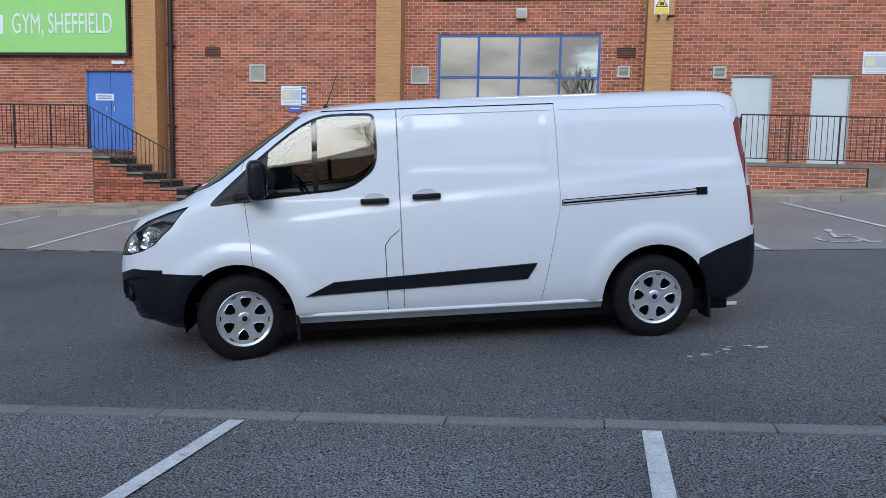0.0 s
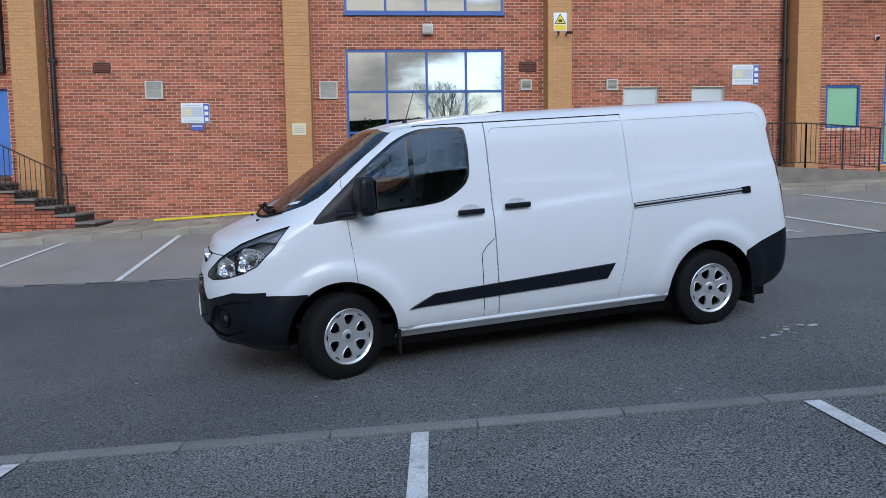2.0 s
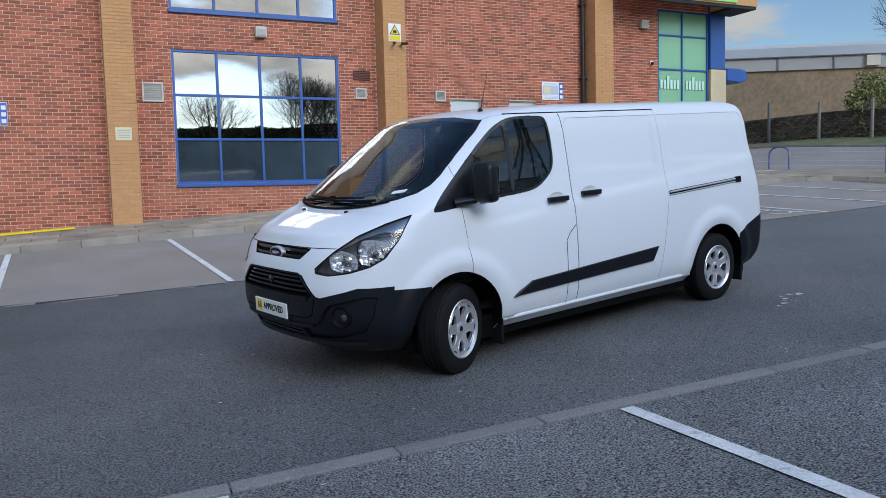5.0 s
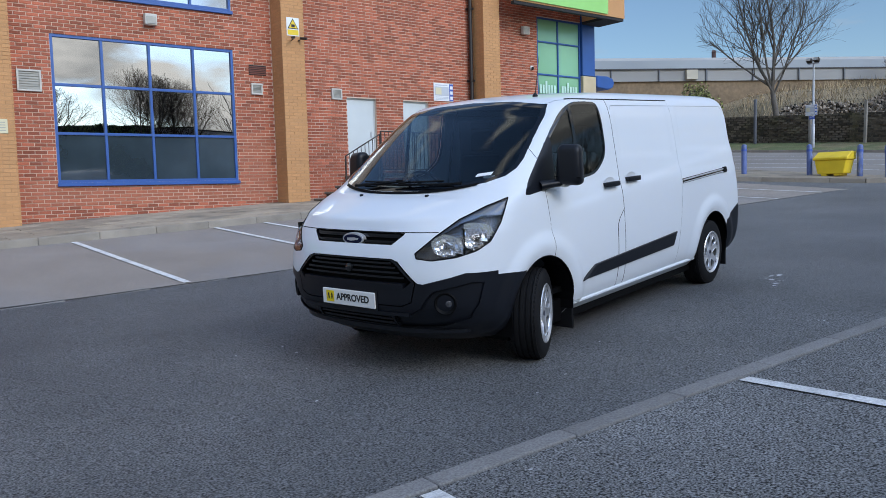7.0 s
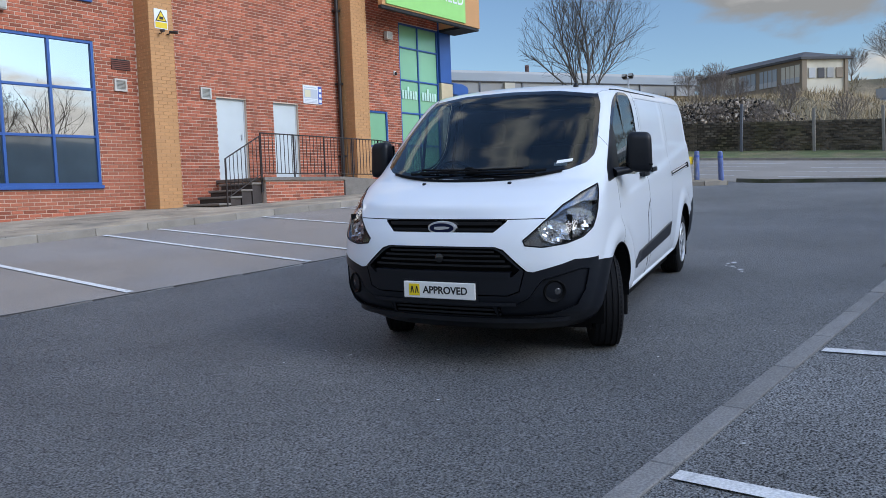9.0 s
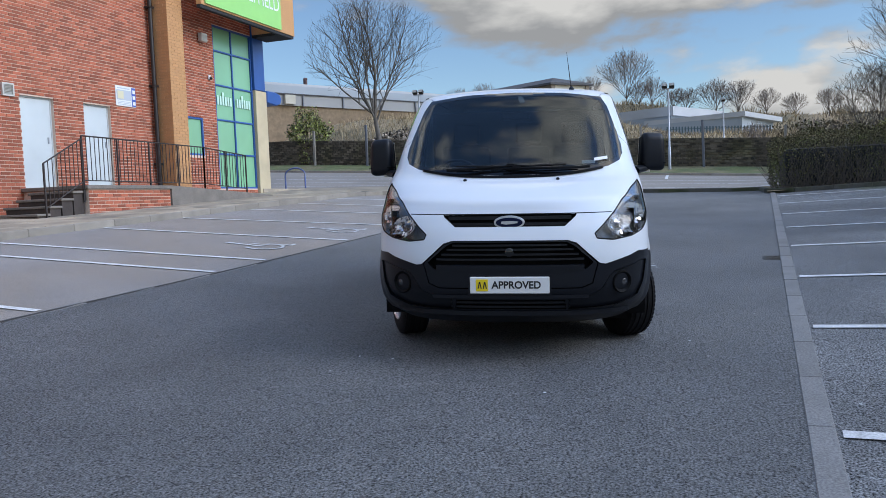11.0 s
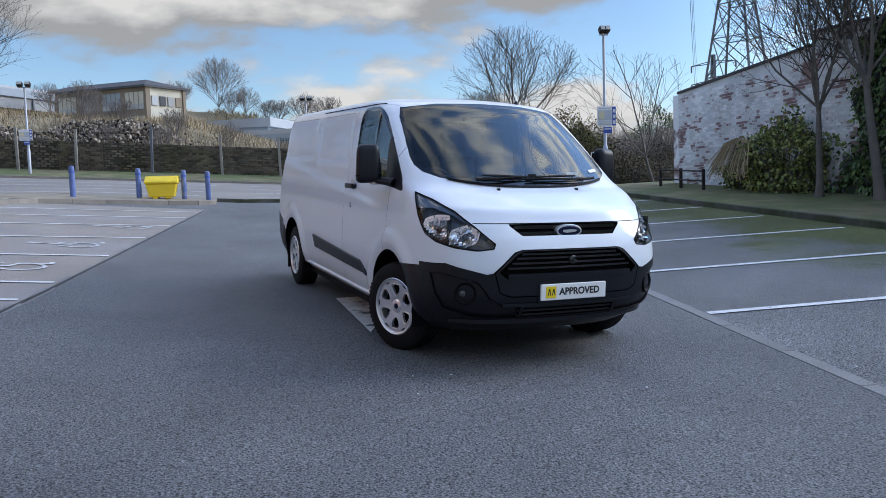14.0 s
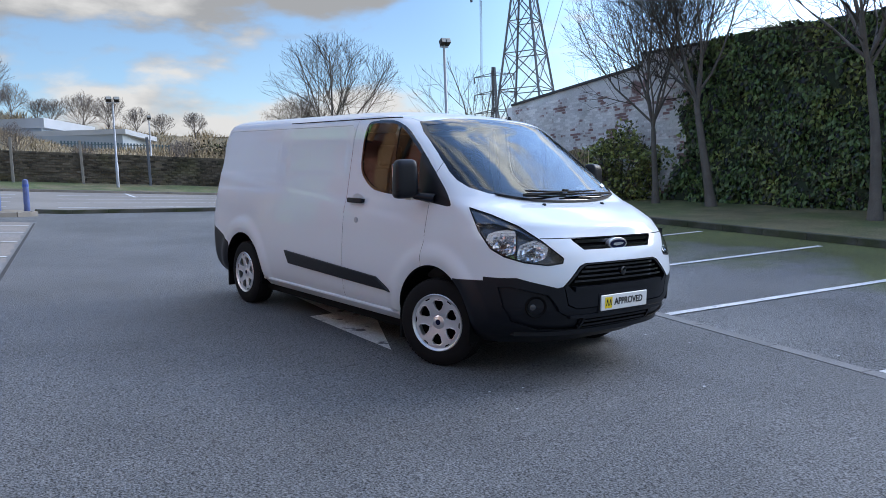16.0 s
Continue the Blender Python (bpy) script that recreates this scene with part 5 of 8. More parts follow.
def thick(bm, t):
    """Gives a sheet a back and edges."""
    bm.normal_update()
    faces = list(bm.faces)
    back = {v: bm.verts.new(v.co - v.normal * t) for v in list(bm.verts)}
    rim = [tuple(e.verts) for e in bm.edges if e.is_boundary]
    for f in faces:
        bm.faces.new([back[v] for v in reversed(f.verts)])
    for a, b in rim:
        bm.faces.new((a, b, back[b], back[a]))
    bmesh.ops.recalc_face_normals(bm, faces=bm.faces)
    return bm


def shrunk(poly, d):
    """The outline drawn in by d."""
    n = len(poly)
    area = sum(poly[i][0] * poly[(i + 1) % n][1] - poly[(i + 1) % n][0] * poly[i][1] for i in range(n))
    s = 1 if area > 0 else -1
    out = []
    for i in range(n):
        p, q, r = Vector(poly[i - 1]), Vector(poly[i]), Vector(poly[(i + 1) % n])
        u, w = (q - p).normalized(), (r - q).normalized()
        nn = Vector((-u.y - w.y, u.x + w.x)) * s
        k = 1 + u.dot(w)
        out.append(tuple(q + nn * d / max(0.4, k)))
    return out


def circle(cx, cz, r, a0, a1, n):
    return [(cx + r * math.cos(radians(a)), cz + r * math.sin(radians(a))) for a in [lerp(a0, a1, k / n) for k in range(n + 1)]]


van = thing("van", "white panel van with black bumpers, parked with front wheels turned", "van", VAN_M)
skin = van_skin()
reg = skin.faces.layers.int.new("region")
WINDOW = [(1.845, 1.205), (1.70, 1.345), (1.50, 1.515), (1.30, 1.675), (1.14, 1.790), (1.02, 1.850), (0.90, 1.880), (0.58, 1.880), (0.535, 1.850), (0.53, 1.55),
          (0.555, 1.455), (0.61, 1.395), (0.74, 1.315), (0.86, 1.290), (1.20, 1.270), (1.50, 1.240)]


def rounded(poly, turns=2, sharp=0.35):
    """Cuts the corners of an outline, so that it runs in curves; long edges keep straight."""
    for _ in range(turns):
        out = []
        n_ = len(poly)
        for i in range(n_):
            a, b = Vector(poly[i]), Vector(poly[(i + 1) % n_])
            cut = min(0.25, sharp * 0.12 / max(1e-6, (b - a).length))
            out += [tuple(a.lerp(b, cut)), tuple(b.lerp(a, cut))]
        poly = out
    return poly


WINDOW = rounded(WINDOW)
DOOR = [(1.555, 1.20), (1.535, 0.98), (1.52, 0.76), (1.42, 0.56), (1.30, 0.40), (1.27, 0.345), (0.3715, 0.345), (0.3700, 1.902), (0.90, 1.902), (1.03, 1.893), (1.13, 1.866), (1.34, 1.730), (1.50, 1.602), (1.56, 1.54), (1.572, 1.49), (1.562, 1.40)]
SLIDE = [(0.3695, 0.345), (-0.72, 0.345), (-0.80, 0.70), (-0.89, 1.11), (-0.885, 1.50), (-0.875, 1.902), (0.3680, 1.902)]
LAMP = [(-0.765, 1.215), (-0.93, 1.170), (-1.12, 1.100), (-1.29, 1.000), (-1.435, 0.890), (-1.43, 0.858), (-1.33, 0.845), (-1.17, 0.862), (-1.03, 0.895), (-0.93, 0.945), (-0.84, 1.06)]
BUMPER = [(-1.05, 0.20), (1.05, 0.20), (1.05, 0.738), (0.90, 0.752), (0.86, 0.757), (0.80, 0.735), (0.63, 0.690), (0.592, 0.697), (0.44, 0.835), (0.38, 0.852), (-0.38, 0.852), (-0.44, 0.835),
          (-0.592, 0.697), (-0.63, 0.690), (-0.80, 0.735), (-0.86, 0.757), (-0.90, 0.752), (-1.05, 0.738)]
SCREEN = [(-0.70, 1.865), (-0.40, 1.905), (0, 1.918), (0.40, 1.905), (0.70, 1.865), (0.745, 1.78), (0.82, 1.47), (0.82, 1.405), (0.79, 1.355), (0.70, 1.315), (0.55, 1.288), (0.25, 1.268), (0, 1.262),
          (-0.25, 1.268), (-0.55, 1.288), (-0.70, 1.315), (-0.79, 1.355), (-0.82, 1.405), (-0.82, 1.47), (-0.745, 1.78)]
for side in ("left", "right"):
    for ax in (ARCH_F, ARCH_R):
        carve(skin, reg, circle(ax, ARCH_Z, 0.425, -20, 200, 26), side, 1, 0.1)
carve(skin, reg, SCREEN, "front", 2, 0.12, test=lambda c: c.x > 0.6)
for k, side in enumerate(("left", "right")):
    carve(skin, reg, WINDOW, side, 10 + k, 0.1)
    carve(skin, reg, LAMP, "diag_" + side, 14 + k, 0.15)
carve(skin, reg, [(-0.445, 1.018), (0.445, 1.018), (0.440, 1.004), (0.365, 0.940), (-0.365, 0.940), (-0.440, 1.004)], "front", 3, 0.2, test=lambda c: c.x > 2)
carve(skin, reg, [(-0.375, 0.836), (0.375, 0.836), (0.42, 0.815), (0.545, 0.705), (0.50, 0.665), (-0.50, 0.665), (-0.545, 0.705), (-0.42, 0.815)], "front", 4, 0.2, test=lambda c: c.x > 2)
carve(skin, reg, [(-0.36, 0.450), (0.36, 0.450), (0.37, 0.385), (-0.37, 0.385)], "front", 5, 0.2, test=lambda c: c.x > 2)
HEX = [(-0.39, 0.848), (0.39, 0.848), (0.445, 0.825), (0.580, 0.700), (0.545, 0.565), (0.47, 0.535), (-0.47, 0.535), (-0.545, 0.565), (-0.580, 0.700), (-0.445, 0.825)]
carve(skin, reg, HEX, "front", 33, 0.2, test=lambda c: c.x > 2)
FOG = [(0.39, 0.470), (0.53, 0.482), (0.605, 0.522), (0.655, 0.600), (0.69, 0.637), (0.89, 0.690), (0.925, 0.680), (0.905, 0.545), (0.86, 0.450), (0.70, 0.392), (0.55, 0.380), (0.39, 0.378)]
for k, s in enumerate((1, -1)):
    carve(skin, reg, [(s * y, z) for y, z in FOG][::s], "front", 30 + k, 0.1, test=lambda c: c.x > 2)
# bumper: by front view for the nose, by side view for the flank before the arch
for side in ("left", "right"):
    carve(skin, reg, [(1.9, 0.2), (2.32, 0.2), (2.32, 0.748), (2.24, 0.722), (1.9, 0.700)], side, 7, 0.5, test=lambda c: c.x < 2.36)
carve(skin, reg, BUMPER, "front", 7, 0.05, test=lambda c: c.x > 2.2)
for f in skin.faces:
    c = f.calc_center_median()
    if f[reg] == 0 and c.x > 1.9 and c.z < 0.68:
        f[reg] = 7
for side in ("left", "right"):
    carve(skin, reg, [(-2.0, 0.2), (-2.0, 0.64), (-2.05, 0.665), (-2.42, 0.80), (-2.80, 0.86), (-2.80, 0.2)], side, 8, 0.02)
    carve(skin, reg, [(-2.325, 1.70), (-2.36, 1.75), (-2.70, 1.75), (-2.70, 0.88), (-2.440, 0.88), (-2.400, 1.25)], side, 9 if side == "left" else 13, 0.02)
for f in skin.faces:
    c = f.calc_center_median()
    if f[reg] == 0 and c.x < -2.4 and c.z < 0.84 and f.normal.x < -0.7:
        f[reg] = 8
for k, side in enumerate(("left", "right")):
    carve(skin, reg, DOOR, side, 20 + k, 0.1)
carve(skin, reg, SLIDE, "left", 22, 0.1)
lift(skin, reg, 1).free()
screen = lift(skin, reg, 2)
frl = screen.faces.layers.int.new("frit")
carve(screen, frl, shrunk(SCREEN, 0.028), "front", 1, 0.0)
for f in screen.faces:
    f[frl] = 1 - f[frl]
frit = lift(screen, frl, 1)
pane = part("windscreen", thick(screen, 0.006), M["glass_screen"], van, "tinted windscreen reflecting clouds", smooth=40)
pane.visible_shadow = False
part("border", thick(frit, 0.006), M["frit"], pane, "black printed glass border", smooth=40)
for num, name, lab in ((14, "headlight", ""), (15, "headlight", "")):
    lens = lift(skin, reg, num)
    bowl = lens.copy()
    lens_copy = lens.copy()
    N = PROJ["diag_left" if num == 14 else "diag_right"][2]
    for v in bowl.verts:
        v.co -= N * 0.075
    rim = bmesh.new()
    for e in lens.edges:
        if e.is_boundary:
            a, b = e.verts
            rim.faces.new([rim.verts.new(p) for p in (a.co, b.co, b.co - N * 0.075, a.co - N * 0.075)])
    edge_ends = [(e.verts[0].co.copy(), e.verts[1].co.copy()) for e in lens.edges if e.is_boundary]
    light = part("headlight", lens, M["glass_lamp"], van, "clear wrapped headlight with chrome reflectors", smooth=40)
    light.visible_shadow = False
    part("rim", rim, M["gloss_black"], light)
    bez = bmesh.new()
    for ea, eb in edge_ends:
        addtube(bez, [ea, eb], 0.0045, 5, False)
    part("bezel", bez, M["plastic_dark"], light)
    part("housing", bowl, M["lamp_grey"], light, smooth=40)
    s = 1 if num == 14 else -1
    U = PROJ["diag_left" if num == 14 else "diag_right"][0]

    def on_lens(u, z):
        f = min((q for q in light.data.polygons), key=lambda q: (q.center.dot(U) - u) ** 2 + (q.center.z - z) ** 2)
        return Vector(f.center)
    # two faceted reflector bowls, side by side, with a black web between them
    rl_ = random.Random(5)
    LAMP_IN = shrunk(LAMP, 0.010)
    for u, z, ru, rz, sk in ((-1.005, 0.985, 0.108, 0.090, -0.12), (-1.225, 0.930, 0.104, 0.074, -0.20)):
        c0 = on_lens(u, z) - N * 0.078
        bm = bmesh.new()
        cols, rows_ = 13, 9
        spot = lambda a, b: (U * (ru * a * math.sqrt(1 - 0.30 * b * b)) + Vector((0, 0, rz * b * math.sqrt(1 - 0.30 * a * a) + sk * ru * a)), 0.052 * (a * a + b * b) ** 0.8)
        for i in range(cols):
            for j in range(rows_):
                a0, a1, b0, b1 = (2 * q - 1 for q in (i / cols, (i + 1) / cols, j / rows_, (j + 1) / rows_))
                tu, tv = rl_.uniform(-0.007, 0.007), rl_.uniform(-0.010, 0.004)
                pm, _ = spot((a0 + a1) / 2, (b0 + b1) / 2)
                cm = c0 + pm
                if not inside_poly((cm.dot(U), cm.z), LAMP_IN):
                    continue
                front = on_lens(cm.dot(U), cm.z).dot(N) - 0.022
                vs_ = []
                for a, b, sa, sb in ((a0, b0, -1, -1), (a1, b0, 1, -1), (a1, b1, 1, 1), (a0, b1, -1, 1)):
                    p, dep = spot(a, b)
                    q = c0 + p + N * (dep + tu * sa + tv * sb)
                    vs_.append(bm.verts.new(q - N * max(0.0, q.dot(N) - front)))
                bm.faces.new(vs_)
        bmesh.ops.recalc_face_normals(bm, faces=bm.faces)
        part("reflector", bm, M["reflector"], light, "faceted chrome reflector")
        bulb = lathe([(0.018, 0.0), (0.018, 0.03), (0.012, 0.045), (0.0005, 0.048)], 14)
        bulb.transform(Matrix.Translation(c0 + N * 0.004) @ N.to_track_quat("Z", "Y").to_matrix().to_4x4())
        part("bulb_cap", bulb, M["lamp_grey"], light, smooth=40)
    wc = on_lens(-1.112, 0.960)
    part("web", prism([(-0.006, -0.075), (0.006, -0.075), (0.006, 0.085), (-0.006, 0.085)], -0.072, -0.012, "xz"), M["gloss_black"], light).matrix_local = Matrix.Translation(wc) @ Matrix(((U.x, N.x, 0, 0), (U.y, N.y, 0, 0), (0, 0, 1, 0), (0, 0, 0, 1)))
    # dark brow along the upper edge
    brow = lens_copy
    bl_ = brow.faces.layers.int.new("sub")
    carve(brow, bl_, [(-0.70, 1.25), (-0.93, 1.20), (-1.12, 1.13), (-1.31, 1.02), (-1.45, 0.90), (-1.42, 0.90), (-1.29, 0.988), (-1.12, 1.068), (-0.95, 1.115), (-0.83, 1.105), (-0.70, 1.12)], "diag_left" if num == 14 else "diag_right", 1, 0.0)
    bq = lift(brow, bl_, 1)
    brow.free()
    for v in bq.verts:
        v.co -= N * 0.016
    part("brow", thick(bq, 0.004), M["brow"], light, "smoked upper strip", smooth=40)

for num in (10, 11):
    wbm = lift(skin, reg, num)
    s = 1 if num == 10 else -1
    # a dark rim, a front quarter cap of black plastic, two panes and a divider
    wl = wbm.faces.layers.int.new("sub")
    PROJ_S = "left" if s == 1 else "right"
    carve(wbm, wl, [(2.0, 1.0), (1.43, 1.0), (1.36, 1.62), (2.0, 1.62)], PROJ_S, 1, 0.05)
    carve(wbm, wl, [(1.035, 1.0), (0.995, 1.0), (0.985, 2.0), (1.025, 2.0)], PROJ_S, 2, 0.05)
    cap = lift(wbm, wl, 1)
    div = lift(wbm, wl, 2)
    carve(wbm, wl, shrunk(WINDOW, 0.02), PROJ_S, 4, 0.05)
    for f in wbm.faces:
        f[wl] = 3 if f[wl] == 0 else 0
    sealbm = lift(wbm, wl, 3)
    for v in sealbm.verts:
        v.co.y += s * 0.002
    # the pane as one smooth sheet through the skin's own shape
    qs = np.array([(1, v.co.x, v.co.z, v.co.x ** 2, v.co.z ** 2, v.co.x * v.co.z, v.co.x ** 3) for v in wbm.verts])
    cf = np.linalg.lstsq(qs, np.array([v.co.y for v in wbm.verts]), rcond=None)[0]
    for v, q_ in zip(wbm.verts, qs):
        v.co.y = float(q_ @ cf) - s * 0.003
    pane = part("door_glass", thick(wbm, 0.004), M["glass_car"], van, "tinted side window reflecting trees", smooth=40)
    pane.visible_shadow = False
    part("seal", sealbm, M["gloss_black"], pane)
    part("divider", thick(div, 0.01), M["gloss_black"], pane)
    part("mirror_base", thick(cap, 0.02), M["plastic"], van, "black mirror corner trim", smooth=40)

for num, name, lab in ((20, "door", "front passenger door"), (21, "door", "front driver's door"), (22, "sliding_door", "sliding load door")):
    part(name, grooved(lift(skin, reg, num), 0.0028 if num == 22 else 0.0040), [M["paint"], M["plastic_dark"]], van, smooth=35)
part("front_bumper", grooved(lift(skin, reg, 7), 0.003, 0.006), [M["plastic"], M["plastic_dark"]], van, "unpainted black plastic front bumper", smooth=35)
hexp = lift(skin, reg, 33)
part("grille_surround", grooved(hexp, 0.005, 0.02), [M["plastic"], M["plastic_dark"]], van, "dark grille surround with shut line", smooth=35)
part("rear_bumper", grooved(lift(skin, reg, 8), 0.003, 0.006), [M["plastic"], M["plastic_dark"]], van, "unpainted black plastic rear bumper", smooth=35)
for num in (9, 13):
    tl = lift(skin, reg, num)
    clear_ = tl.copy()
    for co_, no_ in (((0, 0, 1.20), (0, 0, -1)), ((0, 0, 1.63), (0, 0, 1)), ((-2.400, 0, 1.2), (1, 0, 0.10))):
        bmesh.ops.bisect_plane(clear_, geom=clear_.verts[:] + clear_.edges[:] + clear_.faces[:], plane_co=co_, plane_no=no_, clear_outer=True)
    for v in clear_.verts:
        v.co += Vector((-0.003, 0.003 if v.co.y > 0 else -0.003, 0))
    light = part("tail_light", tl, M["tail_red"], van, "tall red tail light with a clear middle", smooth=35)
    part("clear_lens", clear_, M["tail_clear"], light, "pale clear lens", smooth=35)
for num, dep in ((3, 0.045), (4, 0.07), (5, 0.06), (30, 0.028), (31, 0.028)):
    g = lift(skin, reg, num)
    back = g.copy()
    for v in back.verts:
        v.co.x -= dep
    for e in g.edges:
        if e.is_boundary:
            a, b = e.verts
            back.faces.new([back.verts.new(p) for p in (a.co, b.co, b.co - Vector((dep, 0, 0)), a.co - Vector((dep, 0, 0)))])
    g.free()
    part({3: "upper_grille", 4: "main_grille", 5: "lower_intake"}.get(num, "fog_recess"), back, M["plastic_dark"] if num < 10 else M["plastic"], van)
body = part("body", skin, M["paint"], van, "white painted steel body", smooth=35)


def nose_x(y, z):
    xf, xs_, w, p, xr, rr = interp(LEVELS, z)
    t = min(1.0, abs(y) / w) ** p
    return xs_ + (xf - xs_) * max(0.0, 1 - t) ** (1 / p)


def side_y(x, z):
    xf, xs_, w, p, xr, rr = interp(LEVELS, z)
    if x > xs_:
        t = min(1.0, max(0.0, (x - xs_) / (xf - xs_))) ** p
        w = w * max(0.0, 1 - t) ** (1 / p)
    elif x < xr + rr:
        u = (xr + rr - x) / rr
        w = w - rr + rr * math.sqrt(max(0, 1 - u * u))
    return w + dress(x, w, z)


def nose_bar(name, z, half, h, depth, mat, dx=-0.02, parent=None, label="", n=24):
    """A bar across the nose that follows its curve."""
    bm = bmesh.new()
    rows = []
    for k in range(n + 1):
        y = lerp(-half, half, k / n)
        x = nose_x(y, z) + dx
        rows.append([bm.verts.new(p) for p in ((x, y, z - h / 2), (x, y, z + h / 2), (x - depth, y, z + h / 2), (x - depth, y, z - h / 2))])
    for a, b in zip(rows, rows[1:]):
        for i in range(4):
            bm.faces.new((a[i], b[i], b[(i + 1) % 4], a[(i + 1) % 4]))
    bm.faces.new(rows[0])
    bm.faces.new(rows[-1][::-1])
    bmesh.ops.recalc_face_normals(bm, faces=bm.faces)
    return part(name, bm, mat, parent if parent is not None else van, label, smooth=40)


upper = bpy.data.objects["upper_grille"]
mainr = bpy.data.objects["main_grille"]
nose_bar("bonnet_seam", 1.020, 0.68, 0.009, 0.008, M["plastic_dark"], 0.0012)
nose_bar("bar", 0.996, 0.41, 0.024, 0.02, M["gloss_black"], -0.008, upper)
nose_bar("bar", 0.957, 0.38, 0.018, 0.02, M["gloss_black"], -0.006, upper)
for z, half in ((0.820, 0.38), (0.792, 0.42), (0.760, 0.455), (0.728, 0.490)):
    nose_bar("slat", z, half, 0.014, 0.035, M["gloss_black"], -0.012, mainr)
disc = lathe([(0.030, -0.012), (0.030, 0.004), (0.024, 0.008), (0.0005, 0.009)], 20)
disc.transform(Matrix.Translation((nose_x(0, 0.775) - 0.006, 0, 0.775)) @ pose(0, 0, 0, 0, 90, 0))
part("sensor_disc", disc, M["gloss_black"], mainr, "small round black disc", smooth=40)
nose_bar("plinth", 0.672, 0.49, 0.036, 0.05, M["plastic"], 0.004, mainr)
low = bpy.data.objects["lower_intake"]
for z in (0.432, 0.40):
    nose_bar("slat", z, 0.40, 0.014, 0.03, M["plastic"], -0.01, low)
# strip that marks the bumper's lower lip
nose_bar("crease", 0.478, 0.52, 0.022, 0.03, M["plastic"], 0.012, bpy.data.objects["front_bumper"])
nose_bar("lip", 0.352, 0.80, 0.030, 0.04, M["plastic"], 0.020, bpy.data.objects["front_bumper"])
# fog lamps
for s in (1, -1):
    x = nose_x(0.745, 0.555) - 0.035
    at = Matrix.Translation((x + 0.006, s * 0.745, 0.555)) @ pose(0, 0, 0, 0, 90, s * 32)
    bm = lathe([(0.076, -0.02), (0.076, 0.004), (0.070, 0.010), (0.063, 0.006), (0.046, -0.014), (0.0005, -0.016)], 28)
    bm.transform(at)
    fl = part("fog_lamp", bm, M["plastic_dark"], van, "small round fog lamp in a black cup", smooth=40)
    bm = lathe([(0.026, -0.014), (0.026, -0.004), (0.018, 0.001), (0.009, 0.003), (0.0005, 0.004)], 20)
    bm.transform(at @ Matrix.Translation((0, s * 0.018, 0)))
    part("lens", bm, M["lamp_grey"], fl, "small grey fog lamp lens", smooth=40)
# oval badge: maker's mark left as plain shapes
bm = bmesh.new()
xb = nose_x(0, 0.965) + 0.004
ov = lambda rx, rz, x0, x1: prism([(rx * math.cos(k * math.pi / 16), 0.968 + rz * math.sin(k * math.pi / 16)) for k in range(32)], x0, x1, "yz", 0.002)
bd = part("badge", ov(0.102, 0.045, xb - 0.03, xb + 0.006), M["alloy"], van, "dark blue oval badge with chrome edge")
part("field", ov(0.089, 0.033, xb + 0.004, xb + 0.009), M["badge_blue"], bd)
part("mark", prism([(-0.055, 0.961), (-0.02, 0.955), (0.05, 0.963), (0.06, 0.974), (0.02, 0.979), (-0.05, 0.976)], xb + 0.0085, xb + 0.0105, "yz"), M["alloy"], bd)
# show plate
PZ = 0.560
xp = nose_x(0.0, PZ) + 0.012
pb = part("show_plate", box(xp - 0.012, -0.262, PZ - 0.056, xp, 0.262, PZ + 0.056, 0.004), M["plate"], van, "white plate reading APPROVED with yellow square")
part("surround", box(xp - 0.02, -0.275, PZ - 0.068, xp - 0.0125, 0.275, PZ + 0.068), M["plastic"], pb)
lettering("plate_word", "APPROVED", 0.068, Matrix.Translation((xp + 0.001, 0.045, PZ)) @ pose(0, 0, 0, 90, 0, 90), M["ink"], pb, depth=0.001, width=0.325, bold=0.0017)
part("plate_square", box(xp, -0.222, PZ - 0.040, xp + 0.002, -0.142, PZ + 0.040, 0.0008), M["plate_yellow"], pb, "yellow square mark")
for k in (0, 1):
    c = -0.198 + k * 0.034
    part("plate_mark", prism([(c - 0.013, PZ - 0.022), (c - 0.006, PZ - 0.022), (c + 0.001, PZ + 0.010), (c + 0.008, PZ - 0.022), (c + 0.015, PZ - 0.022), (c + 0.005, PZ + 0.024), (c - 0.003, PZ + 0.024)], xp + 0.002, xp + 0.003, "yz"), M["ink"], pb)

# washers, wipers, cowl, aerial
for y in (-0.33, 0.33):
    jx = nose_x(y, 1.232)
    part("washer_jet", box(jx - 0.018, y - 0.012, 1.222, jx + 0.012, y + 0.012, 1.246, 0.006), M["plastic"], van)
bm = bmesh.new()
n = 20
rows = []
for k in range(n + 1):
    y = lerp(-0.66, 0.66, k / n)
    zb = 1.254 + 0.085 * abs(y / 0.8) ** 2.4
    x = nose_x(y, zb)
    rows.append([bm.verts.new(p) for p in ((x + 0.020, y, zb - 0.008), (x + 0.006, y, zb + 0.010), (x - 0.03, y, zb + 0.004))])
for a, b in zip(rows, rows[1:]):
    for i in range(2):
        bm.faces.new((a[i], b[i], b[i + 1], a[i + 1]))
bmesh.ops.recalc_face_normals(bm, faces=bm.faces)
part("cowl", bm, M["plastic_dark"], van, "black plastic cowl below the windscreen", smooth=50)


def screen_pt(y, z, off=0.02):
    return Vector((nose_x(y, z) + off, y, z + off * 0.6))


def glass_foot(y):
    return 1.266 + 0.085 * abs(y / 0.8) ** 2.4


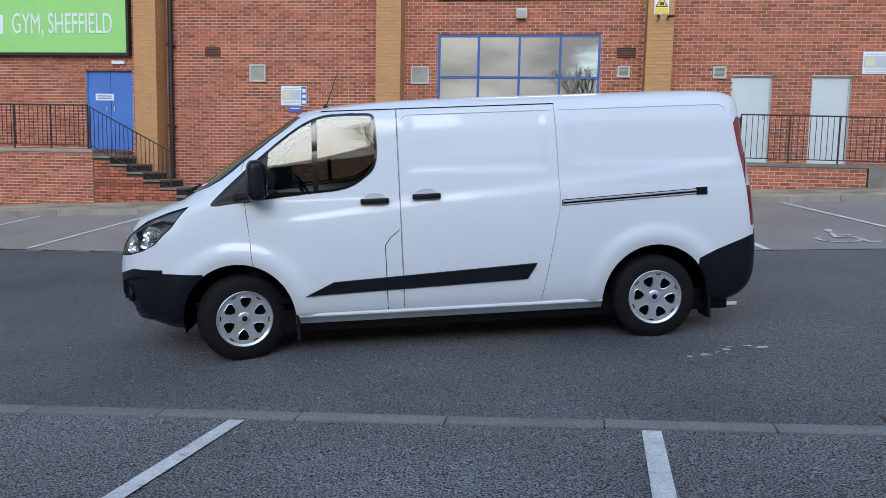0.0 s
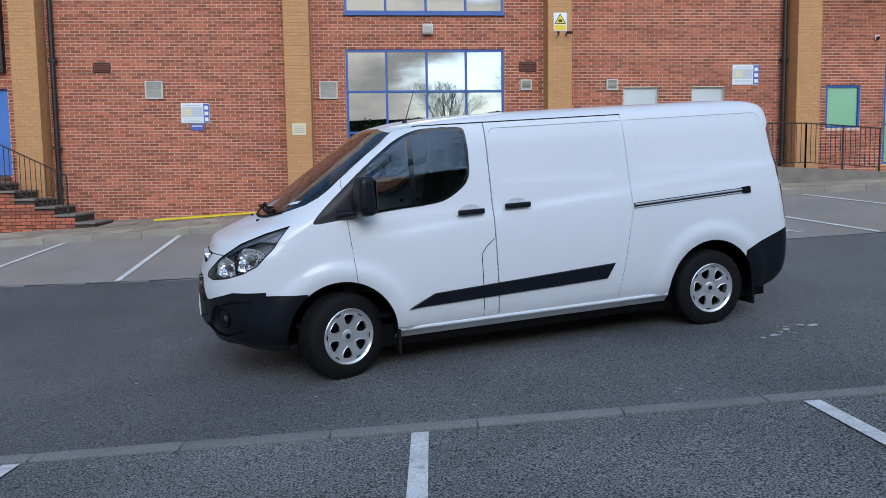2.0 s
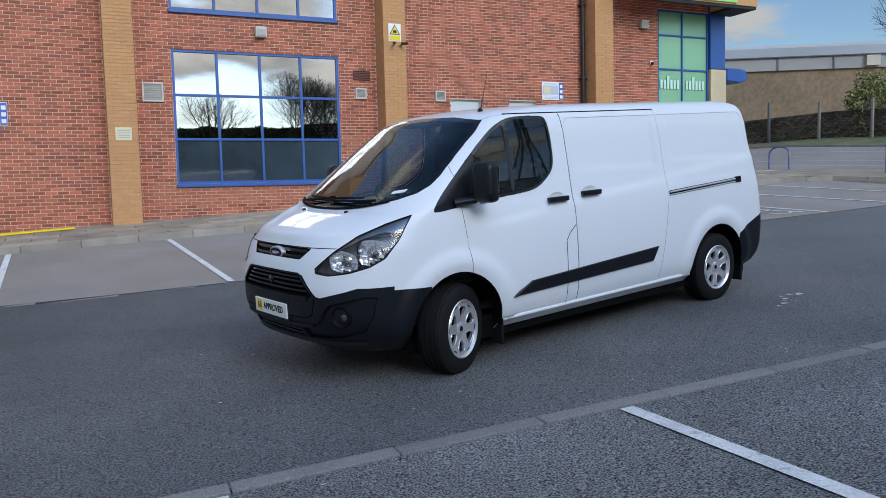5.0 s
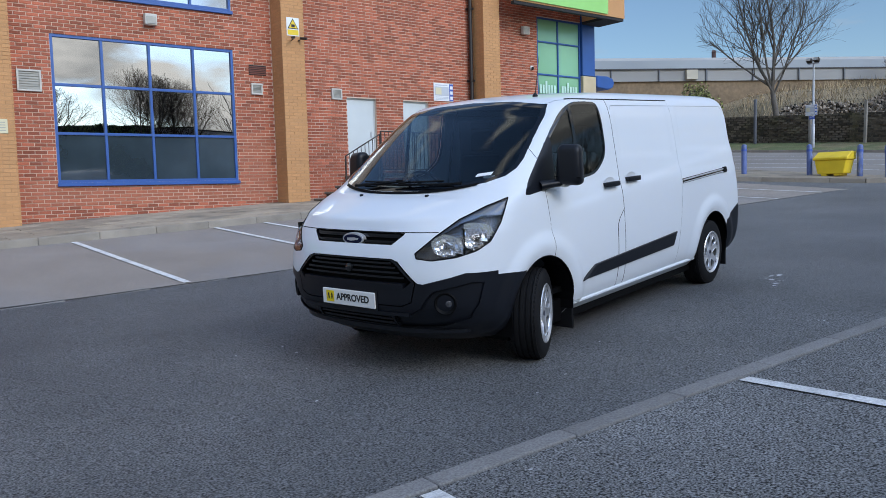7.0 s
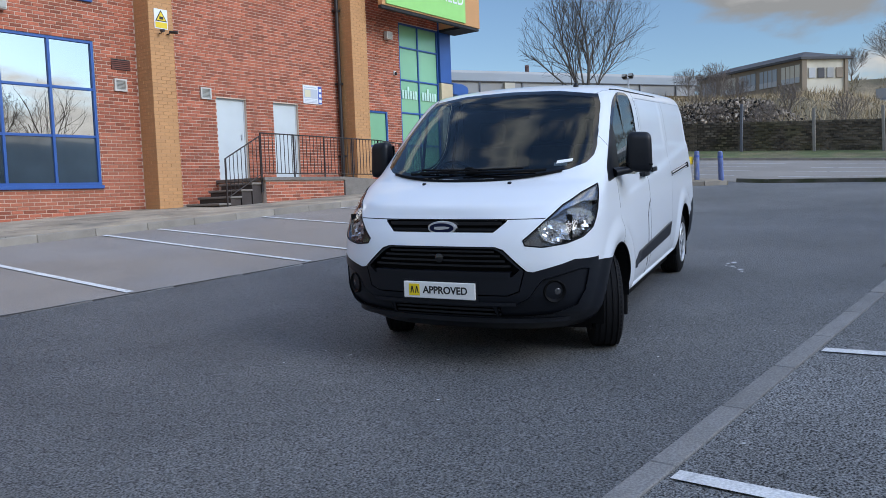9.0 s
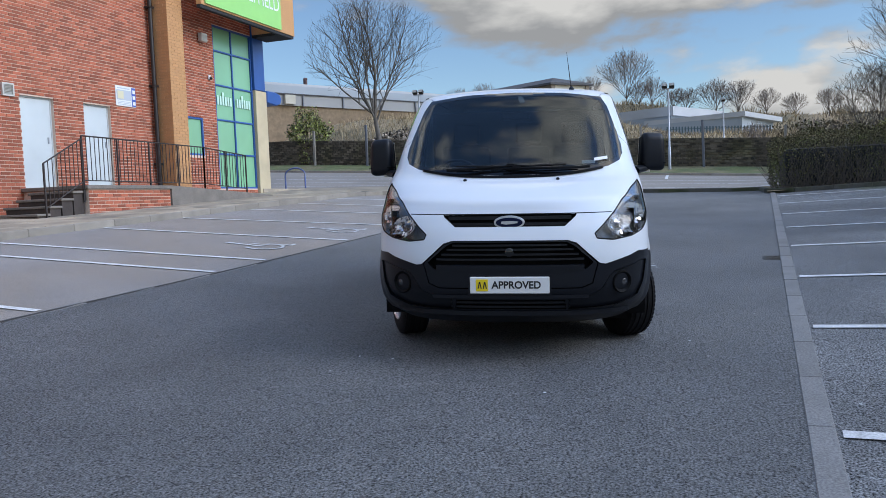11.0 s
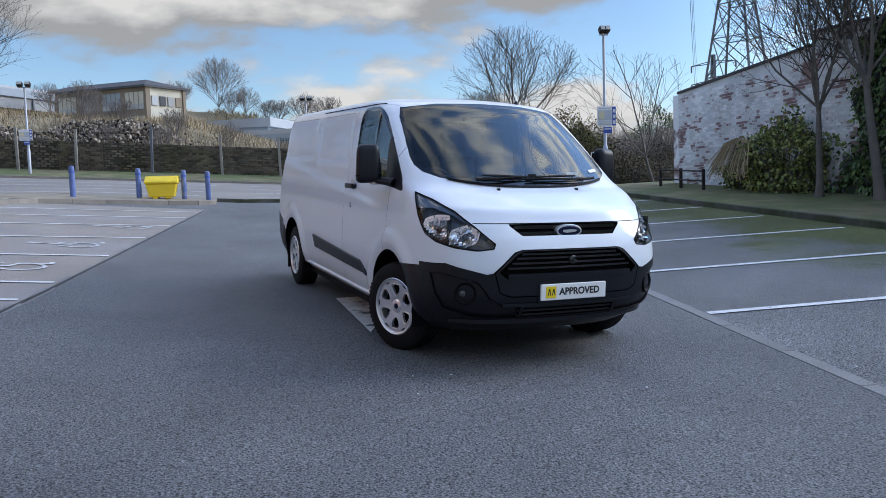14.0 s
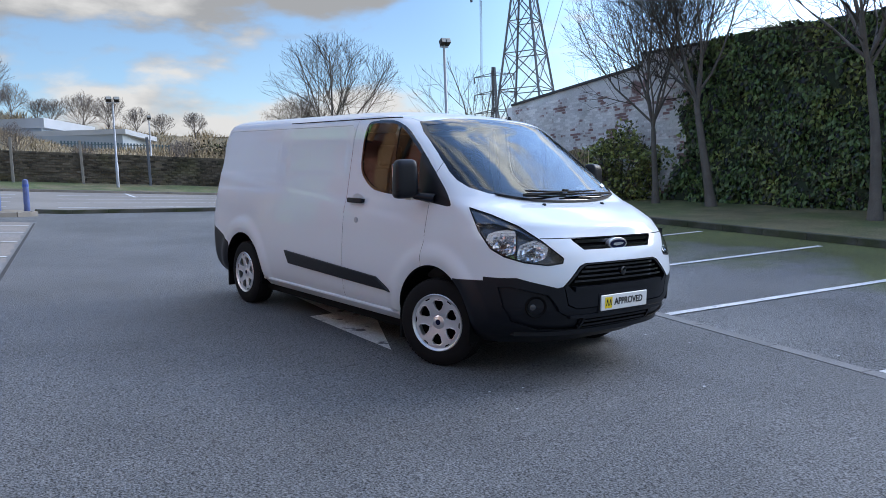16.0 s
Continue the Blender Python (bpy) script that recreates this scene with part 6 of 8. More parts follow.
# two wipers parked along the foot of the glass, their arms meeting at its middle
for y0, y1, up_ in ((0.56, -0.06, 0.012), (-0.47, 0.10, 0.030)):
    ys_ = [lerp(y0, y1, k / 8) for k in range(9)]
    wp = part("wiper", tube([screen_pt(y, glass_foot(y) * (1 - k / 8) + k / 8 * (1.285 + up_) + 0.014 * math.sin(math.pi * k / 8), 0.026) for k, y in enumerate(ys_)], [0.012, 0.011, 0.010, 0.009, 0.009, 0.008, 0.008, 0.007, 0.006], 6), M["plastic_dark"], van, "black wiper arm", smooth=50)
    part("blade", tube([screen_pt(lerp(y0 * 0.86, y1 - y0 * 0.62, k / 8), 1.288 + up_ + 0.008 * abs(k / 4 - 1), 0.014) for k in range(9)], 0.007, 5), M["rubber"], wp)
    cl = part("clip", box(-0.012, -0.03, -0.012, 0.012, 0.03, 0.012, 0.004), M["plastic_dark"], wp)
    cl.location = screen_pt((y0 * 0.86 + y1 - y0 * 0.62) / 2, 1.292 + up_, 0.022)
st_ = [screen_pt(0.60 + 0.10 * i, 1.352 + 0.012 * i, 0.004) for i in (0, 1)]
st_ += [screen_pt(0.70 - 0.10 * i, 1.385 - 0.012 * i, 0.004) for i in (0, 1)]
raw("screen_sticker", st_, [(0, 1, 2, 3)], M["white_plain"], van)
part("aerial", tube([(0.93, 0.475, 1.942), (0.800, 0.440, 2.271)], [0.005, 0.0014], 6), M["plastic"], van)
part("aerial_base", lathe([(0.024, 1.95), (0.022, 1.965), (0.010, 1.985), (0.0005, 1.988)], 12), M["plastic"], van).location = (0.93, 0.475, -0.014)

# door handles, slide rail, side mouldings, fuel flap, locks
def side_patch(name, poly, s, out, mat, parent, label="", smooth=35):
    """A flat-ish moulding on the flank that follows its curve."""
    bm = bmesh.new()
    outer = [bm.verts.new((x, s * (side_y(x, z) + out), z)) for x, z in poly]
    inner = [bm.verts.new((x, s * (side_y(x, z) - 0.01), z)) for x, z in poly]
    m = len(poly) // 2
    for i in range(m - 1):
        bm.faces.new((outer[i], outer[i + 1], outer[2 * m - 2 - i], outer[2 * m - 1 - i]))
    for i in range(len(poly)):
        j = (i + 1) % len(poly)
        bm.faces.new((outer[i], inner[i], inner[j], outer[j]))
    bmesh.ops.recalc_face_normals(bm, faces=bm.faces)
    bmesh.ops.bevel(bm, geom=[e for e in bm.edges if all(v in outer for v in e.verts) and len(e.link_faces) == 2 and e.calc_face_angle(0) > 0.6], offset=min(0.005, out * 0.4), segments=1, affect="EDGES")
    return part(name, bm, mat, parent, label, smooth)


def strip_poly(x0, z0a, z0b, x1, z1a, z1b, n, lead=0.0, trail=0.0):
    low_ = [(lerp(x0, x1, k / n), lerp(z0a, z1a, k / n)) for k in range(n + 1)]
    high = [(lerp(x0 - lead, x1 + trail, k / n), lerp(z0b, z1b, k / n)) for k in range(n + 1)]
    return low_ + high[::-1]


for s in (1, -1):
    side_patch("side_moulding", strip_poly(1.13, 0.490, 0.592, -0.61, 0.540, 0.665, 20, 0.22, -0.08), s, 0.016, M["plastic"], van, "black side rubbing strip")
    hs = ((0.565, 1.205), (0.165, 1.225)) if s == 1 else ((0.565, 1.205),)
    for hx, hz in hs:
        y = side_y(hx, hz)
        cup = part("handle_cup", lathe([(0.072, 0.0), (0.055, -0.004), (0.03, -0.007), (0.0005, -0.008)], 24), M["paint"], van, smooth=50)
        cup.matrix_local = Matrix.Translation((hx, s * (y + 0.004), hz + 0.012)) @ pose(0, 0, 0, -90 * s, 0, 0) @ Matrix.Diagonal((1.25, 0.65, 1, 1))
        bm = bmesh.new()
        addbox(bm, -0.11, -0.013, -0.021, 0.11, 0.013, 0.021, 0.009, Matrix.Translation((hx, s * (y + 0.034), hz)), 2)
        addbox(bm, 0.07, -0.02, -0.016, 0.10, 0.02, 0.016, 0.004, Matrix.Translation((hx, s * (y + 0.012), hz)))
        addbox(bm, -0.10, -0.02, -0.016, -0.07, 0.02, 0.016, 0.004, Matrix.Translation((hx, s * (y + 0.012), hz)))
        part("door_handle", bm, M["plastic"], van, "black door handle", smooth=40)
rail = side_patch("slide_rail", strip_poly(-0.90, 1.104, 1.152, -2.06, 1.151, 1.199, 16), 1, 0.004, M["gloss_black"], van, "dark sliding door rail with bars added for its highlights")
# two pale bars stand in for the bands of light along the rail
side_patch("upper_lip", strip_poly(-0.905, 1.132, 1.146, -2.05, 1.179, 1.193, 16), 1, 0.012, M["alloy"], rail, "chrome bar put in for the rail's highlight")
side_patch("lower_lip", strip_poly(-0.905, 1.107, 1.118, -2.05, 1.154, 1.165, 16), 1, 0.009, M["galv"], rail, "grey bar put in for the rail's lower sheen")
side_patch("rail_end", strip_poly(-1.985, 1.146, 1.203, -2.075, 1.148, 1.206, 2), 1, 0.016, M["plastic_dark"], rail)
lk = part("door_lock", lathe([(0.024, 0), (0.024, 0.008), (0.012, 0.012), (0.0005, 0.012)], 14), M["galv"], van, "bare metal door lock", smooth=40)
lk.matrix_local = Matrix.Translation((0.585, -side_y(0.585, 1.04) - 0.001, 1.04)) @ pose(0, 0, 0, 90, 0, 0)
# fuel flap outline on the near door edge
flap = [(0.50, 0.345), (0.50, 0.86), (0.46, 0.915), (0.385, 0.975)]
pts = []
for (xa, za), (xb, zb) in zip(flap, flap[1:]):
    pts += [Vector((lerp(xa, xb, k / 6), side_y(lerp(xa, xb, k / 6), lerp(za, zb, k / 6)) + 0.0006, lerp(za, zb, k / 6))) for k in range(7)]
part("fuel_flap_gap", tube(pts, 0.0032, 5), M["plastic_dark"], van)
# roof gutter lines, and grey tubes painting the shade along the pressed panel edge
for s in (1, -1):
    part("roof_seam", tube([(lerp(0.95, -0.88, k / 16), s * (side_y(lerp(0.95, -0.88, k / 16), 1.90)), 1.904) for k in range(17)], 0.0042, 5), M["plastic_dark"], van)
    for x0, x1, r0, r1 in ((0.335, -0.86, 0.05, 0.0), (-0.90, -2.27, 0.0, 0.07)):
        line = []
        if r0:
            line += [(x0 - r0 * (1 - math.sin(a)), 1.852 - r0 * (1 - math.cos(a))) for a in (1.4, 1.1, 0.8, 0.5, 0.2)]
        line += [(lerp(x0 - r0, x1 + r1, k / 14), 1.852) for k in range(15)]
        if r1:
            line += [(x1 + r1 - r1 * math.sin(a), 1.852 - r1 * (1 - math.cos(a))) for a in (0.2, 0.5, 0.8, 1.1, 1.4)]
        part("panel_line", tube([(x, s * (side_y(x, z) - 0.0005), z) for x, z in line], 0.0026, 5), M["galv"], van)

# mirrors
for s in (1, -1):
    hb = box(-0.060, -0.100, -0.150, 0.075, 0.100, 0.145, 0.058, 5)
    for v in hb.verts:
        q = (v.co.z + 0.15) / 0.295
        v.co.y = v.co.y * (1.0 - 0.16 * q) + s * 0.010 * (1 - q)
        v.co.x = v.co.x * (1.0 - 0.22 * q * (v.co.x > 0)) + 0.012 * math.sin(math.pi * q)
    mir = part("wing_mirror", hb, M["plastic"], van, "large black door mirror", smooth=50)
    mir.matrix_local = Matrix.Translation((1.43, s * 1.072, 1.41)) @ pose(0, 0, 0, s * -3, 0, s * 14)
    arm = bmesh.new()
    addtube(arm, [(1.60, s * 0.915, 1.262), (1.53, s * 0.965, 1.276), (1.46, s * 1.02, 1.285), (1.43, s * 1.045, 1.292)], [0.060, 0.050, 0.042, 0.036], 12)
    for v in arm.verts:
        v.co.z = 1.272 + (v.co.z - 1.272) * 0.62
    bmesh.ops.recalc_face_normals(arm, faces=arm.faces)
    part("mirror_arm", arm, M["plastic"], van, smooth=50)
    gl = part("mirror_glass", box(-0.004, -0.080, -0.118, 0.0, 0.080, 0.112, 0.003), M["chrome"], mir)
    gl.location = (-0.059, 0, 0)
    seam_ = part("mirror_seam", box(-0.045, -0.098, -0.004, 0.069, 0.098, 0.004), M["plastic_dark"], mir)
    seam_.location = (0.006, s * 0.006, -0.088)
    rp = part("mirror_repeater", box(-0.035, -0.035, -0.014, 0.045, 0.035, 0.012, 0.009, 2), M["vent_frame"], van)
    rp.matrix_local = Matrix.Translation((1.445, s * 1.025, 1.262))

# sill, underbody, wheel wells, mud flaps
und = bmesh.new()
addbox(und, -2.3, -0.84, 0.185, 1.95, 0.84, 0.36)
addbox(und, -0.9, -0.5, 0.19, 0.9, 0.55, 0.24)
addbox(und, -1.72, -0.6, 0.20, -1.58, 0.6, 0.30)
part("underbody", und, M["plastic_dark"], van)
for s in (1, -1):
    part("sill", box(-1.22, s * 0.885, 0.312, 1.20, s * 0.944, 0.344, 0.010), M["paint"], van)
    for ax in (ARCH_F, ARCH_R):
        bm = bmesh.new()
        rows = []
        for a in range(-12, 193, 9):
            c, d = math.cos(radians(a)), math.sin(radians(a))
            rows.append([bm.verts.new((ax + 0.424 * c, s * yy, ARCH_Z + 0.424 * d)) for yy in (0.955, 0.62)])
        for a, b in zip(rows, rows[1:]):
            bm.faces.new((a[0], b[0], b[1], a[1]))
        bm.faces.new([r[1] for r in rows])
        part("wheel_arch_liner", bm, M["plastic_dark"], van)
        pts = [(ax + 0.428 * math.cos(radians(a)), s * (side_y(ax + 0.428 * math.cos(radians(a)), max(0.30, ARCH_Z + 0.428 * math.sin(radians(a)))) - 0.004), ARCH_Z + 0.428 * math.sin(radians(a))) for a in range(0, 181, 6)]
        part("arch_lip", tube(pts, 0.006, 6), M["plastic_dark"], van, smooth=60)
        fx = ax - 0.44 if ax == ARCH_F else ax - 0.46
        part("mud_flap", box(fx - 0.012, s * 0.73, 0.13, fx + 0.012, s * 0.938, 0.40, 0.004), M["rubber"], van)


def wheel(ax, s, steer):
    """A wheel: tyre with tread grooves, silver trim of six forked spokes, hub cap and dark drum behind."""
    w = part("wheel", box(-0.05, -0.06, -0.05, 0.05, 0.04, 0.05), M["plastic_dark"], van, "black tyre with silver six-spoke wheel trim")
    W = 0.108
    prof = [(0.205, -W + 0.012), (0.215, -W), (0.262, -W - 0.004), (0.305, -W + 0.006), (0.328, -W + 0.022)]
    for y in (-0.062, -0.022, 0.022, 0.062):
        prof += [(0.336, y - 0.006), (0.328, y - 0.005), (0.328, y + 0.005), (0.336, y + 0.006)]
    prof += [(0.328, W - 0.022), (0.305, W - 0.006), (0.262, W + 0.004), (0.215, W), (0.205, W - 0.012)]
    ty = part("tyre", lathe(prof, 72, "y"), M["rubber"], w, smooth=35)
    for yy in (-0.080, 0.080):
        tread = bmesh.new()
        for k in range(60):
            addbox(tread, -0.012, yy - 0.010, 0.322, 0.009, yy + 0.010, 0.3315, 0, pose(0, 0, 0, 0, 6.0 * k, 0))
        tagged(part("tread", tread, M["rubber"], ty), kind="stuff")
    part("rim", lathe([(0.204, W - 0.03), (0.222, W - 0.002), (0.214, W + 0.006), (0.200, W - 0.004), (0.196, W - 0.035), (0.19, 0.0)], 60, "y"), M["alloy"], w, smooth=40)
    part("drum", lathe([(0.198, 0.02), (0.10, 0.025), (0.0005, 0.025)], 32, "y"), M["plastic_dark"], w, smooth=40)
    yo = W - 0.006
    # trim disc with six windows left between forked spokes
    for k in range(6):
        a0 = 2 * math.pi * k / 6 + (0.3 if s > 0 else -0.3)
        bm = bmesh.new()
        f = lambda r, a, y: (r * math.cos(a), y, r * math.sin(a))
        hi = lambda r: yo - 0.004 - 0.022 * max(0.0, 1 - r / 0.2) ** 1.3
        rows = []
        for r, half in ((0.046, 0.52), (0.080, 0.515), (0.108, 0.25), (0.154, 0.215), (0.173, 0.33), (0.177, 0.5236), (0.206, 0.5236)):
            angs = [a0 + lerp(-half, half, q / 8) for q in range(9)]
            rows.append(([bm.verts.new(f(r, a, hi(r))) for a in angs], [bm.verts.new(f(r, a, hi(r) - 0.020)) for a in (angs[0], angs[-1])]))
        for (ra, ea), (rb, eb) in zip(rows, rows[1:]):
            for q in range(8):
                bm.faces.new((ra[q], ra[q + 1], rb[q + 1], rb[q]))
            bm.faces.new((ra[0], rb[0], eb[0], ea[0]))
            bm.faces.new((ra[-1], ea[1], eb[1], rb[-1]))
        bmesh.ops.recalc_face_normals(bm, faces=bm.faces)
        part("spoke", bm, M["alloy"], w, smooth=25)
        # raised bright edge round each window, and a small slot at the rim
        ac = a0 + math.pi / 6
        hexa = [(0.080, 0.0), (0.108, -0.27), (0.154, -0.31), (0.174, -0.19), (0.174, 0.19), (0.154, 0.31), (0.108, 0.27), (0.080, 0.0)]
        part("window_edge", tube([f(r, ac + da, hi(r) + 0.001) for r, da in hexa], 0.0036, 5), M["alloy"], w, smooth=50)
        sl = bmesh.new()
        pts_ = [(0.183, -0.09), (0.193, -0.12), (0.193, 0.12), (0.183, 0.09)]
        sl.faces.new([sl.verts.new(f(r, a0 + da, hi(r) + 0.0015)) for r, da in pts_])
        bmesh.ops.solidify(sl, geom=sl.faces[:], thickness=0.003)
        part("slot", sl, M["plastic_dark"], w)
    part("hub_cap", lathe([(0.056, yo - 0.045), (0.052, yo - 0.018), (0.040, yo - 0.012), (0.0005, yo - 0.010)], 28, "y"), M["alloy"], w, smooth=40)
    part("hub_mark", lathe([(0.022, yo - 0.0115), (0.020, yo - 0.009), (0.0005, yo - 0.0085)], 20, "y"), M["badge_blue"], w, smooth=40)
    for k in range(5):
        a = 2 * math.pi * k / 5
        part("wheel_nut", tube([(0.075 * math.cos(a), yo - 0.07, 0.075 * math.sin(a)), (0.075 * math.cos(a), yo - 0.048, 0.075 * math.sin(a))], 0.011, 6), M["galv"], w)
    w.matrix_local = Matrix.Translation((ax, s * 0.848, 0.331)) @ pose(0, 0, 0, 0, random.uniform(0, 60), steer if s > 0 else steer + 180)
    return w


random.seed(21)
for ax, steer in ((ARCH_F, 21.0), (ARCH_R, 0.0)):
    for s in (1, -1):
        wheel(ax, s, steer)

# cabin: dashboard, steering wheel, three seats, bulkhead
dash = bmesh.new()
addbox(dash, 1.28, -0.80, 0.62, 1.62, 0.80, 1.20, 0.07, None, 3)
addbox(dash, 1.50, -0.74, 1.02, 1.84, 0.74, 1.225, 0.05, None, 2)
part("dashboard", dash, M["seat"], van, smooth=50)
part("bulkhead", box(0.30, -0.80, 0.36, 0.335, 0.80, 1.80, 0.01), M["bulkhead"], van)
part("cab_floor", box(0.3, -0.86, 0.42, 2.0, 0.86, 0.46), M["plastic_dark"], van)
for y, w_ in ((0.52, 0.42), (0.10, 0.40), (-0.48, 0.46)):
    part("seat_cushion", box(0.52, y - w_ / 2, 0.72, 1.02, y + w_ / 2, 0.90, 0.05, 3), M["seat"], van, smooth=50)
    bk = part("seat_back", box(-0.07, -w_ / 2, 0, 0.07, w_ / 2, 0.62, 0.05, 3), M["seat"], van, smooth=50)
    bk.matrix_local = Matrix.Translation((0.52, y, 0.86)) @ pose(0, 0, 0, 0, -12, 0)
    hd = part("headrest", box(-0.045, -0.12, 0, 0.045, 0.12, 0.19, 0.035, 3), M["seat"], van, smooth=50)
    hd.matrix_local = Matrix.Translation((0.40, y, 1.50)) @ pose(0, 0, 0, 0, -10, 0)
wheelb = bmesh.new()
pts = [(0.19 * math.cos(k * math.pi / 16), 0.19 * math.sin(k * math.pi / 16), 0) for k in range(33)]
addtube(wheelb, pts, 0.014, 8, False)
for a in (0, 120, 240):
    addtube(wheelb, [(0, 0, -0.02), (0.18 * math.cos(radians(a + 90)), 0.18 * math.sin(radians(a + 90)), 0)], 0.014, 6)
sw = part("steering_wheel", wheelb, M["plastic"], van, smooth=60)
sw.matrix_local = Matrix.Translation((1.22, -0.48, 1.20)) @ pose(0, 0, 0, 0, -62, 0)
part("tax_notice", box(1.635, 0.52, 1.352, 1.64, 0.62, 1.375), M["white_plain"], van, "small pale sticker inside the windscreen").matrix_local = pose(0.10, 0, -0.02)
part("rear_view_mirror", box(1.02, -0.12, 1.70, 1.05, 0.12, 1.77, 0.012), M["plastic"], van)

# ---- plants ----


def leaf_cloud(name, points, size, mat, parent=None, label="", hang=0.0, seed=1, normals=None):
    """Many small folded leaves, joined, each an island of its own."""
    rng = np.random.default_rng(seed)
    pts = np.asarray(points, dtype=float)
    n = len(pts)
    d = rng.normal(size=(n, 3))
    d[:, 2] -= hang * 2
    d /= np.linalg.norm(d, axis=1)[:, None]
    u = np.cross(d, rng.normal(size=(n, 3)))
    if normals is not None:
        u = np.cross(d, normals + rng.normal(size=(n, 3)) * 0.45)
    u /= np.linalg.norm(u, axis=1)[:, None] + 1e-9
    w = np.cross(d, u)
    s = size * rng.uniform(0.55, 1.3, n)[:, None]
    v = np.stack([pts, pts + d * s * 0.45 + u * s * 0.34 + w * s * 0.08, pts + d * s, pts + d * s * 0.45 - u * s * 0.34 + w * s * 0.08], 1).reshape(-1, 3)
    f = (np.array([[0, 1, 2], [0, 2, 3]])[None] + 4 * np.arange(n)[:, None, None]).reshape(-1, 3)
    me = bpy.data.meshes.new(name)
    me.from_pydata(v.tolist(), [], f.tolist())
    return mesh_ob(name, me, mat, parent, label)


def tree(label, base, height, seed, r0, clear=0.28, width=0.8, detail=3, thin=0.006, mat=None, lean=(0, 0), limbs=6, rise=0.75, group="bare trees", stems=1, gaps=1.0):
    """A bare winter tree: a tapered trunk, limbs that climb and arch, side branches and fine twigs, all kept within a rounded crown."""
    rnd = random.Random(seed)
    t = thing("tree", label, "tree", pose(*base), group)
    meshes = {"trunk": ([], []), "crown": ([], [])}
    mid = Vector((lean[0] * height * 0.5, lean[1] * height * 0.5, height * (0.92 * clear + 1) / 2))
    axes = Vector((width * height / 2, width * height / 2, height * (1 - 0.92 * clear) / 2))
    lumps = [(Vector((rnd.gauss(0, 1), rnd.gauss(0, 1), rnd.gauss(0, 1))).normalized(), rnd.uniform(-0.16, 0.10)) for _ in range(14)]

    def inside(p):
        q = Vector(((p.x - mid.x) / axes.x, (p.y - mid.y) / axes.y, (p.z - mid.z) / axes.z))
        ln = q.length
        if ln < 0.5:
            return True
        u = q / ln
        return ln < 1 + sum(a * max(0.0, u.dot(d)) ** 6 for d, a in lumps)

    def twig(p, d, r, length, level, name, reach=True):
        vs, fs = meshes[name]
        sides = 8 if level == 0 else (5 if level == 1 else 3)
        segs = 6 if level < 2 else (4 if level == 2 else 3)
        wob = (0.03, 0.10, 0.15, 0.20, 0.22)[level]
        prev, path = None, []
        for k in range(segs + 1):
            q = k / segs
            rr = max(thin * (0.6 if level > 2 else 1.0), r * (1 - (0.42 if level == 0 else 0.80) * q))
            if level == 0 and k == 0:
                rr *= 1.4
            a = d.orthogonal().normalized()
            b = d.cross(a).normalized()
            ring = []
            for i in range(sides):
                an = 2 * math.pi * i / sides
                vs.append(tuple(p + (a * math.cos(an) + b * math.sin(an)) * rr))
                ring.append(len(vs) - 1)
            if prev:
                fs.extend((prev[i], prev[(i + 1) % sides], ring[(i + 1) % sides], ring[i]) for i in range(sides))
            prev = ring
            path.append((p.copy(), d.copy(), rr))
            if k < segs:
                d = (d + Vector((rnd.gauss(0, wob), rnd.gauss(0, wob), rnd.gauss(0.05 if level else 0, wob * 0.6)))).normalized()
                nxt = p + d * (length / segs)
                if reach and level and k and not inside(nxt):
                    break
                p = nxt
        return path

    def side_shoots(path, length, level):
        if level > detail:
            return
        gap = gaps * (0, 0, 0.52, 0.34, 0.30)[level] * (height / 8.0) ** 0.6
        total = sum((path[i + 1][0] - path[i][0]).length for i in range(len(path) - 1))
        n = max(2, int(total * (0.82 if level == 2 else 0.95) / gap))
        turn = rnd.uniform(0, 6.28)
        for k in range(n):
            q = 0.18 + 0.82 * (k + rnd.uniform(0.1, 0.9)) / n if level == 2 else 0.10 + 0.90 * (k + rnd.random()) / n
            f = min(q, 0.999) * (len(path) - 1)
            i = int(f)
            p = path[i][0].lerp(path[i + 1][0], f - i)
            d, r = path[i][1], path[i][2]
            turn += 2.4 + rnd.gauss(0, 0.4)
            a = d.orthogonal().normalized()
            b = d.cross(a).normalized()
            tilt = rnd.uniform(0.45, 0.95)
            nd = (d * math.cos(tilt) + (a * math.cos(turn) + b * math.sin(turn)) * math.sin(tilt) + Vector((0, 0, 0.22))).normalized()
            ln = length * rnd.uniform(0.42, 0.74) * (1.15 - 0.5 * q)
            if ln < 0.10:
                continue
            sub = twig(p, nd, r * rnd.uniform(0.45, 0.65), ln, level, "crown")
            if len(sub) > 1:
                side_shoots(sub, ln, level + 1)

    for k in range(stems):
        spread0 = 0.10 if stems > 1 else 0.0
        d0 = Vector((lean[0] + rnd.gauss(0, spread0), lean[1] + rnd.gauss(0, spread0), 1)).normalized()
        stem = twig(Vector((0.12 * k, 0.05 * k, -0.1)), d0, r0 * (1 if k == 0 else 0.8), height * clear + 0.1, 0, "trunk")
        fork, fd, fr = stem[-1]
        off = rnd.uniform(0, 6.28)
        for i in range(limbs + 1):
            an = off + 2.4 * i + rnd.uniform(-0.3, 0.3)
            tilt = 0.10 if i == 0 else lerp(0.30, 1.15 * (1.25 - rise * 0.6), (i / limbs) ** 0.9) * rnd.uniform(0.85, 1.1)
            a = fd.orthogonal().normalized()
            b = fd.cross(a).normalized()
            nd = (fd * math.cos(tilt) + (a * math.cos(an) + b * math.sin(an)) * math.sin(tilt)).normalized()
            low = fork if i < 3 else stem[-1][0].lerp(stem[-2][0], rnd.uniform(0.0, 0.8))
